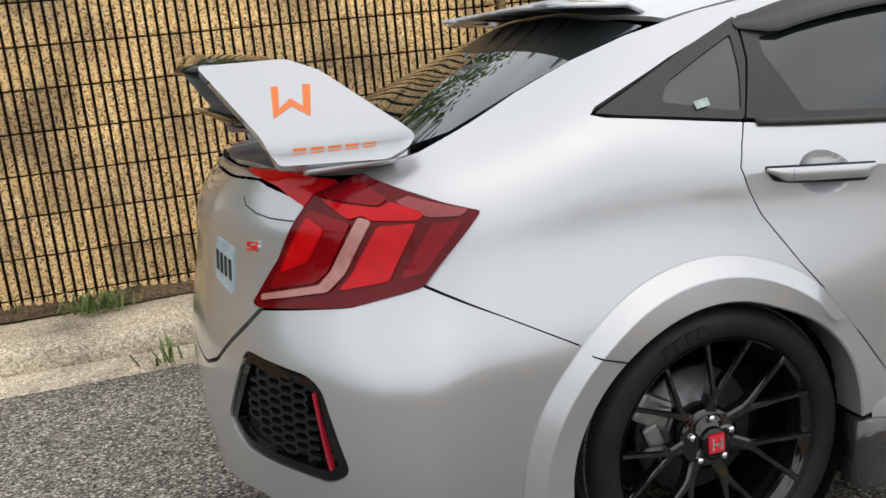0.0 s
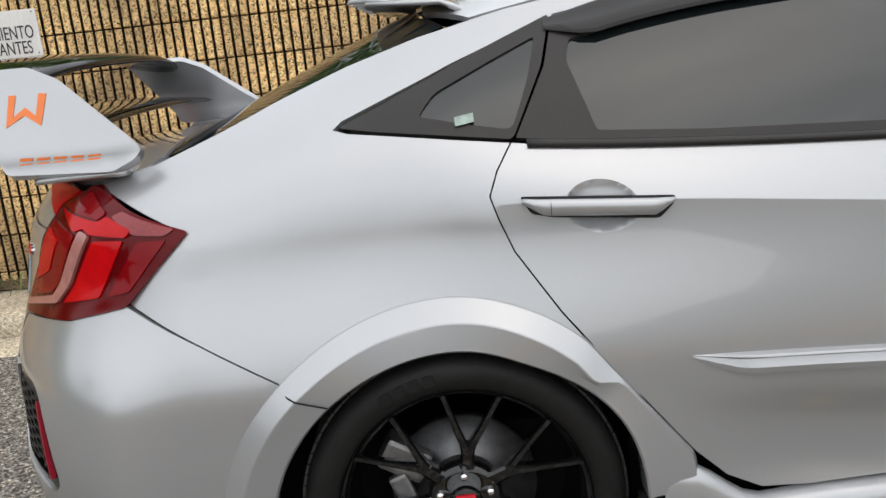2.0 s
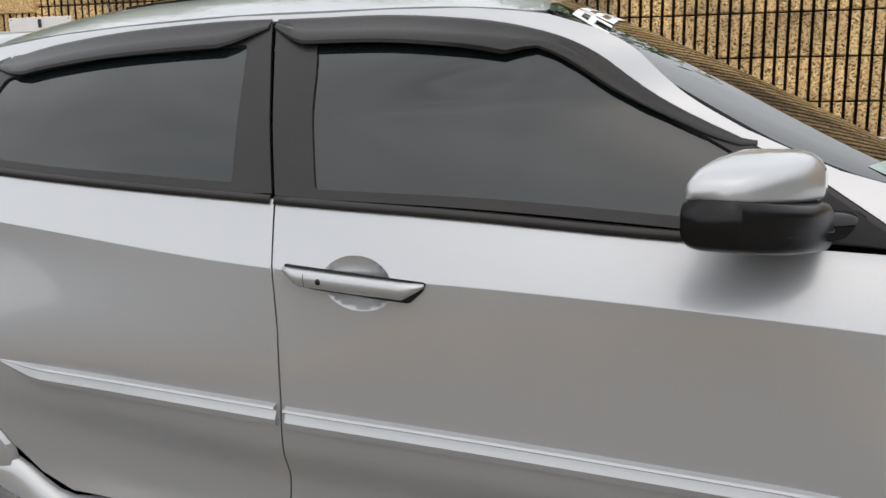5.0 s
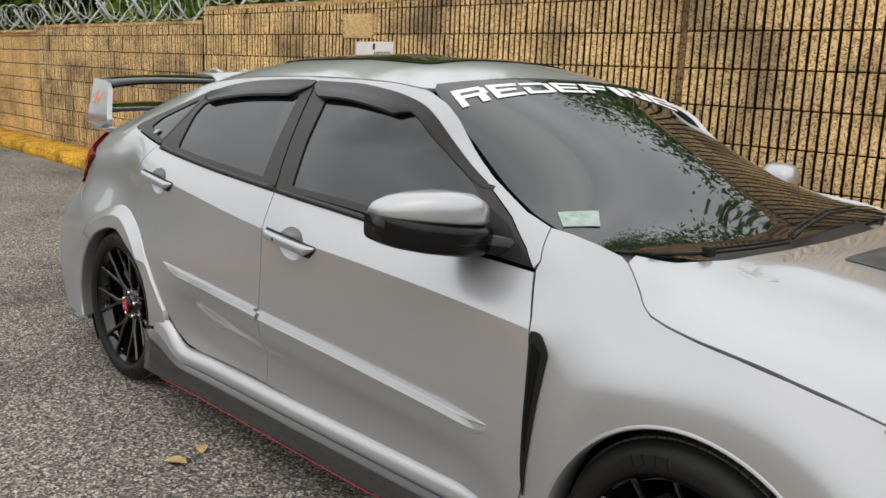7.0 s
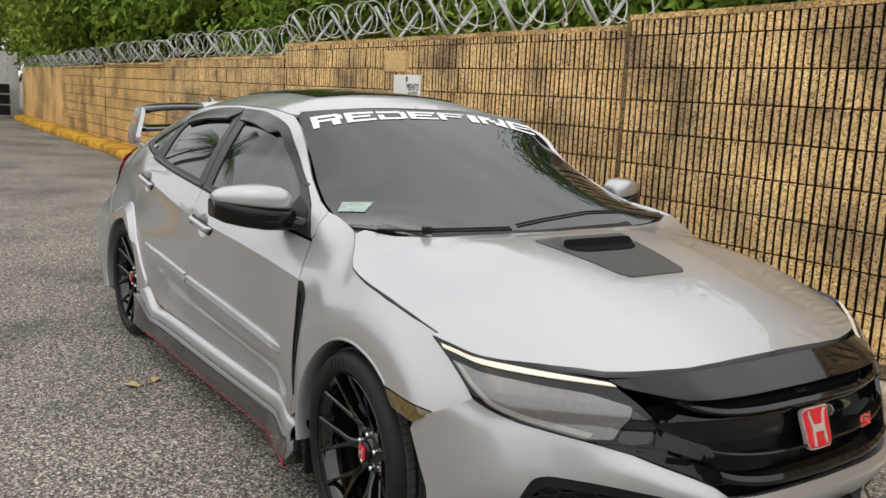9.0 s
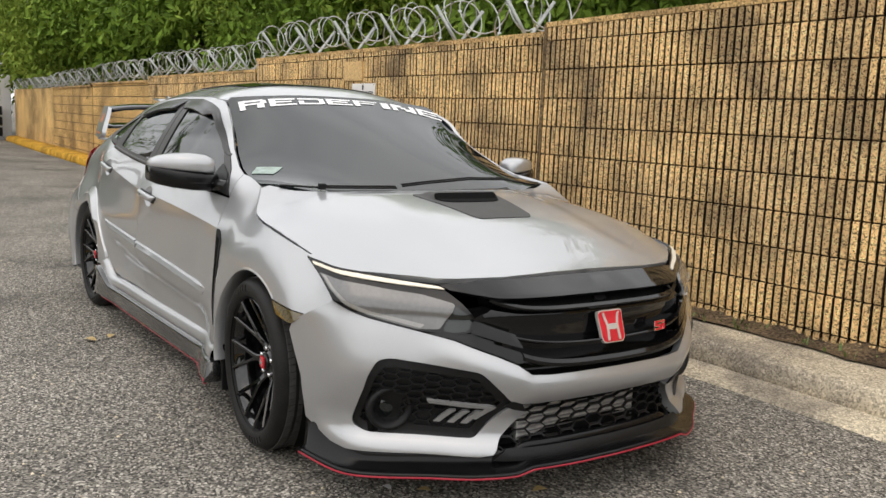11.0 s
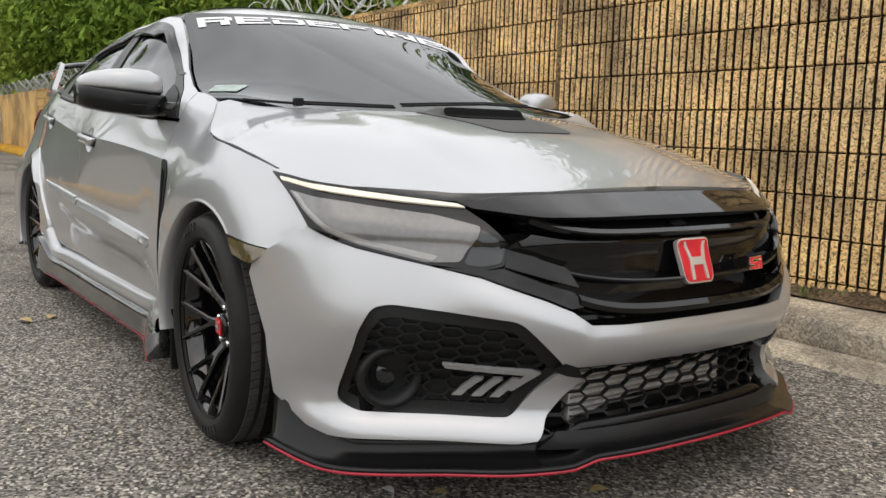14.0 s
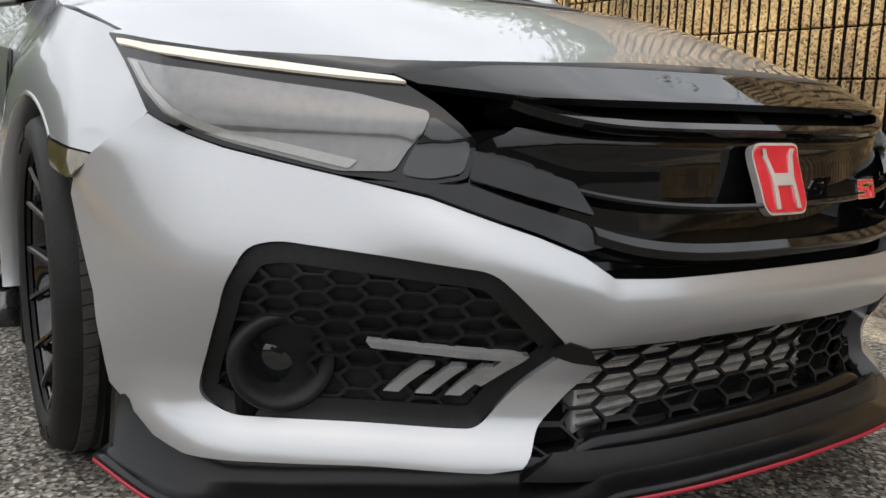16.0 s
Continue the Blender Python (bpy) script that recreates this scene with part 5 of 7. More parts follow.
# ---------------------------------------------------------------- wheels
def forked_spoke():
    """One spoke: a broad root at the hub that forks into two slim arms."""
    V, F = [], []

    def arm(stations):
        k, n = len(V), len(stations)
        for r, a, w, y, d in stations:
            c, s = math.cos(a), math.sin(a)
            for o, yy in ((-w, y + 0.005), (-w * 0.6, y), (w * 0.6, y), (w, y + 0.005), (w * 0.7, y + d), (-w * 0.7, y + d)):
                V.append((r * c - o * s, yy, r * s + o * c))
        for i in range(n - 1):
            for j in range(6):
                F.append((k + i * 6 + j, k + (i + 1) * 6 + j, k + (i + 1) * 6 + (j + 1) % 6, k + i * 6 + (j + 1) % 6))
        F.append(tuple(k + (n - 1) * 6 + j for j in range(6)))
    arm([(0.050, 0, 0.020, 0.030, 0.03), (0.075, 0, 0.0155, 0.026, 0.034), (0.100, 0, 0.0140, 0.022, 0.034), (0.120, 0, 0.0125, 0.0195, 0.032)])
    for s in (-1, 1):
        arm([(0.104, s * 0.030, 0.0100, 0.0215, 0.032), (0.122, s * 0.068, 0.0088, 0.0192, 0.030), (0.150, s * 0.132, 0.0076, 0.0162, 0.026), (0.190, s * 0.185, 0.0066, 0.0120, 0.022), (0.224, s * 0.214, 0.0064, 0.0075, 0.020), (0.243, s * 0.226, 0.0074, 0.0035, 0.02)])
    return V, F


def wheel(cx, side):
    rim_V, rim_F = lathe([(0.247, 0.000), (0.251, 0.005), (0.252, 0.014), (0.243, 0.019), (0.233, 0.030), (0.226, 0.07), (0.220, 0.17), (0.232, 0.20)], 64)
    V, F = list(rim_V), list(rim_F)
    k = len(V)
    hv, hf = lathe([(0.0, 0.020), (0.034, 0.020), (0.036, 0.024), (0.060, 0.026), (0.075, 0.034), (0.075, 0.075), (0.0, 0.08)], 40)
    V += hv
    F += [tuple(i + k for i in f) for f in hf]
    ob = link("wheel", V, F, RIM, car, "gloss black alloy wheel with forked spokes", smooth=False)
    for p in ob.data.polygons:
        p.use_smooth = True
    first = link("spoke", *forked_spoke(), RIM, ob, "gloss black forked spoke", smooth=False)
    first.rotation_euler = (0, 0.35, 0)
    for i in range(1, 7):
        sp = new("spoke", first.data)
        sp.parent, sp.rotation_euler = ob, (0, 0.35 + 2 * math.pi * i / 7, 0)
    tv, tf = lathe([(0.246, 0.012), (0.252, 0.003), (0.262, -0.006), (0.278, -0.010), (0.295, -0.007), (0.308, 0.002), (0.3155, 0.016), (0.3185, 0.035), (0.3200, 0.06), (0.3200, 0.17), (0.3155, 0.20), (0.305, 0.215), (0.25, 0.22), (0.226, 0.20)], 96)
    tyre = link("tyre", tv, tf, RUBBER, ob, "black low-profile tyre")
    # tread: grooves round it are gaps between raised ribs, with slanting sipes
    gv, gf = [], []
    for rib in ((0.032, 0.055), (0.066, 0.092), (0.103, 0.129), (0.140, 0.163), (0.172, 0.188)):
        for i in range(84):
            a0, a1 = 2 * math.pi * (i + 0.06) / 84, 2 * math.pi * (i + 0.94) / 84
            k = len(gv)
            for r in (0.3185, 0.3235):
                for y, a in ((rib[0], a0), (rib[1], a0 + 0.012), (rib[1], a1 + 0.012), (rib[0], a1)):
                    gv.append((r * math.cos(a), y, r * math.sin(a)))
            gf += [(k + 4, k + 5, k + 6, k + 7), (k, k + 1, k + 5, k + 4), (k + 1, k + 2, k + 6, k + 5), (k + 2, k + 3, k + 7, k + 6), (k + 3, k, k + 4, k + 7)]
    tagged(link("tread_pattern", gv, gf, TREAD, ob, "tyre tread blocks", smooth=False), kind="stuff")
    # raised side wall bars where the maker's name stands
    for a0, n, lab in ((2.05, 4, 0), (5.2, 5, 0)):
        for i in range(n):
            a = a0 - i * 0.105
            V2 = [(r * math.cos(a + o), y, r * math.sin(a + o)) for r, o, y in ((0.272, 0.036, -0.0125), (0.272, -0.036, -0.0125), (0.294, -0.036, -0.0105), (0.294, 0.036, -0.0105), (0.272, 0.036, -0.004), (0.272, -0.036, -0.004), (0.294, -0.036, -0.004), (0.294, 0.036, -0.004))]
            link("sidewall_mark", V2, [(0, 1, 2, 3), (0, 4, 5, 1), (1, 5, 6, 2), (2, 6, 7, 3), (3, 7, 4, 0)], SATIN, ob, "raised grey sidewall mark", smooth=False)
    dv, df = lathe([(0.0, 0.085), (0.075, 0.082), (0.078, 0.09), (0.150, 0.09), (0.150, 0.118), (0.0, 0.12)], 48)
    link("brake_disc", dv, df, DISC, ob, "grey steel brake disc")
    bm = box((-0.05, 0.062, -0.035), (0.05, 0.125, 0.035), 0.012)
    cal = part("brake_caliper", bm, STEEL, ob, "grey cast brake caliper")
    cal.matrix_local = pose(-0.115, 0, 0.075, 0, 30, 0)
    bm = box((-0.03, 0.055, -0.02), (0.03, 0.075, 0.02), 0.008)
    cal2 = part("brake_caliper", bm, STEEL, ob, "grey cast brake caliper")
    cal2.matrix_local = pose(-0.125, 0, 0.02, 0, 70, 0)
    cap = link("centre_cap", *lathe([(0.0, 0.004), (0.029, 0.006), (0.033, 0.012), (0.034, 0.022)], 40), GLOSS, ob, "black centre cap")
    bm = box((-0.021, -0.002, -0.023), (0.021, 0.006, 0.023), 0.006)
    part("cap_emblem", bm, RED, ob, "red enamel cap emblem")
    for x0, x1, z0, z1 in ((-0.013, -0.008, -0.014, 0.014), (0.008, 0.013, -0.014, 0.014), (-0.009, 0.009, -0.004, 0.001)):
        part("cap_emblem_bar", box((x0, -0.0035, z0), (x1, 0.0, z1)), CHROME, ob, "chrome bar on the cap emblem")
    for i in range(5):
        a = 2 * math.pi * i / 5 + 0.3
        nv, nf = lathe([(0.0, 0.004), (0.007, 0.005), (0.009, 0.010), (0.009, 0.03)], 10)
        link("wheel_nut", [(x + 0.053 * math.cos(a), y + 0.008, z + 0.053 * math.sin(a)) for x, y, z in nv], nf, CHROME, ob, "bright wheel nut")
    # the wheel is dished: its lip and tyre stand further out than the hub
    deep = 0.044 if cx > 1 else 0.018
    for piece in [ob] + [c for c in bpy.data.objects if c.parent == ob and c.name.split(".")[0] in ("tyre", "tread_pattern", "sidewall_mark", "spoke")]:
        if piece.data.users > 1 and piece != first and piece.data == first.data:
            continue
        for v in piece.data.vertices:
            r = math.hypot(v.co.x, v.co.z)
            v.co.y -= deep * min(1, max(0, (r - 0.07) / 0.16)) * (1 - min(1, max(0, (v.co.y - 0.06) / 0.14)))
    steer = -3 if cx > 1 else 0
    off = 0.856 if cx > 1 else 0.862
    ob.matrix_basis = pose(cx, side * off, 0.3165, 0, 0, steer if side < 0 else 180 + steer)
    return ob


for cx in (REAR, FRONT):
    for side in (-1, 1):
        wheel(cx, side)
# ---------------------------------------------------------------- flank details
def handle(x0, z0, x1, z1, key):
    """A pull handle over a scooped cup, with its dark shadow gap."""
    L = x1 - x0
    zx = lambda x: z0 + (z1 - z0) * (x - x0) / L
    cup, cx, cz = cup_line(x0, z0, x1, z1, 1.01)

    def dish(x, z):
        q = ((x - cx) / 0.070)**2 + ((z - cz + 0.09 * (x - cx)) / 0.047)**2
        return flank(x, z) + np.stack([0 * x, 0.020 * np.clip(1 - q, 0, 1)**0.7, 0 * x], 1)
    panel("handle_cup", cup, dish, SILVER, car, "scooped silver handle cup", out=RIGHT, h=0.008, lift=-0.0005, thick=0.001)
    # flat black sheet: the shadow gap behind the handle, put into colour
    panel("handle_gap", rounded([(x0, zx(x0) + 0.003), (x1, zx(x1) + 0.002), (x1 - 0.006, zx(x1) - 0.012), (x1 - 0.032, zx(x1) - 0.035), (x0 + 0.062, zx(x0) - 0.040), (x0 + 0.02, zx(x0) - 0.030)], 0.008), flank, SATIN, car, "black sheet painted as the handle's shadow gap", out=RIGHT, h=0.02, lift=0.002, thick=0.002)
    rings = []
    for t in np.linspace(0, 1, 23):
        x = x0 + 0.004 + (L - 0.008) * t
        lo = 0.029 * min(1.0, 0.30 + t * 5.0, 0.22 + (1 - t) * 6.0)
        e = min(1, 0.45 + t * 6, 0.35 + (1 - t) * 6)
        z = zx(x)
        w = float(half_width(x, z - 0.014))
        rings.append([(x, -w - o * e, z + h) for o, h in ((0.003, 0.0), (0.018, 0.0005), (0.024, -0.004), (0.026, -0.5 * lo), (0.0225, -lo + 0.003), (0.018, -lo), (0.003, -lo))])
    V, F = loft(None, rings, None)
    both("door_handle", V, F, SILVER, car, "silver pull handle")
    xs = x0 + 0.055
    w = float(half_width(xs, zx(xs) - 0.012))
    V, F = loft(None, [[(xs - 0.0006, -w - o, zx(xs) + h), (xs + 0.0006, -w - o, zx(xs) + h)] for o, h in ((0.0245, -0.0035), (0.0266, -0.0145), (0.0230, -0.0262))], None, closed=False)
    both("handle_joint", V, F, SATIN, car, "dark joint of the handle")
    if key:
        kv, kf = lathe([(0.0, -0.001), (0.0045, -0.001), (0.006, 0.002), (0.006, 0.02)], 16)
        both("key_lock", [(a + x0 + 0.085, b - w - 0.0262, c + zx(x0 + 0.085) - 0.0145) for a, b, c in kv], kf, SATIN, car, "small dark key lock")


for pts, lock in zip(CUPS, (False, True)):
    handle(*pts, lock)


def side_moulding(x0, z0, x1, z1, name, nose_end):
    rings = []
    for t in np.linspace(0, 1, 30):
        x, z = x0 + (x1 - x0) * t, z0 + (z1 - z0) * t
        e = min(1, 0.03 + t * 5) if nose_end < 0 else min(1, 0.15 + (1 - t) * 9)
        h = 0.044 * (min(1, 0.1 + t * 6) if nose_end < 0 else min(1, 0.5 + (1 - t) * 12))
        w, w2 = float(half_width(x, z)), float(half_width(x, z - h))
        rings.append([(x, -w + 0.002, z), (x, -w - 0.013 * e, z - 0.003), (x, -w - 0.015 * e, z - 0.16 * h), (x, -w - 0.003 * e, z - 0.32 * h), (x, -(w + w2) / 2 - 0.011 * e, z - 0.66 * h), (x, -w2 - 0.009 * e, z - 0.94 * h), (x, -w2 + 0.002, z - h)])
    V, F = loft(None, rings, None)
    for ob in both(name, V, F, SILVER, car, "silver side moulding strip"):
        ob.data.polygons.foreach_set("use_smooth", [False] * len(ob.data.polygons))


side_moulding(0.458, 0.591, 1.128, 0.555, "rear_door_moulding", -1)
side_moulding(1.147, 0.551, 2.158, 0.497, "front_door_moulding", 1)
# vent behind the front wheel
panel("wing_vent", rounded([(2.262, 0.748), (2.290, 0.745), (2.318, 0.706), (2.305, 0.60), (2.292, 0.42), (2.290, 0.365), (2.280, 0.42), (2.270, 0.60)], 0.012), flank, SATIN, car, "satin black wing vent", out=RIGHT, lift=0.004, h=0.02)
# the slot is not cut: a near-black sheet on the vent paints its shade
panel("wing_vent_slot", rounded([(2.272, 0.722), (2.300, 0.705), (2.292, 0.60), (2.288, 0.47), (2.281, 0.50), (2.276, 0.60)], 0.006), flank, DARK, car, "dark sheet painted as a shaded slot in the wing vent", out=RIGHT, lift=0.0055, h=0.02, thick=0.002)
panel("side_reflector", rounded([(2.905, 0.588), (3.092, 0.575), (3.040, 0.539), (2.948, 0.550)], 0.006), flank, AMBER, car, "smoked amber side reflector", out=RIGHT, lift=0.005, h=0.02)
# mud flaps
for cx, a in ((2.36, 0.0), (0.40, 0.0)):
    V = []
    bm = box((cx - 0.006, -0.89, 0.115 if cx > 1 else 0.13), (cx + 0.008, -0.74, 0.31 if cx > 1 else 0.30), 0.004)
    me = part("mud_flap", bm, SATIN, car, "black mud flap")
    o2 = me.copy(); scene.collection.objects.link(o2); o2.scale = (1, -1, 1)


def mirror_unit(s):
    """Door mirror: silver cap, black lower shell, arm and sail."""
    def ring(y, x0, x1, z0, z1, n=18, p=2.6, low=1.0):
        out = []
        for i in range(n):
            a = 2 * math.pi * i / n
            c, q = math.cos(a), math.sin(a)
            out.append(((x0 + x1) / 2 + (x1 - x0) / 2 * math.copysign(abs(c)**(2 / p), c), y * s, z0 + (z1 - z0) * (0.5 if low == 1 else 0.22) + (z1 - z0) * (0.5 if low == 1 else (0.78 if q > 0 else 0.22)) * math.copysign(abs(q)**(2 / p), q)))
        return out
    stations = ((0.795, 1.985, 2.035, 0.945, 0.985), (0.805, 1.955, 2.058, 0.942, 1.004), (0.84, 1.93, 2.070, 0.942, 1.019), (0.90, 1.905, 2.060, 0.946, 1.023), (0.96, 1.885, 2.025, 0.951, 1.018), (1.005, 1.872, 1.990, 0.956, 1.008), (1.032, 1.868, 1.958, 0.960, 0.994), (1.044, 1.875, 1.93, 0.964, 0.980))
    shell = loft("door_mirror", [ring(-y, a, b, c, d, 40, 3.2, 0.5) for y, a, b, c, d in stations][::int(-s)], SILVER, car, "door mirror with silver cap and black lower shell")
    lower = ((0.79, 1.975, 2.06, 0.880, 0.941), (0.83, 1.93, 2.082, 0.872, 0.945), (0.90, 1.905, 2.076, 0.874, 0.952), (0.97, 1.880, 2.036, 0.882, 0.958), (1.02, 1.866, 1.990, 0.892, 0.964), (1.046, 1.864, 1.947, 0.905, 0.966))
    loft("lower_shell", [ring(-y, a, b, c, d, 40, 4.5) for y, a, b, c, d in lower][::int(-s)], LIPBLACK, shell, "gloss black lower shell")
    rib = ((0.79, 2.05, 2.085, 0.902, 0.910), (0.90, 2.04, 2.078, 0.905, 0.911), (1.0, 1.95, 2.01, 0.910, 0.916))
    loft("shell_rib", [ring(-y, a, b, c, d, 8) for y, a, b, c, d in rib][::int(-s)], TRIM, shell, "dark rib of the lower shell")
    arm = ((0.765, 2.02, 2.16, 0.868, 0.925), (0.79, 2.0, 2.12, 0.872, 0.922), (0.83, 1.98, 2.07, 0.878, 0.920))
    loft("mirror_arm", [ring(-y, a, b, c, d, 12) for y, a, b, c, d in arm][::int(-s)], GLOSS, shell, "gloss black mirror arm")


mirror_unit(1)
mirror_unit(-1)
panel("mirror_sail", rounded([(1.975, 0.978), (2.075, 0.945), (2.20, 0.867), (2.06, 0.876), (1.965, 0.885)], 0.008), flank, SATIN, car, "satin black mirror base", out=RIGHT, lift=0.006, h=0.02)

# ---------------------------------------------------------------- bonnet and windscreen details
def scoop_face(x, y):
    """The scoop: a hood lip at the rear, a mouth below it and a ramp that runs out forwards."""
    x, y = np.asarray(x, float), np.asarray(y, float)
    rim = smoothstep(0.19, 0.15, np.abs(y) + 0.2 * (x - 2.67) * (x > 2.67))
    hump = 0.022 * smoothstep(2.66, 2.73, x) * (1 - smoothstep(2.755, 2.775, x))
    return crown(x, y) + np.stack([0 * x, 0 * x, hump * rim], 1)


panel("bonnet_scoop", rounded([(2.67, 0.20), (3.0, 0.135), (3.03, 0.115), (3.03, -0.115), (3.0, -0.135), (2.67, -0.20)], 0.02), scoop_face, SCOOP, car, "matt dark bonnet scoop", out=(0, 0, 1), mirror=False, h=0.010, lift=0.003, thick=0.01)
# no opening here: a near-black sheet paints the mouth's shade on the scoop
panel("scoop_mouth", rounded([(2.757, 0.150), (2.80, 0.138), (2.822, 0.10), (2.826, 0.0), (2.822, -0.10), (2.80, -0.138), (2.757, -0.150)], 0.012), scoop_face, DARK, car, "black sheet painted as the shaded scoop mouth", out=(0, 0, 1), mirror=False, h=0.010, lift=0.006, thick=0.004)
# lettering across the top of the glass: square block letters cut from strokes
STROKES = {"R": [(0, 0, .2, 1), (.2, .8, .85, 1), (.75, .5, .95, .9), (.2, .42, .85, .6), (.6, 0, .85, .42)], "E": [(0, 0, .22, 1), (.22, .8, .95, 1), (.22, .42, .8, .58), (.22, 0, .95, .2)],
           "D": [(0, 0, .2, .55), (0, .8, .8, 1), (.75, .1, .95, .92), (.2, 0, .85, .2)], "F": [(0, 0, .22, 1), (.22, .8, .95, 1), (.22, .42, .8, .6)], "I": [(.08, 0, .82, 1)],
           "N": [(0, 0, .2, 1), (.75, 0, .95, 1), (.2, .6, .42, .95), (.36, .35, .58, .7), (.52, .08, .75, .45)]}


def banner(word, y0, y1, x_top, x_low):
    wide = [0.42 if ch == "I" else 1.0 for ch in word]
    w = (y1 - y0) / sum(wide)
    for i, ch in enumerate(word):
        V, F = [], []
        for a, b, c, d in STROKES[ch]:
            k = len(V)
            for u, v in ((a, b), (c, b), (c, d), (a, d)):
                y = y0 + (sum(wide[:i]) + u * 0.96 * wide[i] + 0.10 * v) * w
                x = x_low + (x_top - x_low) * v + 0.02 * (abs(y) / 0.5)**2
                p = crown([x], [y])[0]
                V.append((p[0] + 0.001, p[1], p[2] + 0.0035))
            for j in range(4):
                V.append((V[k + j][0], V[k + j][1], V[k + j][2] - 0.0025))
            F += [(k, k + 1, k + 2, k + 3), (k, k + 4, k + 5, k + 1), (k + 1, k + 5, k + 6, k + 2), (k + 2, k + 6, k + 7, k + 3), (k + 3, k + 7, k + 4, k)]
        link("banner_letter", V, F, WHITE, car, "white vinyl banner letter", smooth=False)


banner("REDEFINE", -0.525, 0.575, 1.516, 1.588)
panel("screen_sticker", [(2.150, -0.655), (2.202, -0.556), (2.258, -0.622), (2.206, -0.700)], crown, STICKER, car, "pale hologram sticker on the glass", out=(0, 0, 1), mirror=False, h=0.03, lift=-0.003, thick=0.002)
panel("window_sticker", [(0.06, 1.030), (0.10, 1.034), (0.10, 1.050), (0.06, 1.046)], flank, STICKER, car, "small pale window sticker", out=RIGHT, h=0.02, lift=0.0055, thick=0.001)


def wiper(pts, lift):
    line = []
    for x, y in pts:
        p = crown([x], [y])[0]
        line.append((p[0], p[1], p[2] + lift))
    tube("wiper_arm", line, 0.0045, SATIN, car, "black wiper arm")
    tube("wiper_blade", [(x - 0.012, y, z + 0.006) for x, y, z in line[1:]], 0.0035, RUBBER, car, "black wiper blade")


wiper([(2.43, -0.66), (2.478, -0.50), (2.505, -0.34), (2.52, -0.18)], 0.008)
wiper([(2.47, 0.60), (2.43, 0.45), (2.43, 0.25), (2.475, 0.0), (2.515, -0.15)], 0.014)
part("wiper_pivot", box((2.468, -0.515, 0.915), (2.492, -0.485, 0.940), 0.005), SATIN, car, "black wiper pivot")
panel("cowl", half([(2.47, 0.0), (2.45, -0.40), (2.38, -0.66), (2.44, -0.71), (2.54, -0.45), (2.59, 0.0)]), crown, SATIN, car, "black scuttle panel", out=(0, 0, 1), mirror=False, lift=-0.02, h=0.05)

# ---------------------------------------------------------------- lamps and nose details
FACE = (1, -0.4, 0.2)
panel("running_lamp", rounded([(1.043, 0.738), (0.90, 0.7315), (0.70, 0.7205), (0.533, 0.7085), (0.520, 0.702), (0.599, 0.7050), (0.80, 0.7155), (1.042, 0.7300)], 0.003), nose, DRL, car, "pale glowing running lamp strip", out=FACE, lift=0.006, h=0.02)
panel("headlamp_lens", rounded([(1.017, 0.711), (0.80, 0.700), (0.604, 0.684), (0.509, 0.665), (0.531, 0.636), (0.572, 0.587), (0.649, 0.584), (0.801, 0.614), (0.899, 0.643), (0.968, 0.674)], 0.01), nose, HEAD_GREY, car, "smoked grey headlamp lens", out=FACE, lift=0.006, h=0.02)
panel("light_guide", rounded([(1.0, 0.707), (0.972, 0.705), (0.94, 0.678), (0.885, 0.653), (0.80, 0.631), (0.62, 0.598), (0.635, 0.587), (0.801, 0.618), (0.895, 0.646), (0.958, 0.676)], 0.004), nose, HEAD_PALE, car, "pale headlamp light guide", out=FACE, lift=0.009, h=0.02, thick=0.004)
panel("headlamp_projector", rounded([(0.512, 0.661), (0.462, 0.628), (0.480, 0.588), (0.526, 0.579), (0.564, 0.583), (0.531, 0.632)], 0.012), nose, GLASS, car, "dark inner headlamp reflector", out=FACE, lift=0.007, h=0.02)
# gloss black facets either side of the grille
panel("grille_side_wing", rounded([(0.46, 0.620), (0.343, 0.583), (0.323, 0.540), (0.474, 0.582)], 0.005), nose, GLOSS, car, "gloss black grille facet", out=FACE, lift=0.006, h=0.02)
panel("grille_side_wing", rounded([(0.625, 0.574), (0.478, 0.574), (0.335, 0.530), (0.315, 0.500), (0.345, 0.494), (0.398, 0.516), (0.53, 0.560)], 0.005), nose, GLOSS, car, "gloss black grille flank", out=FACE, lift=0.003, h=0.02)
panel("pocket_bridge", [(0.372, 0.350), (0.350, 0.368), (0.318, 0.3565), (0.296, 0.328), (0.336, 0.336)], nose, SATIN, car, "black joint between intake and pocket", out=FACE, lift=0.003, h=0.012, thick=0.006)
panel("grille_slot", mir([(0.0, 0.695), (0.365, 0.693), (0.345, 0.672), (0.325, 0.660), (0.0, 0.658)])[:-1], nose, DARK, car, "dark upper grille slot", out=(1, 0, 0), mirror=False, lift=-0.02, h=0.03)
panel("camera_cover", [(-0.022, 0.688), (0.022, 0.688), (0.022, 0.673), (-0.022, 0.673)], nose, SATIN, car, "small black sensor cover", out=(1, 0, 0), mirror=False, lift=-0.008, h=0.02)
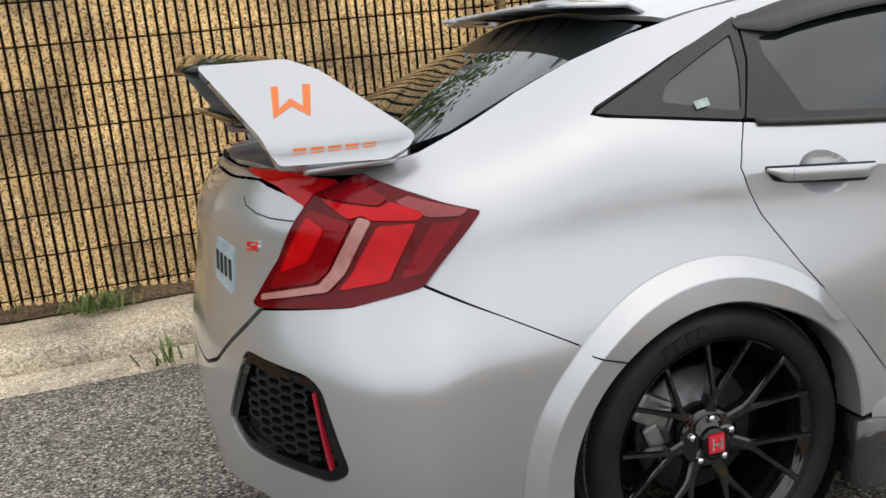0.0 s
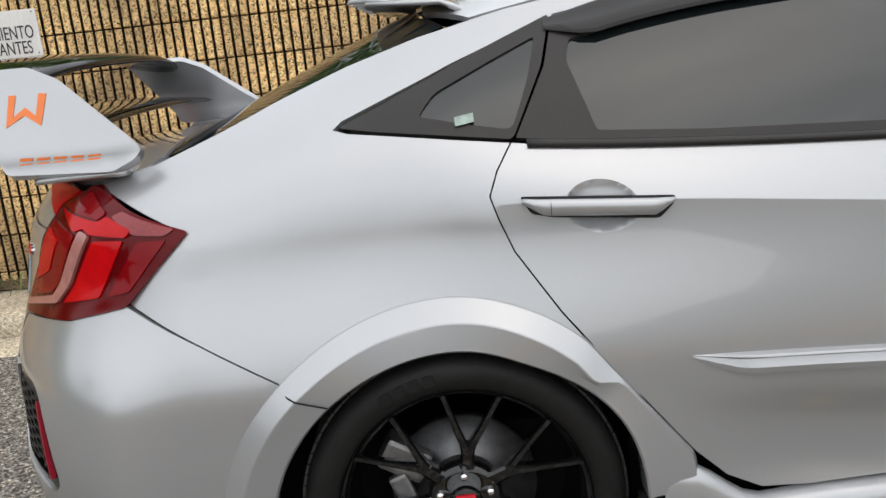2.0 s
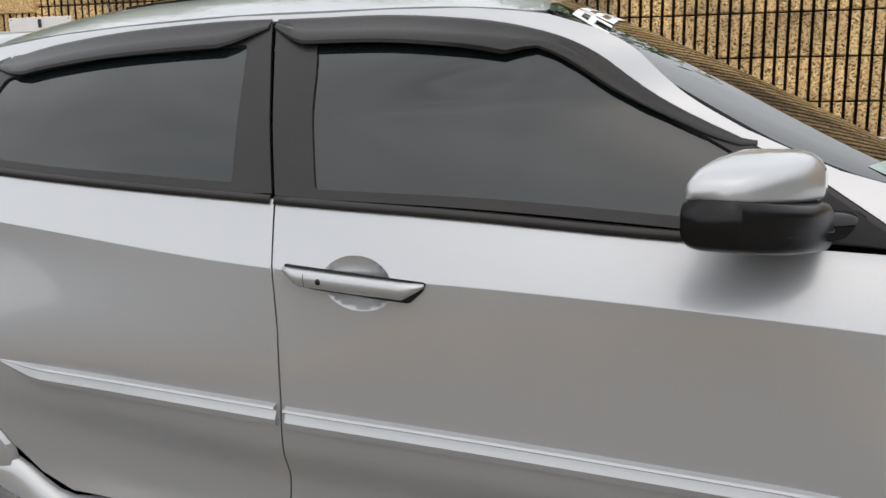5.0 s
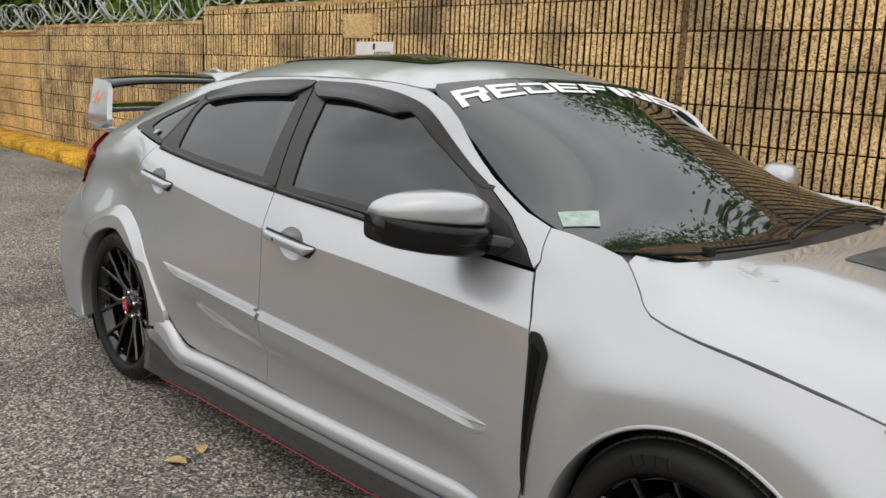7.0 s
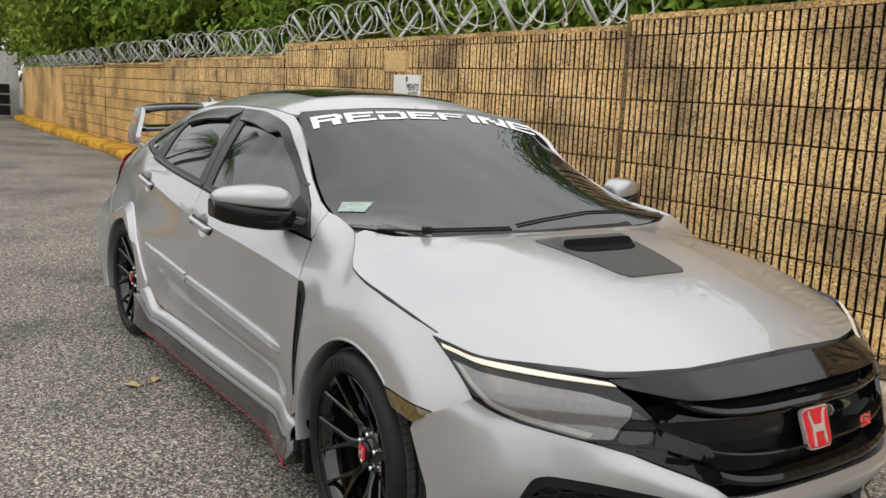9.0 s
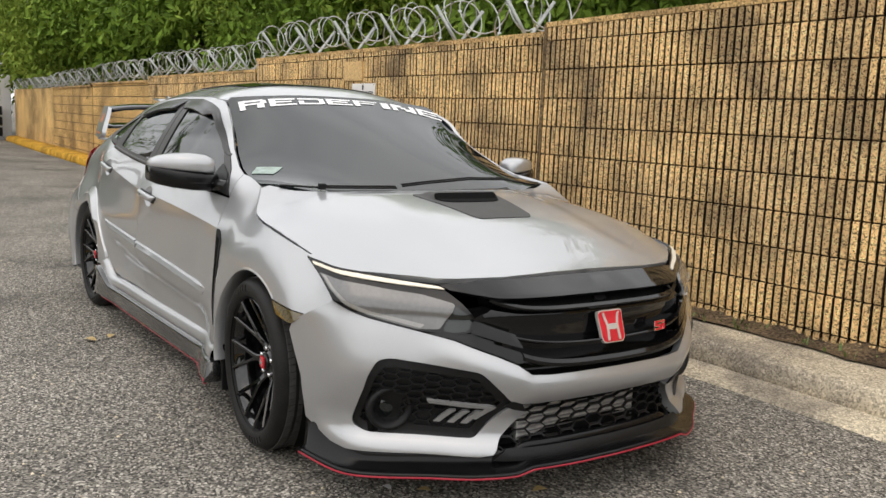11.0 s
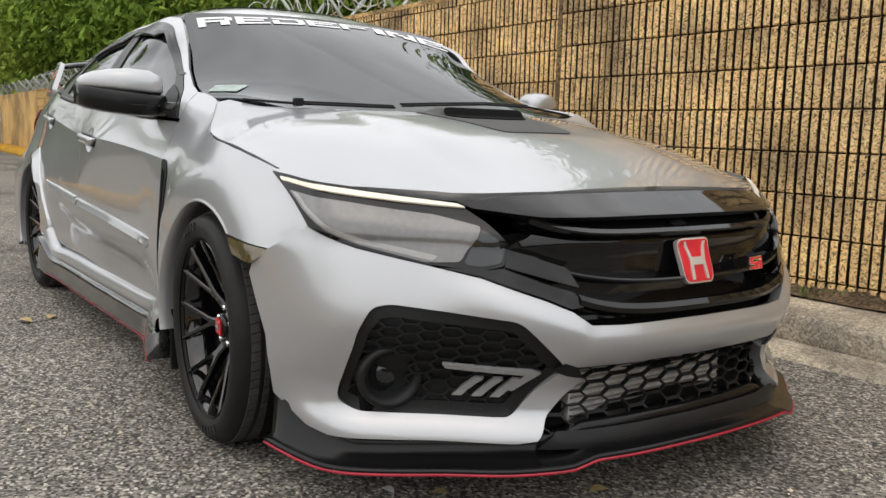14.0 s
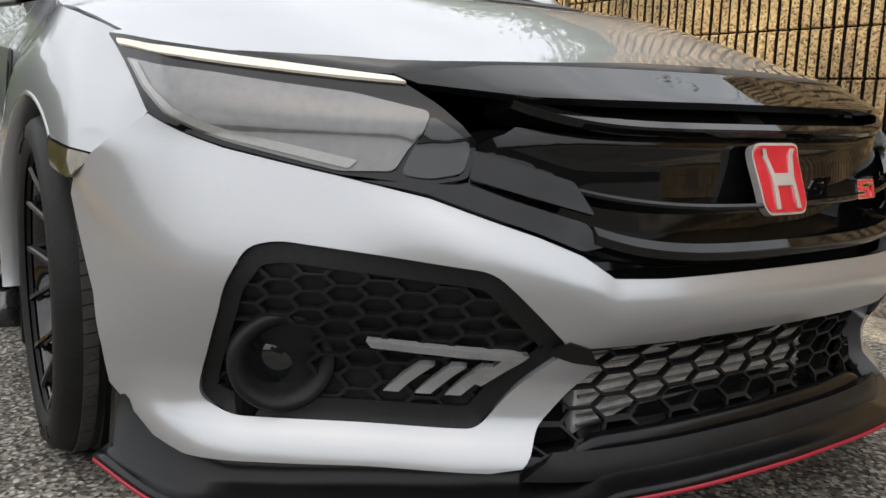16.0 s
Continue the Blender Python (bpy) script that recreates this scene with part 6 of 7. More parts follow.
# emblem: chrome frame, red field, chrome upright shape
panel("nose_emblem", rounded([(-0.050, 0.638), (0.050, 0.638), (0.046, 0.546), (0.037, 0.532), (-0.037, 0.532), (-0.046, 0.546)], 0.016), nose, BADGE, car, "red emblem in a chrome frame", out=(1, 0, 0), mirror=False, lift=0.004, h=0.015, thick=0.012)
panel("emblem_field", rounded([(-0.0465, 0.6345), (0.0465, 0.6345), (0.043, 0.548), (0.035, 0.5355), (-0.035, 0.5355), (-0.043, 0.548)], 0.014), nose, RED, car, "red emblem field", out=(1, 0, 0), mirror=False, lift=0.006, h=0.015, thick=0.003)
for pts in ([(-0.034, 0.631), (-0.027, 0.631), (-0.0155, 0.590), (-0.017, 0.540), (-0.026, 0.540), (-0.023, 0.585)], [(0.034, 0.631), (0.027, 0.631), (0.0155, 0.590), (0.017, 0.540), (0.026, 0.540), (0.023, 0.585)], [(-0.017, 0.592), (0.017, 0.592), (0.017, 0.574), (-0.017, 0.574)]):
    panel("emblem_bar", pts, nose, BADGE, car, "chrome bar of the emblem", out=(1, 0, 0), mirror=False, lift=0.0085, h=0.015, thick=0.004)


def slant_badge(surf, u0, z0, w, h, way, out):
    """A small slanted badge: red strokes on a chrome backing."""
    at = lambda p, q: (u0 + way * (p * w + 0.25 * q * h), z0 + q * h)
    for m, lf, gs, lab in ((CHROME, 0.004, 0.06, "chrome backing of the badge"), (RED, 0.006, 0.0, "red badge stroke")):
        for a, b, c, d in ((0, 0, 0.6, 0.18), (0.42, 0.18, 0.6, 0.5), (0, 0.41, 0.6, 0.59), (0, 0.59, 0.18, 0.85), (0, 0.82, 0.6, 1.0), (0.74, 0, 0.94, 0.68), (0.74, 0.8, 0.94, 1.0)):
            a, b, c, d = a - gs, b - gs, c + gs, d + gs
            panel("badge_stroke", [at(a, b), at(c, b), at(c, d), at(a, d)], surf, m, car, lab, out=out, mirror=False, lift=lf, h=0.02, thick=0.004)


slant_badge(tail, 0.560, 0.852, 0.044, 0.020, 1, (-1, 0, 0))
slant_badge(nose, -0.185, 0.548, 0.052, 0.028, -1, (1, 0, 0))
# fog pockets
panel("fog_pocket", fog_hole, nose, SATIN, car, "satin black fog lamp pocket", out=FACE, lift=-0.026, h=0.03)
fog_in = [tuple(p) for p in inset(fog_hole, 0.028)]
ring_frame("fog_frame", [tuple(p) for p in inset(fog_hole, 0.001)], fog_in, nose, SATIN, "satin black pocket frame", FACE, -0.010, 0.026)
honeycomb("fog_mesh", fog_in, nose, 0.062, 0.028, 0.0040, -0.014, 0.011, SATIN, "black honeycomb mesh", slope=0.06, skip=(0.727, 0.316, 0.045))


def fog_lamp(s):
    c = nose([0.727], [0.316])[0]
    n = nose([0.727 + 1e-3], [0.316])[0] - c
    n = np.array([-n[1], n[0], 0]) / np.hypot(n[0], n[1])
    if n[0] < 0:
        n = -n
    yaw = math.degrees(math.atan2(n[1], n[0])) * s
    m = pose(c[0] - n[0] * 0.012, (c[1] - n[1] * 0.012) * s, c[2], 0, 0, yaw + 90 + 18 * s) @ Matrix.Diagonal((0.95, 0.92, 0.92, 1))
    V, F = lathe([(0.080, 0.02), (0.080, -0.012), (0.074, -0.022), (0.064, -0.020), (0.050, 0.006), (0.044, 0.03), (0.0, 0.04)], 40)
    ob = link("fog_lamp", V, F, SATIN, car, "round fog lamp in a black bezel")
    ob.matrix_basis = m
    lens = link("lens", *lathe([(0.0, 0.012), (0.02, 0.014), (0.034, 0.020), (0.044, 0.030)], 32), GLASS, ob, "clear lens")
    lens.matrix_basis = pose(0, 0, 0)


fog_lamp(1)
fog_lamp(-1)
panel("led_bar", [(0.614, 0.353), (0.42, 0.344), (0.392, 0.340), (0.400, 0.330), (0.440, 0.292), (0.450, 0.295), (0.425, 0.333), (0.605, 0.343)], nose, LEDBAR, car, "pale arrow-shaped lamp bar", out=FACE, lift=-0.004, h=0.02, thick=0.012)
for a in (0.0, -0.044, -0.086):
    panel("led_slash", [(0.575 + a, 0.278), (0.533 + a, 0.321), (0.512 + a, 0.321), (0.553 + a, 0.278)], nose, LEDBAR, car, "pale slanted lamp bar", out=FACE, lift=-0.004, h=0.02, thick=0.012)
# centre intake: intercooler behind honeycomb
part("intercooler", box((3.50, -0.285, 0.19), (3.525, 0.19, 0.35), 0.004), ALU, car, "grey finned intercooler")
for i in range(10):
    part("cooler_fin", box((3.523, -0.28, 0.203 + i * 0.0145), (3.531, 0.185, 0.207 + i * 0.0145)), STEEL, car, "intercooler fin")
honeycomb("intake_mesh", [(-0.37, 0.345), (0.33, 0.345), (0.39, 0.20), (-0.43, 0.20)], nose, 0.074, 0.027, 0.0034, -0.022, 0.010, SATIN, "black honeycomb intake mesh", mirror=False)
panel("intake_floor", mir([(0.0, 0.212), (0.36, 0.212), (0.41, 0.17), (0.0, 0.165)])[:-1], nose, SATIN, car, "black lower intake frame", out=(1, 0, 0), mirror=False, lift=-0.006, h=0.03, thick=0.05)
panel("intake_top", mir([(0.0, 0.354), (0.32, 0.350), (0.32, 0.336), (0.0, 0.340)])[:-1], nose, SATIN, car, "black upper intake frame", out=(1, 0, 0), mirror=False, lift=-0.02, h=0.03, thick=0.03)

# front splitter
lip_z = curve([0, 0.29, 0.345, 0.60, 0.90, 1.0, 1.15], [0.160, 0.158, 0.138, 0.119, 0.109, 0.114, 0.128])


def lip_ring(u, top):
    p = nose([u], [0.16])[0]
    q = nose([u + 1e-3 * (1 if u >= 0 else -1)], [0.16])[0] - p
    n = np.array([-q[1], q[0]])
    n /= np.hypot(*n) + 1e-9
    if n[0] < 0 or (abs(n[0]) < 0.05 and n[1] * p[1] < 0):
        n = -n
    z = float(lip_z(abs(u)))
    f = lambda o, h: (p[0] + n[0] * o, p[1] + n[1] * o, h)
    return f, z


rings, red = [], []
for u in np.linspace(-1.10, 1.10, 111):
    f, z = lip_ring(u, 0)
    up = float(np.clip((abs(u) - 0.84) / 0.22, 0, 1))
    rings.append([f(-0.07, z + 0.066 + 0.05 * up), f(-0.034 + 0.030 * up, z + 0.058 + 0.070 * up), f(-0.034 + 0.040 * up, z + 0.045 + 0.065 * up), f(-0.026 + 0.040 * up, z + 0.020), f(0.030, z + 0.012), f(0.040, z + 0.010), f(0.042, z + 0.003), f(-0.06, z - 0.002)])
    red.append([f(0.030, z + 0.0035), f(0.0442, z + 0.003), f(0.0448, z - 0.002), f(0.040, z - 0.0045), f(0.020, z - 0.003)])
V, F = loft(None, rings, None)
link("front_splitter", V, [f[::-1] for f in F], LIPBLACK, car, "black front splitter")
V, F = loft(None, red, None)
link("splitter_edge", V, [f[::-1] for f in F], RED_EDGE, car, "red edge of the splitter")
# underbody, so that no light shows through
part("underbody", box((-0.70, -0.70, 0.16), (3.30, 0.70, 0.42), 0.02), DARK, car, "dark underbody")
part("cabin_floor", box((0.36, -0.78, 0.24), (2.32, 0.78, 0.46), 0.02), DARK, car, "dark cabin floor")
V, F = loft(None, [[(x, -float(half_width(x, z)) + 0.10, z) for z in np.linspace(0.42, 0.86, 9)] for x in np.linspace(0.42, 2.28, 24)], None, closed=False)
both("inner_shell", V, F, DARK, car, "dark inner door shell")
for x0, x1, top in ((-0.62, -0.36, 0.85), (0.36, 0.6, 0.85), (2.15, 2.36, 0.78), (3.05, 3.2, 0.58)):
    V, F = loft(None, [[(x, -float(half_width(x, z)) + 0.10, z) for z in np.linspace(0.35, top, 8)] for x in np.linspace(x0, x1, 5)], None, closed=False)
    both("inner_shell", V, F, DARK, car, "dark inner body shell")
# ---------------------------------------------------------------- stance of the body: cabin height, tapering tail, broad nose
rise_k = curve([-1.05, -0.55, -0.17, 0.3, 1.1, 1.55, 2.2, 3.04, 3.3, 3.65], [0.975, 0.985, 1.01, 1.027, 1.042, 1.06, 1.048, 1.045, 1.01, 0.985])
tuck_k = curve([-1.05, -0.75, -0.5, -0.17, 0.17, 0.45, 1.0, 1.4, 2.2, 2.45, 3.0, 3.3], [0.86, 0.89, 0.915, 0.918, 0.95, 0.965, 0.982, 1.0, 1.005, 1.03, 1.05, 1.0])
shift_x = curve([-1.05, -0.55, -0.3, 0.0, 0.17, 0.45, 1.1, 1.43, 2.2, 2.45, 2.7, 3.04, 3.3, 3.65], [-0.008, -0.016, -0.006, -0.004, -0.015, -0.02, -0.019, -0.016, -0.01, 0.006, 0.004, 0.02, 0.035, 0.04])


def stance(P):
    """Where a point of the body drawn on the plan lies on the car as it stands."""
    P = np.asarray(P, float)
    x, y, z = P[:, 0], P[:, 1], P[:, 2]
    over = np.maximum(z - AXLE, 0)
    screen = smoothstep(1.0, 1.45, x) * (1 - smoothstep(1.62, 2.1, x)) * smoothstep(1.06, 1.2, z)
    front = smoothstep(3.0, 3.3, x)
    k = 1 + (tuck_k(x) - 1) * smoothstep(0.58, 0.86, z) * (1 - front) + 0.14 * front * (1 - np.minimum(np.abs(y) / 0.92, 1)**2) + 0.06 * screen
    return np.stack([x + shift_x(x) + 0.085 * screen, y * k, z + over * (rise_k(x) - 1)], 1)


for ob in car.children_recursive:
    top = ob
    while top.parent != car:
        top = top.parent
    if top.name.split(".")[0] == "wheel":
        continue
    if top.name.split(".")[0] == "fog_lamp":
        if ob == top:
            ob.matrix_basis = Matrix.Translation(Vector(stance([ob.matrix_basis.translation])[0]) - ob.matrix_basis.translation) @ ob.matrix_basis
        continue
    if ob.data.get("set"):
        continue
    P = np.zeros(len(ob.data.vertices) * 3)
    ob.data.vertices.foreach_get("co", P)
    P = P.reshape(-1, 3)
    ob.data.vertices.foreach_set("co", stance(P).ravel())
    ob.data.update()
    ob.data["set"] = 1
    if ob.data.name in NORMALS:
        N = NORMALS[ob.data.name]
        Q = P[:len(N)]
        t1 = np.cross(N, [0.577, 0.577, 0.578])
        t1 /= np.linalg.norm(t1, axis=1, keepdims=True) + 1e-9
        t2 = np.cross(N, t1)
        M = np.cross(stance(Q + 0.01 * t1) - stance(Q - 0.01 * t1), stance(Q + 0.01 * t2) - stance(Q - 0.01 * t2))
        M /= np.linalg.norm(M, axis=1, keepdims=True) + 1e-9
        ob.data.normals_split_custom_set_from_vertices([tuple(n) for n in M] + [(0, 0, 0)] * (len(P) - len(N)))
# the windscreen is one sweep of glass: a low-order surface through its own points, with what sticks to it carried along
glass = next(ob for ob in car.children if ob.name == "windscreen")
P = np.array([v.co for v in glass.data.vertices])
n_top = len(NORMALS[glass.data.name])
terms = [(0, 0), (1, 0), (2, 0), (0, 2), (0, 4), (1, 2), (2, 2), (1, 4)]
basis = lambda x, y: np.stack([(x - 2.0)**i * y**j for i, j in terms], 1)
weight = (1 + 2 * smoothstep(0.40, 0.60, np.abs(P[:n_top, 1])) + 2 * smoothstep(1.75, 1.62, P[:n_top, 0])) * (1.05 - smoothstep(2.25, 2.45, P[:n_top, 0]) * smoothstep(0.62, 0.5, np.abs(P[:n_top, 1])))
fit_k = np.linalg.lstsq(basis(P[:n_top, 0], P[:n_top, 1]) * weight[:, None], P[:n_top, 2] * weight, rcond=None)[0]
sweep = lambda x, y: basis(np.asarray(x, float), np.asarray(y, float)) @ fit_k
drift = sweep(P[:n_top, 0], P[:n_top, 1]) - P[:n_top, 2]
for ob in car.children:
    if ob.name.split(".")[0] in ("windscreen", "banner_letter", "screen_sticker"):
        Q = np.array([v.co for v in ob.data.vertices])
        if ob == glass:
            near = np.array([np.argmin((P[:n_top, 0] - q[0])**2 + (P[:n_top, 1] - q[1])**2) for q in Q])
            Q[:, 2] += drift[near]
        else:
            foot = sweep(Q[:, 0], Q[:, 1])
            Q[:, 2] = foot + np.where(Q[:, 2] > np.median(Q[:, 2] - foot) + foot, 0.0032, 0.0012)
        ob.data.vertices.foreach_set("co", Q.ravel())
        ob.data.update()
e = 1e-3
up = np.stack([(sweep(P[:n_top, 0] - e, P[:n_top, 1]) - sweep(P[:n_top, 0] + e, P[:n_top, 1])) / (2 * e), (sweep(P[:n_top, 0], P[:n_top, 1] - e) - sweep(P[:n_top, 0], P[:n_top, 1] + e)) / (2 * e), np.ones(n_top)], 1)
up /= np.linalg.norm(up, axis=1, keepdims=True)
glass.data.normals_split_custom_set_from_vertices([tuple(q) for q in up] + [(0, 0, 0)] * (len(P) - n_top))
# ---------------------------------------------------------------- wall: blocks, coping, pilaster
BLOCKS = []
for k in range(5):
    V, F = fluted_block(BLOCK, COURSE - 0.006, 8, seed=k)
    me = bpy.data.meshes.new("block")
    me.from_pydata(V, [], F)
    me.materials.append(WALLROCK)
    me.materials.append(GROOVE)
    # rib sides and gap floors take the near-black, which paints in the groove shade
    groove_shade = [1 if j % 47 % 6 in (0, 4, 5) else 0 for j in range(len(F))]
    me.polygons.foreach_set("material_index", groove_shade)
    BLOCKS.append((me, V, F))
rnd = random.Random(4)
for i, (core, a, b, d, L, ang) in enumerate(WALLS):
    (x0, y0), (x1, y1), h0, h1, base, kind = STRETCHES[i]
    if kind == "smooth":
        continue
    jv, jf = [], []
    fill = 1.0 if kind == "flute" else 0.955
    n = max(1, round(L / BLOCK))
    wide = L / n
    rows = int(max(h0, h1) / COURSE) + 1
    for r in range(rows):
        z = r * COURSE + 0.02
        for c in range(n):
            s = c * wide
            room = h0 + (h1 - h0) * (s + BLOCK / 2) / L - 0.028 - z
            if room < 0.03:
                continue
            cut_down = min(1.0, room / COURSE) if room < COURSE - 0.058 else 1.0
            p = a + d * s
            near = i < 2 and (-3.6 < p.x < 4.6) and z > 0.05 and kind == "flute"
            m = Matrix.Translation((p.x, p.y, z)) @ Matrix.Rotation(ang, 4, "Z") @ Matrix.Rotation(math.pi, 4, "Z") @ Matrix.Diagonal((wide / BLOCK * fill, 1, cut_down * fill, 1)) @ Matrix.Translation((-BLOCK, 0, 0))
            me, V, F = BLOCKS[rnd.randrange(5)]
            jit = Matrix.Translation((0, rnd.uniform(-0.002, 0.002), 0))
            if near:
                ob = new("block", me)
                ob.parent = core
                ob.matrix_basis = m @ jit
            else:
                k = len(jv)
                dep = 1.0 if kind == "flute" else 0.25
                jv += [tuple(m @ jit @ Vector((x, y * dep, zz))) for x, y, zz in V]
                jf += [tuple(q + k for q in f) for f in F]
    if jv:
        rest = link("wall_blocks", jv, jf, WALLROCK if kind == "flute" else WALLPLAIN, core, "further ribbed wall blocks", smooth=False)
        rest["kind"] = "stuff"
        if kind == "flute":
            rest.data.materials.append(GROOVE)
            rest.data.polygons.foreach_set("material_index", groove_shade * (len(jf) // len(groove_shade)))
    # rough top course of the wall
    V, F = loft(None, [[(p.x + o * d.y, p.y - o * d.x, z) for o, z in ((-0.036, h - 0.03), (-0.036, h + 0.006), (0.205, h + 0.008), (0.205, h - 0.03))] for p, h in ((a + d * (L * t), h0 + (h1 - h0) * t) for t in np.linspace(0, 1, 12))], None)
    tagged(link("wall_top_%d" % (i + 1), V, F, COPING, smooth=False), "dark weathered top edge of the wall", "coping", kind="structure")

# plain dark brown corner block where the wall steps back
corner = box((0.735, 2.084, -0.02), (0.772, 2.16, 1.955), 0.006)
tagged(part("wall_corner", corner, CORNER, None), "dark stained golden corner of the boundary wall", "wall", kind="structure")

# one smooth pale block above the sign
tagged(part("wall_patch", box((-2.60, 2.206, 1.600), (-2.21, 2.250, 1.795), 0.004), WALLPALE, None), "smooth pale ochre block let into the ribbed wall", "wall block", kind="structure")
# painted sign on the wall
sign = thing("wall_sign", "white enamel parking sign with black words, fixed to the wall", "sign", at=(-2.18, 2.222, 1.36))
part("sign_plate", box((-0.24, -0.012, -0.022), (0.24, 0.0, 0.212), 0.004), SIGN_WHITE, sign)


def words(text, size, x, y, z, material, parent, label):
    c = bpy.data.curves.new("lettering", "FONT")
    c.body, c.size, c.extrude, c.align_x = text, size, 0.0008, "RIGHT"
    c.materials.append(material)
    ob = new("lettering", c)
    me = bpy.data.meshes.new_from_object(ob)
    bpy.data.objects.remove(ob)
    o2 = new("lettering", me)
    o2.parent = parent
    o2.matrix_basis = pose(x, y, z, 90, 0, 0) @ Matrix.Diagonal((0.72, 1.15, 1, 1))
    o2["label"] = label
    return o2


words("MIENTO", 0.080, 0.215, -0.014, 0.070, INK, sign, "black sign words")
words("ANTES", 0.080, 0.195, -0.014, -0.006, INK, sign, "black sign words")
part("sign_symbol", box((-0.012, -0.0145, 0.148), (0.012, -0.012, 0.198), 0.004), INK, sign, "small black symbol")
for sx in (-0.22, 0.22):
    for sz in (-0.008, 0.198):
        part("screw", box((sx - 0.004, -0.015, sz - 0.004), (sx + 0.004, -0.011, sz + 0.004), 0.001), STEEL, sign)

# ---------------------------------------------------------------- razor wire on Y brackets
def bracket(p, yaw):
    ob = thing("wire_bracket", "galvanised steel V-shaped bracket holding razor wire on the wall top", "bracket", at=p, group="brackets on the wall top")
    for s in (-1, 1):
        o = tube("arm", [(0, 0, -0.05), (s * 0.02, 0, 0.0), (s * 0.25, 0, 0.29)], 0.019, WIRE, ob, n=4)
    ob.rotation_euler = (0, 0, yaw)
    return ob


def coil(a, b, h0, h1, r, turns, seed):
    """A bundle of razor wire: loops that lean and overlap, with small barbs."""
    rn = random.Random(seed)
    V, F = [], []
    for strand in range(2):
        pts, ph = [], rn.random() * 6.28
        n = turns * 18
        for i in range(n + 1):
            t = i / n
            an = 2 * math.pi * turns * t * (1 if strand else -1) + ph
            rr = r * (0.86 + 0.16 * math.sin(i * 0.37 + strand))
            c = Vector(a).lerp(Vector(b), t)
            z = h0 + (h1 - h0) * t + r * 1.0
            sway = 0.11 * math.sin(an * 0.5 + 1.3 * strand)
            pts.append((c.x + sway, c.y + 0.1 + rr * 0.75 * math.cos(an), z + rr * math.sin(an)))
        v, f = tube(None, pts, 0.0065, None, n=4)
        k = len(V)
        V += [tuple(q) for q in v]
        F += [tuple(q + k for q in g) for g in f]
        for i in range(0, n, 3):
            p = Vector(pts[i])
            d = (Vector(pts[min(n, i + 1)]) - p).normalized()
            s = d.cross(Vector((0, 0, 1))).normalized()
            k = len(V)
            V += [tuple(p + d * 0.02), tuple(p - d * 0.02), tuple(p + s * 0.02), tuple(p - s * 0.02)]
            F += [(k, k + 2, k + 1), (k, k + 1, k + 3)]
    ob = link("razor_wire", V, F, WIRE, smooth=False)
    tagged(ob, "galvanised razor wire coils along the top of the wall", "razor wire", kind="stuff")


for i in range(1, 6):
    (x0, y0), (x1, y1), h0, h1, *_ = STRETCHES[i]
    if i == 1:
        x0 = 0.70
    n = max(1, round((x0 - x1) / 1.0))
    for j in range(n):
        t = (j + 0.5) / n
        bracket((x0 + (x1 - x0) * t, y0 + (y1 - y0) * t + 0.1, h0 + (h1 - h0) * t), math.pi / 2)
    coil((x0, y0, 0), (x1, y1, 0), h0 + 0.03, h1 + 0.03, 0.19 if i < 5 else 0.15, int((x0 - x1) * 2.4), i)

# ---------------------------------------------------------------- trees
def leaf_mass(name, centre, size, count, material, leaf=0.13, seed=0, flat=0.75, clumps=64):
    """Clumps of separate pointed leaves round drooping twig ends."""
    rn = np.random.RandomState(seed)
    V, F = np.zeros((count * 4, 3)), []
    cl = rn.normal(size=(clumps, 3))
    cl /= np.linalg.norm(cl, axis=1, keepdims=True)
    cl *= (rn.rand(clumps, 1)**0.4)
    which = rn.randint(0, clumps, count)
    p = cl[which] + rn.normal(scale=0.13, size=(count, 3))
    c = np.array(centre) + p * np.array(size)
    d = rn.normal(size=(count, 3)) + np.array([0, -0.3, -0.8])
    d /= np.linalg.norm(d, axis=1, keepdims=True)
    s = np.cross(d, rn.normal(size=(count, 3)))
    s /= np.linalg.norm(s, axis=1, keepdims=True) + 1e-9
    ln = leaf * (0.6 + 0.8 * rn.rand(count, 1))
    V[0::4], V[1::4], V[2::4], V[3::4] = c, c + d * ln * 0.45 + s * ln * 0.19, c + d * ln, c + d * ln * 0.45 - s * ln * 0.19
    me = bpy.data.meshes.new(name)
    F = np.arange(count * 4).reshape(-1, 4)
    me.from_pydata(V.tolist(), [], F.tolist())
    me.materials.append(material)
    return me


def tree(x, y, h, spread, seed, material, label, count=9000, leaf=0.14):
    rn = random.Random(seed)
    ob = thing("tree", label, "tree", at=(x, y, 0))
    V, F = [], []
    trunk = [(0, 0, -0.1), (0.05, 0.02, h * 0.2), (-0.05, 0.05, h * 0.45), (0.1, 0, h * 0.75)]
    v, f = tube(None, trunk, 0.16, None, n=8, taper=0.4)
    V += [tuple(q) for q in v]; F += list(f)
    for i in range(9):
        t = rn.uniform(0.25, 0.7)
        a = rn.uniform(0, 6.28)
        r = spread * rn.uniform(0.4, 0.8)
        p0 = Vector((0.05, 0.02, h * t))
        v, f = tube(None, [p0, p0 + Vector((r * 0.5 * math.cos(a), r * 0.5 * math.sin(a), h * 0.14)), p0 + Vector((r * math.cos(a), r * math.sin(a), h * 0.2))], 0.055, None, n=5, taper=0.35)
        k = len(V)
        V += [tuple(q) for q in v]; F += [tuple(q + k for q in g) for g in f]
    link("trunk", V, F, BARK, ob)
    me = leaf_mass("crown", (0, 0, h * 0.58), (spread, spread, h * 0.46), count, material, leaf, seed)
    cr = new("crown", me)
    cr.parent = ob
    return ob


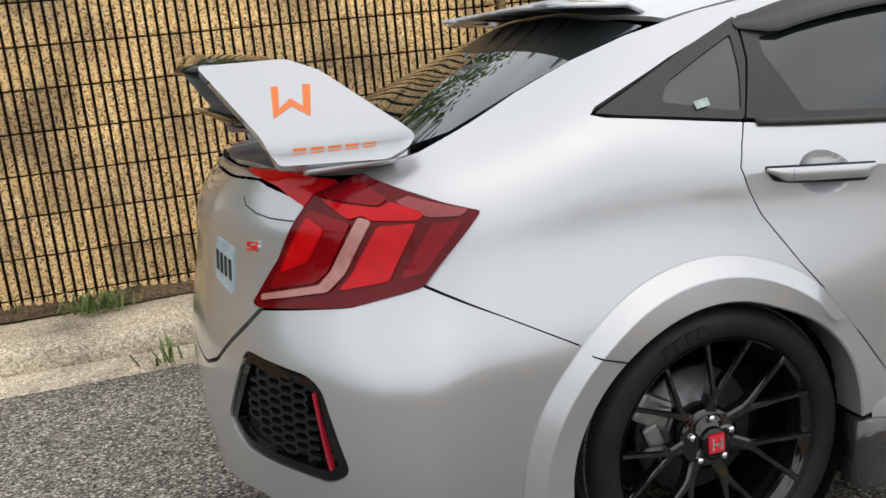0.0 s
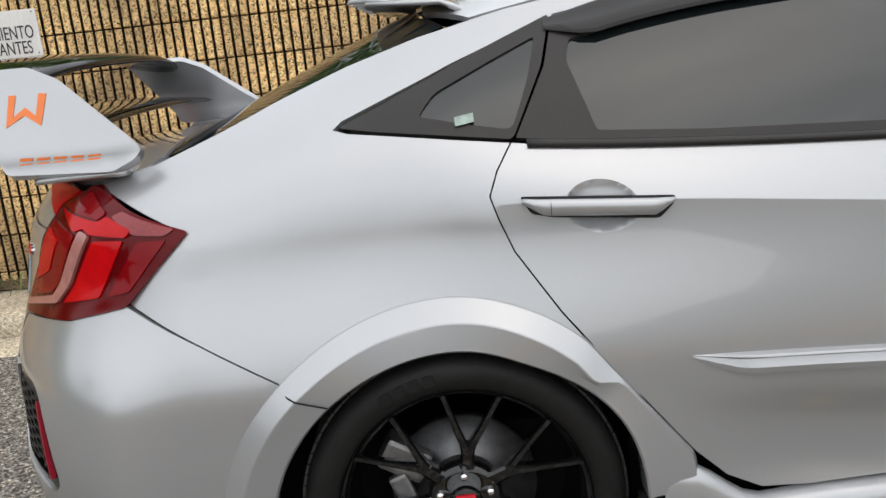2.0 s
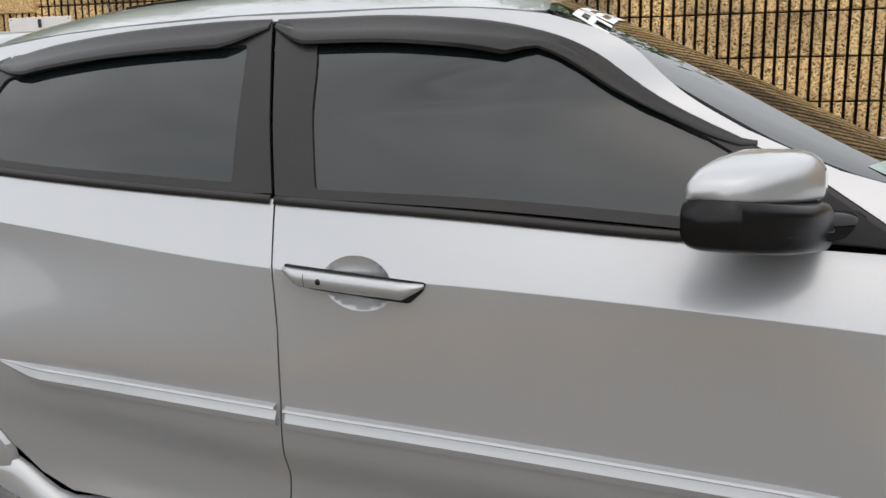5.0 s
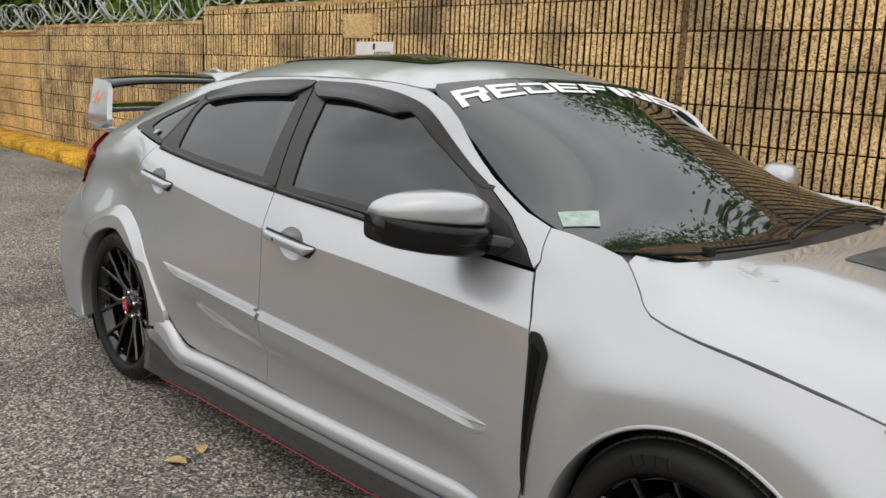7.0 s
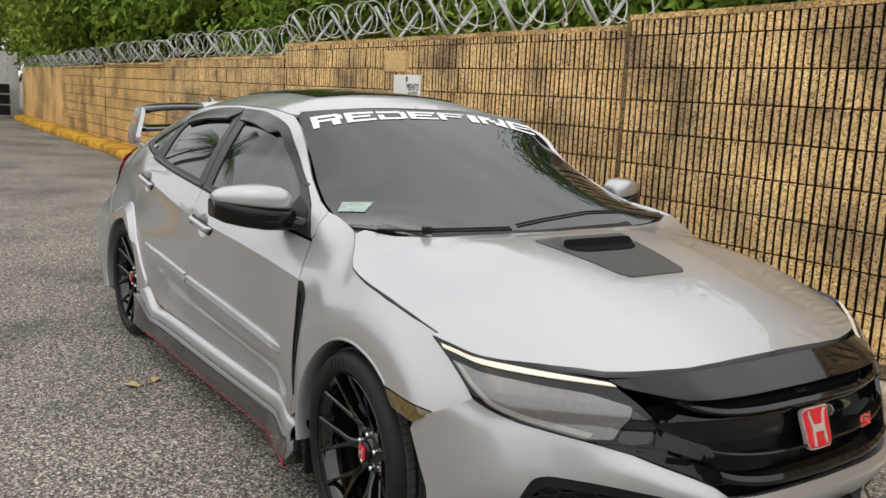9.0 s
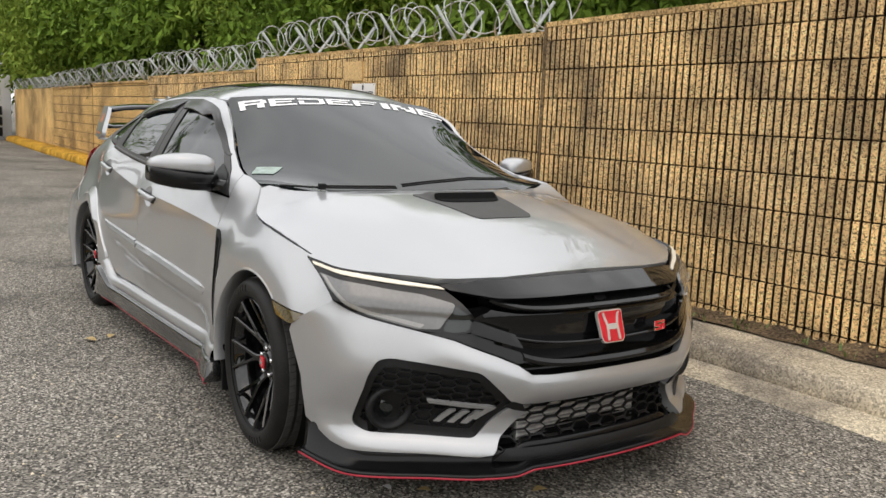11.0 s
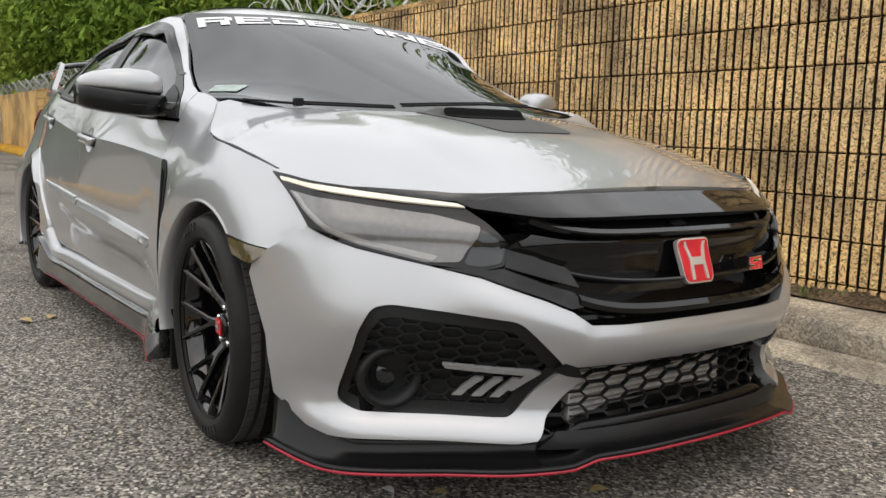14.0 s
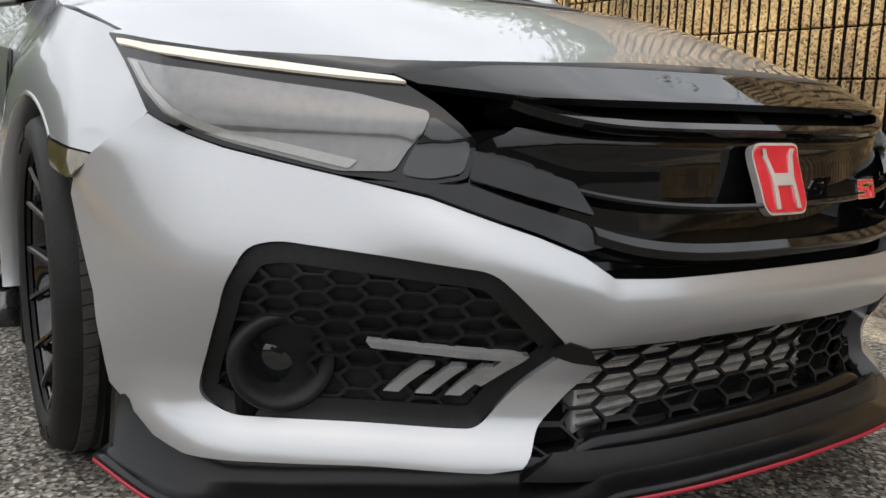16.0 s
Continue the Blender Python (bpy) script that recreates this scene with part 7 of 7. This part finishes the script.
LUSH = "leafy green tree with dense foliage behind the wall"
for x, y, h, sp, sd, m in ((-21, 5.0, 7.0, 3.0, 1, LEAF), (-17.5, 6.5, 7.5, 3.4, 2, LEAF), (-14.0, 5.2, 6.2, 2.8, 3, LEAF), (-11.0, 6.4, 6.4, 2.9, 4, LEAF_LIGHT), (-8.0, 5.2, 5.2, 2.4, 5, LEAF), (-5.2, 6.0, 5.0, 2.3, 6, LEAF_LIGHT), (-2.4, 6.4, 4.8, 2.3, 7, LEAF),
                        (-31.5, 0.5, 8.0, 3.6, 8, LEAF), (-33.0, -4.0, 8.5, 3.8, 9, LEAF), (-29.5, 5.0, 6.6, 3.0, 14, LEAF_LIGHT), (-24.5, 5.0, 8.6, 3.6, 15, LEAF_LIGHT), (-28.5, 5.5, 10.0, 4.2, 16, LEAF), (0.6, 7.2, 4.4, 2.2, 10, LEAF), (-10, 9.5, 8.5, 3.8, 11, LEAF), (-18, 10, 9, 4, 12, LEAF), (-4, 10, 7.5, 3.6, 13, LEAF)):
    tree(x, y, h, sp, sd, m, LUSH, 24000 if sd < 8 or sd in (8, 14, 15) else 11000, 0.15 if x > -12 else 0.21)
for k, (x, y, w) in enumerate(((-22.0, 3.0, 1.3), (-17.5, 3.1, 1.3), (-13.0, 3.1, 1.2), (-8.6, 3.2, 1.2), (-4.6, 3.3, 1.2), (-1.6, 3.4, 1.1))):
    ob = thing("shrub", "bright green shrub growing over the wall top", "shrub", at=(x, y, 0), group="shrubs behind the wall")
    me = leaf_mass("foliage", (0, 0, 1.0), (w, 0.45, 0.62 if k else 0.4), 5200, LEAF_LIGHT, 0.09, 40 + k, clumps=16)
    cr = new("foliage", me); cr.parent = ob
    tube("stem", [(0, 0, 0), (0.05, 0, 0.5), (0, 0.05, 1.0)], 0.03, BARK, ob)
# wooded slope far behind, and one across the lane that the paint and glass mirror
def slope(name, pts, h, label):
    V, F = [], []
    n = 60
    for i in range(n + 1):
        t = i / n
        a, b = np.array(pts[0]), np.array(pts[1])
        p = a + (b - a) * t
        hh = h * (0.75 + 0.35 * noise.noise(Vector((t * 7, 1.7, 0))) + 0.2 * noise.noise(Vector((t * 23, 5.1, 0))))
        V += [(p[0], p[1], -0.1), (p[0], p[1], hh * 0.6), (p[0] * 1.03, p[1] * 1.03, hh)]
    F = [(i * 3 + j, (i + 1) * 3 + j, (i + 1) * 3 + j + 1, i * 3 + j + 1) for i in range(n) for j in range(2)]
    tagged(link(name, V, F, HILL), label, "hillside", kind="structure")


slope("backdrop_1", ((-62, 9), (34, 36)), 9.0, "dark wooded hillside behind the wall and trees")
slope("backdrop_2", ((-34, -22), (44, -20)), 2.9, "dark wooded slope across the lane")
slope("backdrop_3", ((-36, -24), (-40, 3)), 10.0, "dark wooded slope at the end of the lane")
# out of view: added ahead of the car to darken what the nose mirrors
slope("backdrop_4", ((38, -24), (34, 30)), 9.0, "unseen dark slope added for the car's nose to mirror")


def palm(x, y, h, seed):
    rn = random.Random(seed)
    ob = thing("palm_tree", "tall palm tree with drooping fronds across the lane", "palm tree", at=(x, y, 0), group="palms across the lane")
    tube("trunk", [(0, 0, 0), (0.1, 0, h * 0.4), (0.05, 0.1, h)], 0.16, BARK, ob, n=8, taper=0.6)
    V, F = [], []
    for i in range(16):
        a = 2 * math.pi * i / 16 + rn.uniform(-.15, .15)
        droop = rn.uniform(0.6, 1.5)
        L = rn.uniform(1.6, 2.2)
        for j in range(14):
            t0, t1 = j / 14, (j + 1) / 14
            for s in (-1, 1):
                k = len(V)
                def q(t): return Vector((L * t * math.cos(a), L * t * math.sin(a), h + 0.5 * t - droop * t * t))
                side = Vector((-math.sin(a), math.cos(a), 0)) * s * 0.42 * math.sin(math.pi * min(1, t0 * 0.9 + 0.1))
                V += [tuple(q(t0)), tuple(q(t0 * 0.5 + t1 * 0.5)), tuple(q(t1) + side + Vector((0, 0, -0.22)))]
                F.append((k, k + 1, k + 2))
    link("fronds", V, F, LEAF, ob, smooth=False)


for x, y, h, s in ((-13.5, -3.9, 5.4, 1), (-20, -4.6, 7.2, 2), (-9, -15, 6.5, 3), (9, -24, 7, 4)):
    palm(x, y, h, s)

# ---------------------------------------------------------------- small things on the ground
def litter(name, x, y, z, size, yaw, label, material=DEADLEAF, cat="leaf", group=""):
    V, F = [], []
    n = 8
    for i in range(n + 1):
        t = i / n
        w = 0.28 * math.sin(math.pi * t)**0.8
        z1 = 0.12 * math.sin(t * 3.1)
        V += [((t - 0.5) * size, -w * size, (0.03 + z1 + 0.10 * w) * size), ((t - 0.5) * size, 0, (0.012 + z1) * size), ((t - 0.5) * size, w * size, (0.03 + z1 + 0.14 * w) * size)]
    F = [(i * 3 + j, (i + 1) * 3 + j, (i + 1) * 3 + j + 1, i * 3 + j + 1) for i in range(n) for j in range(2)]
    ob = link(name, V, F, material)
    ob.matrix_basis = pose(x, y, z, 0, 0, yaw)
    tagged(ob, label, cat, group)


litter("dry_leaf", 0.905, -1.09, 0.0, 0.085, 40, "curled dry yellow leaf lying on the asphalt", group="fallen leaves")
litter("dry_leaf", 0.865, -0.97, 0.0, 0.075, -30, "curled dry yellow leaf lying on the asphalt", group="fallen leaves")
for x, y, s, a in ((3.28, -0.64, 0.045, 10), (3.36, -0.54, 0.05, 50), (3.55, -0.55, 0.05, 0), (3.55, -0.19, 0.06, 80), (3.77, -0.16, 0.05, 120), (3.69, -0.24, 0.05, 30)):
    litter("paper_scrap", x, y, 0.0, s, a, "small pale scrap lying on the asphalt", WHITE if s < 0.046 else DEADLEAF, "litter", "scraps on the asphalt")


def weeds(name, spots, seed, label, h=0.12):
    rn = random.Random(seed)
    V, F = [], []
    for x, y, z, n, sp in spots:
        for i in range(n):
            a, L = rn.uniform(0, 6.28), h * rn.uniform(0.5, 1.3)
            bx, by = x + rn.gauss(0, sp), y + rn.gauss(0, sp * 0.35)
            lean = rn.uniform(0.2, 0.9)
            k = len(V)
            dx, dy = math.cos(a), math.sin(a)
            w = 0.004 + 0.004 * rn.random()
            V += [(bx - dy * w, by + dx * w, z), (bx + dy * w, by - dx * w, z), (bx + dx * L * lean * 0.5 + dy * w, by + dy * L * lean * 0.5 - dx * w, z + L * 0.6), (bx + dx * L * lean * 0.5 - dy * w, by + dy * L * lean * 0.5 + dx * w, z + L * 0.6), (bx + dx * L * lean, by + dy * L * lean, z + L * 0.75)]
            F += [(k, k + 1, k + 2, k + 3), (k + 3, k + 2, k + 4)]
    tagged(link(name, V, F, GRASS, smooth=False), label, "weeds", kind="stuff")


weeds("weeds", [(-1.52, 2.03, 0.15, 70, 0.10), (-1.22, 1.40, 0.02, 16, 0.05), (-2.4, 2.12, 0.15, 30, 0.25)], 1, "green weeds growing at the foot of the wall")
weeds("weeds_front", [(x, wall_line(x) - 0.08, kerb_top(x) + 0.02, 14, 0.12) for x in np.arange(1.4, 6.2, 0.35)], 2, "small green weeds in the joint below the wall", 0.06)


def dirt_strip():
    V, F = [], []
    xs = np.arange(-6.4, 6.8, 0.15)
    for x in xs:
        w, z = wall_line(x), kerb_top(x)
        n = 0.04 * noise.noise(Vector((x * 4, 2, 1)))
        V += [(x, w - 0.01, z + 0.075 + n), (x, w - 0.05, z + 0.05 + n), (x, w - 0.15 - n, z + 0.024)]
    F = [(i * 3 + j, i * 3 + j + 1, i * 3 + j + 4, i * 3 + j + 3) for i in range(len(xs) - 1) for j in range(2)]
    tagged(link("dirt_strip", V, F, DIRT), "dark earth and litter gathered along the wall foot", "earth", kind="structure")


dirt_strip()
rn = random.Random(9)
V, F = [], []
for i in range(2600):
    x, y, s = rn.uniform(-3, 6.5), rn.uniform(-3.2, 1.25), rn.uniform(0.003, 0.008)
    if -0.95 < x < 3.6 and abs(y) < 0.8:
        continue
    k = len(V)
    V += [(x - s, y - s * .6, 0.0), (x + s, y - s * .8, 0.0), (x + s * .7, y + s, 0.0), (x - s, y + s * .8, 0.0), (x, y, s * 0.9)]
    F += [(k, k + 1, k + 4), (k + 1, k + 2, k + 4), (k + 2, k + 3, k + 4), (k + 3, k, k + 4)]
tagged(link("gravel", V, F, CONCRETE, smooth=False), "loose grit scattered over the asphalt", "gravel", kind="stuff")
# far end of the lane: white gate post and a stacked black cart
gate = thing("gate_hut", "white painted hut side with an orange door at the lane end", "hut", at=(-27.4, 1.6, 0))
part("hut_wall", box((-1.2, -2.2, 0), (0.9, 0.72, 2.1), 0.03), SIGN_WHITE, gate)
part("hut_door", box((0.9, -1.9, 0.05), (0.93, -0.9, 1.85), 0.01), ORANGE, gate, "orange slatted door")
cart = thing("stacked_crates", "stack of dark plastic crates on a metal stand", "crates", at=(-26.1, 1.75, 0))
for k in range(3):
    part("crate", box((-0.15, -0.22, 0.12 + k * 0.34), (0.2, 0.22, 0.40 + k * 0.34), 0.02), SATIN, cart)
part("stand", box((-0.18, -0.26, 0.0), (0.24, 0.26, 0.10), 0.01), STEEL, cart)
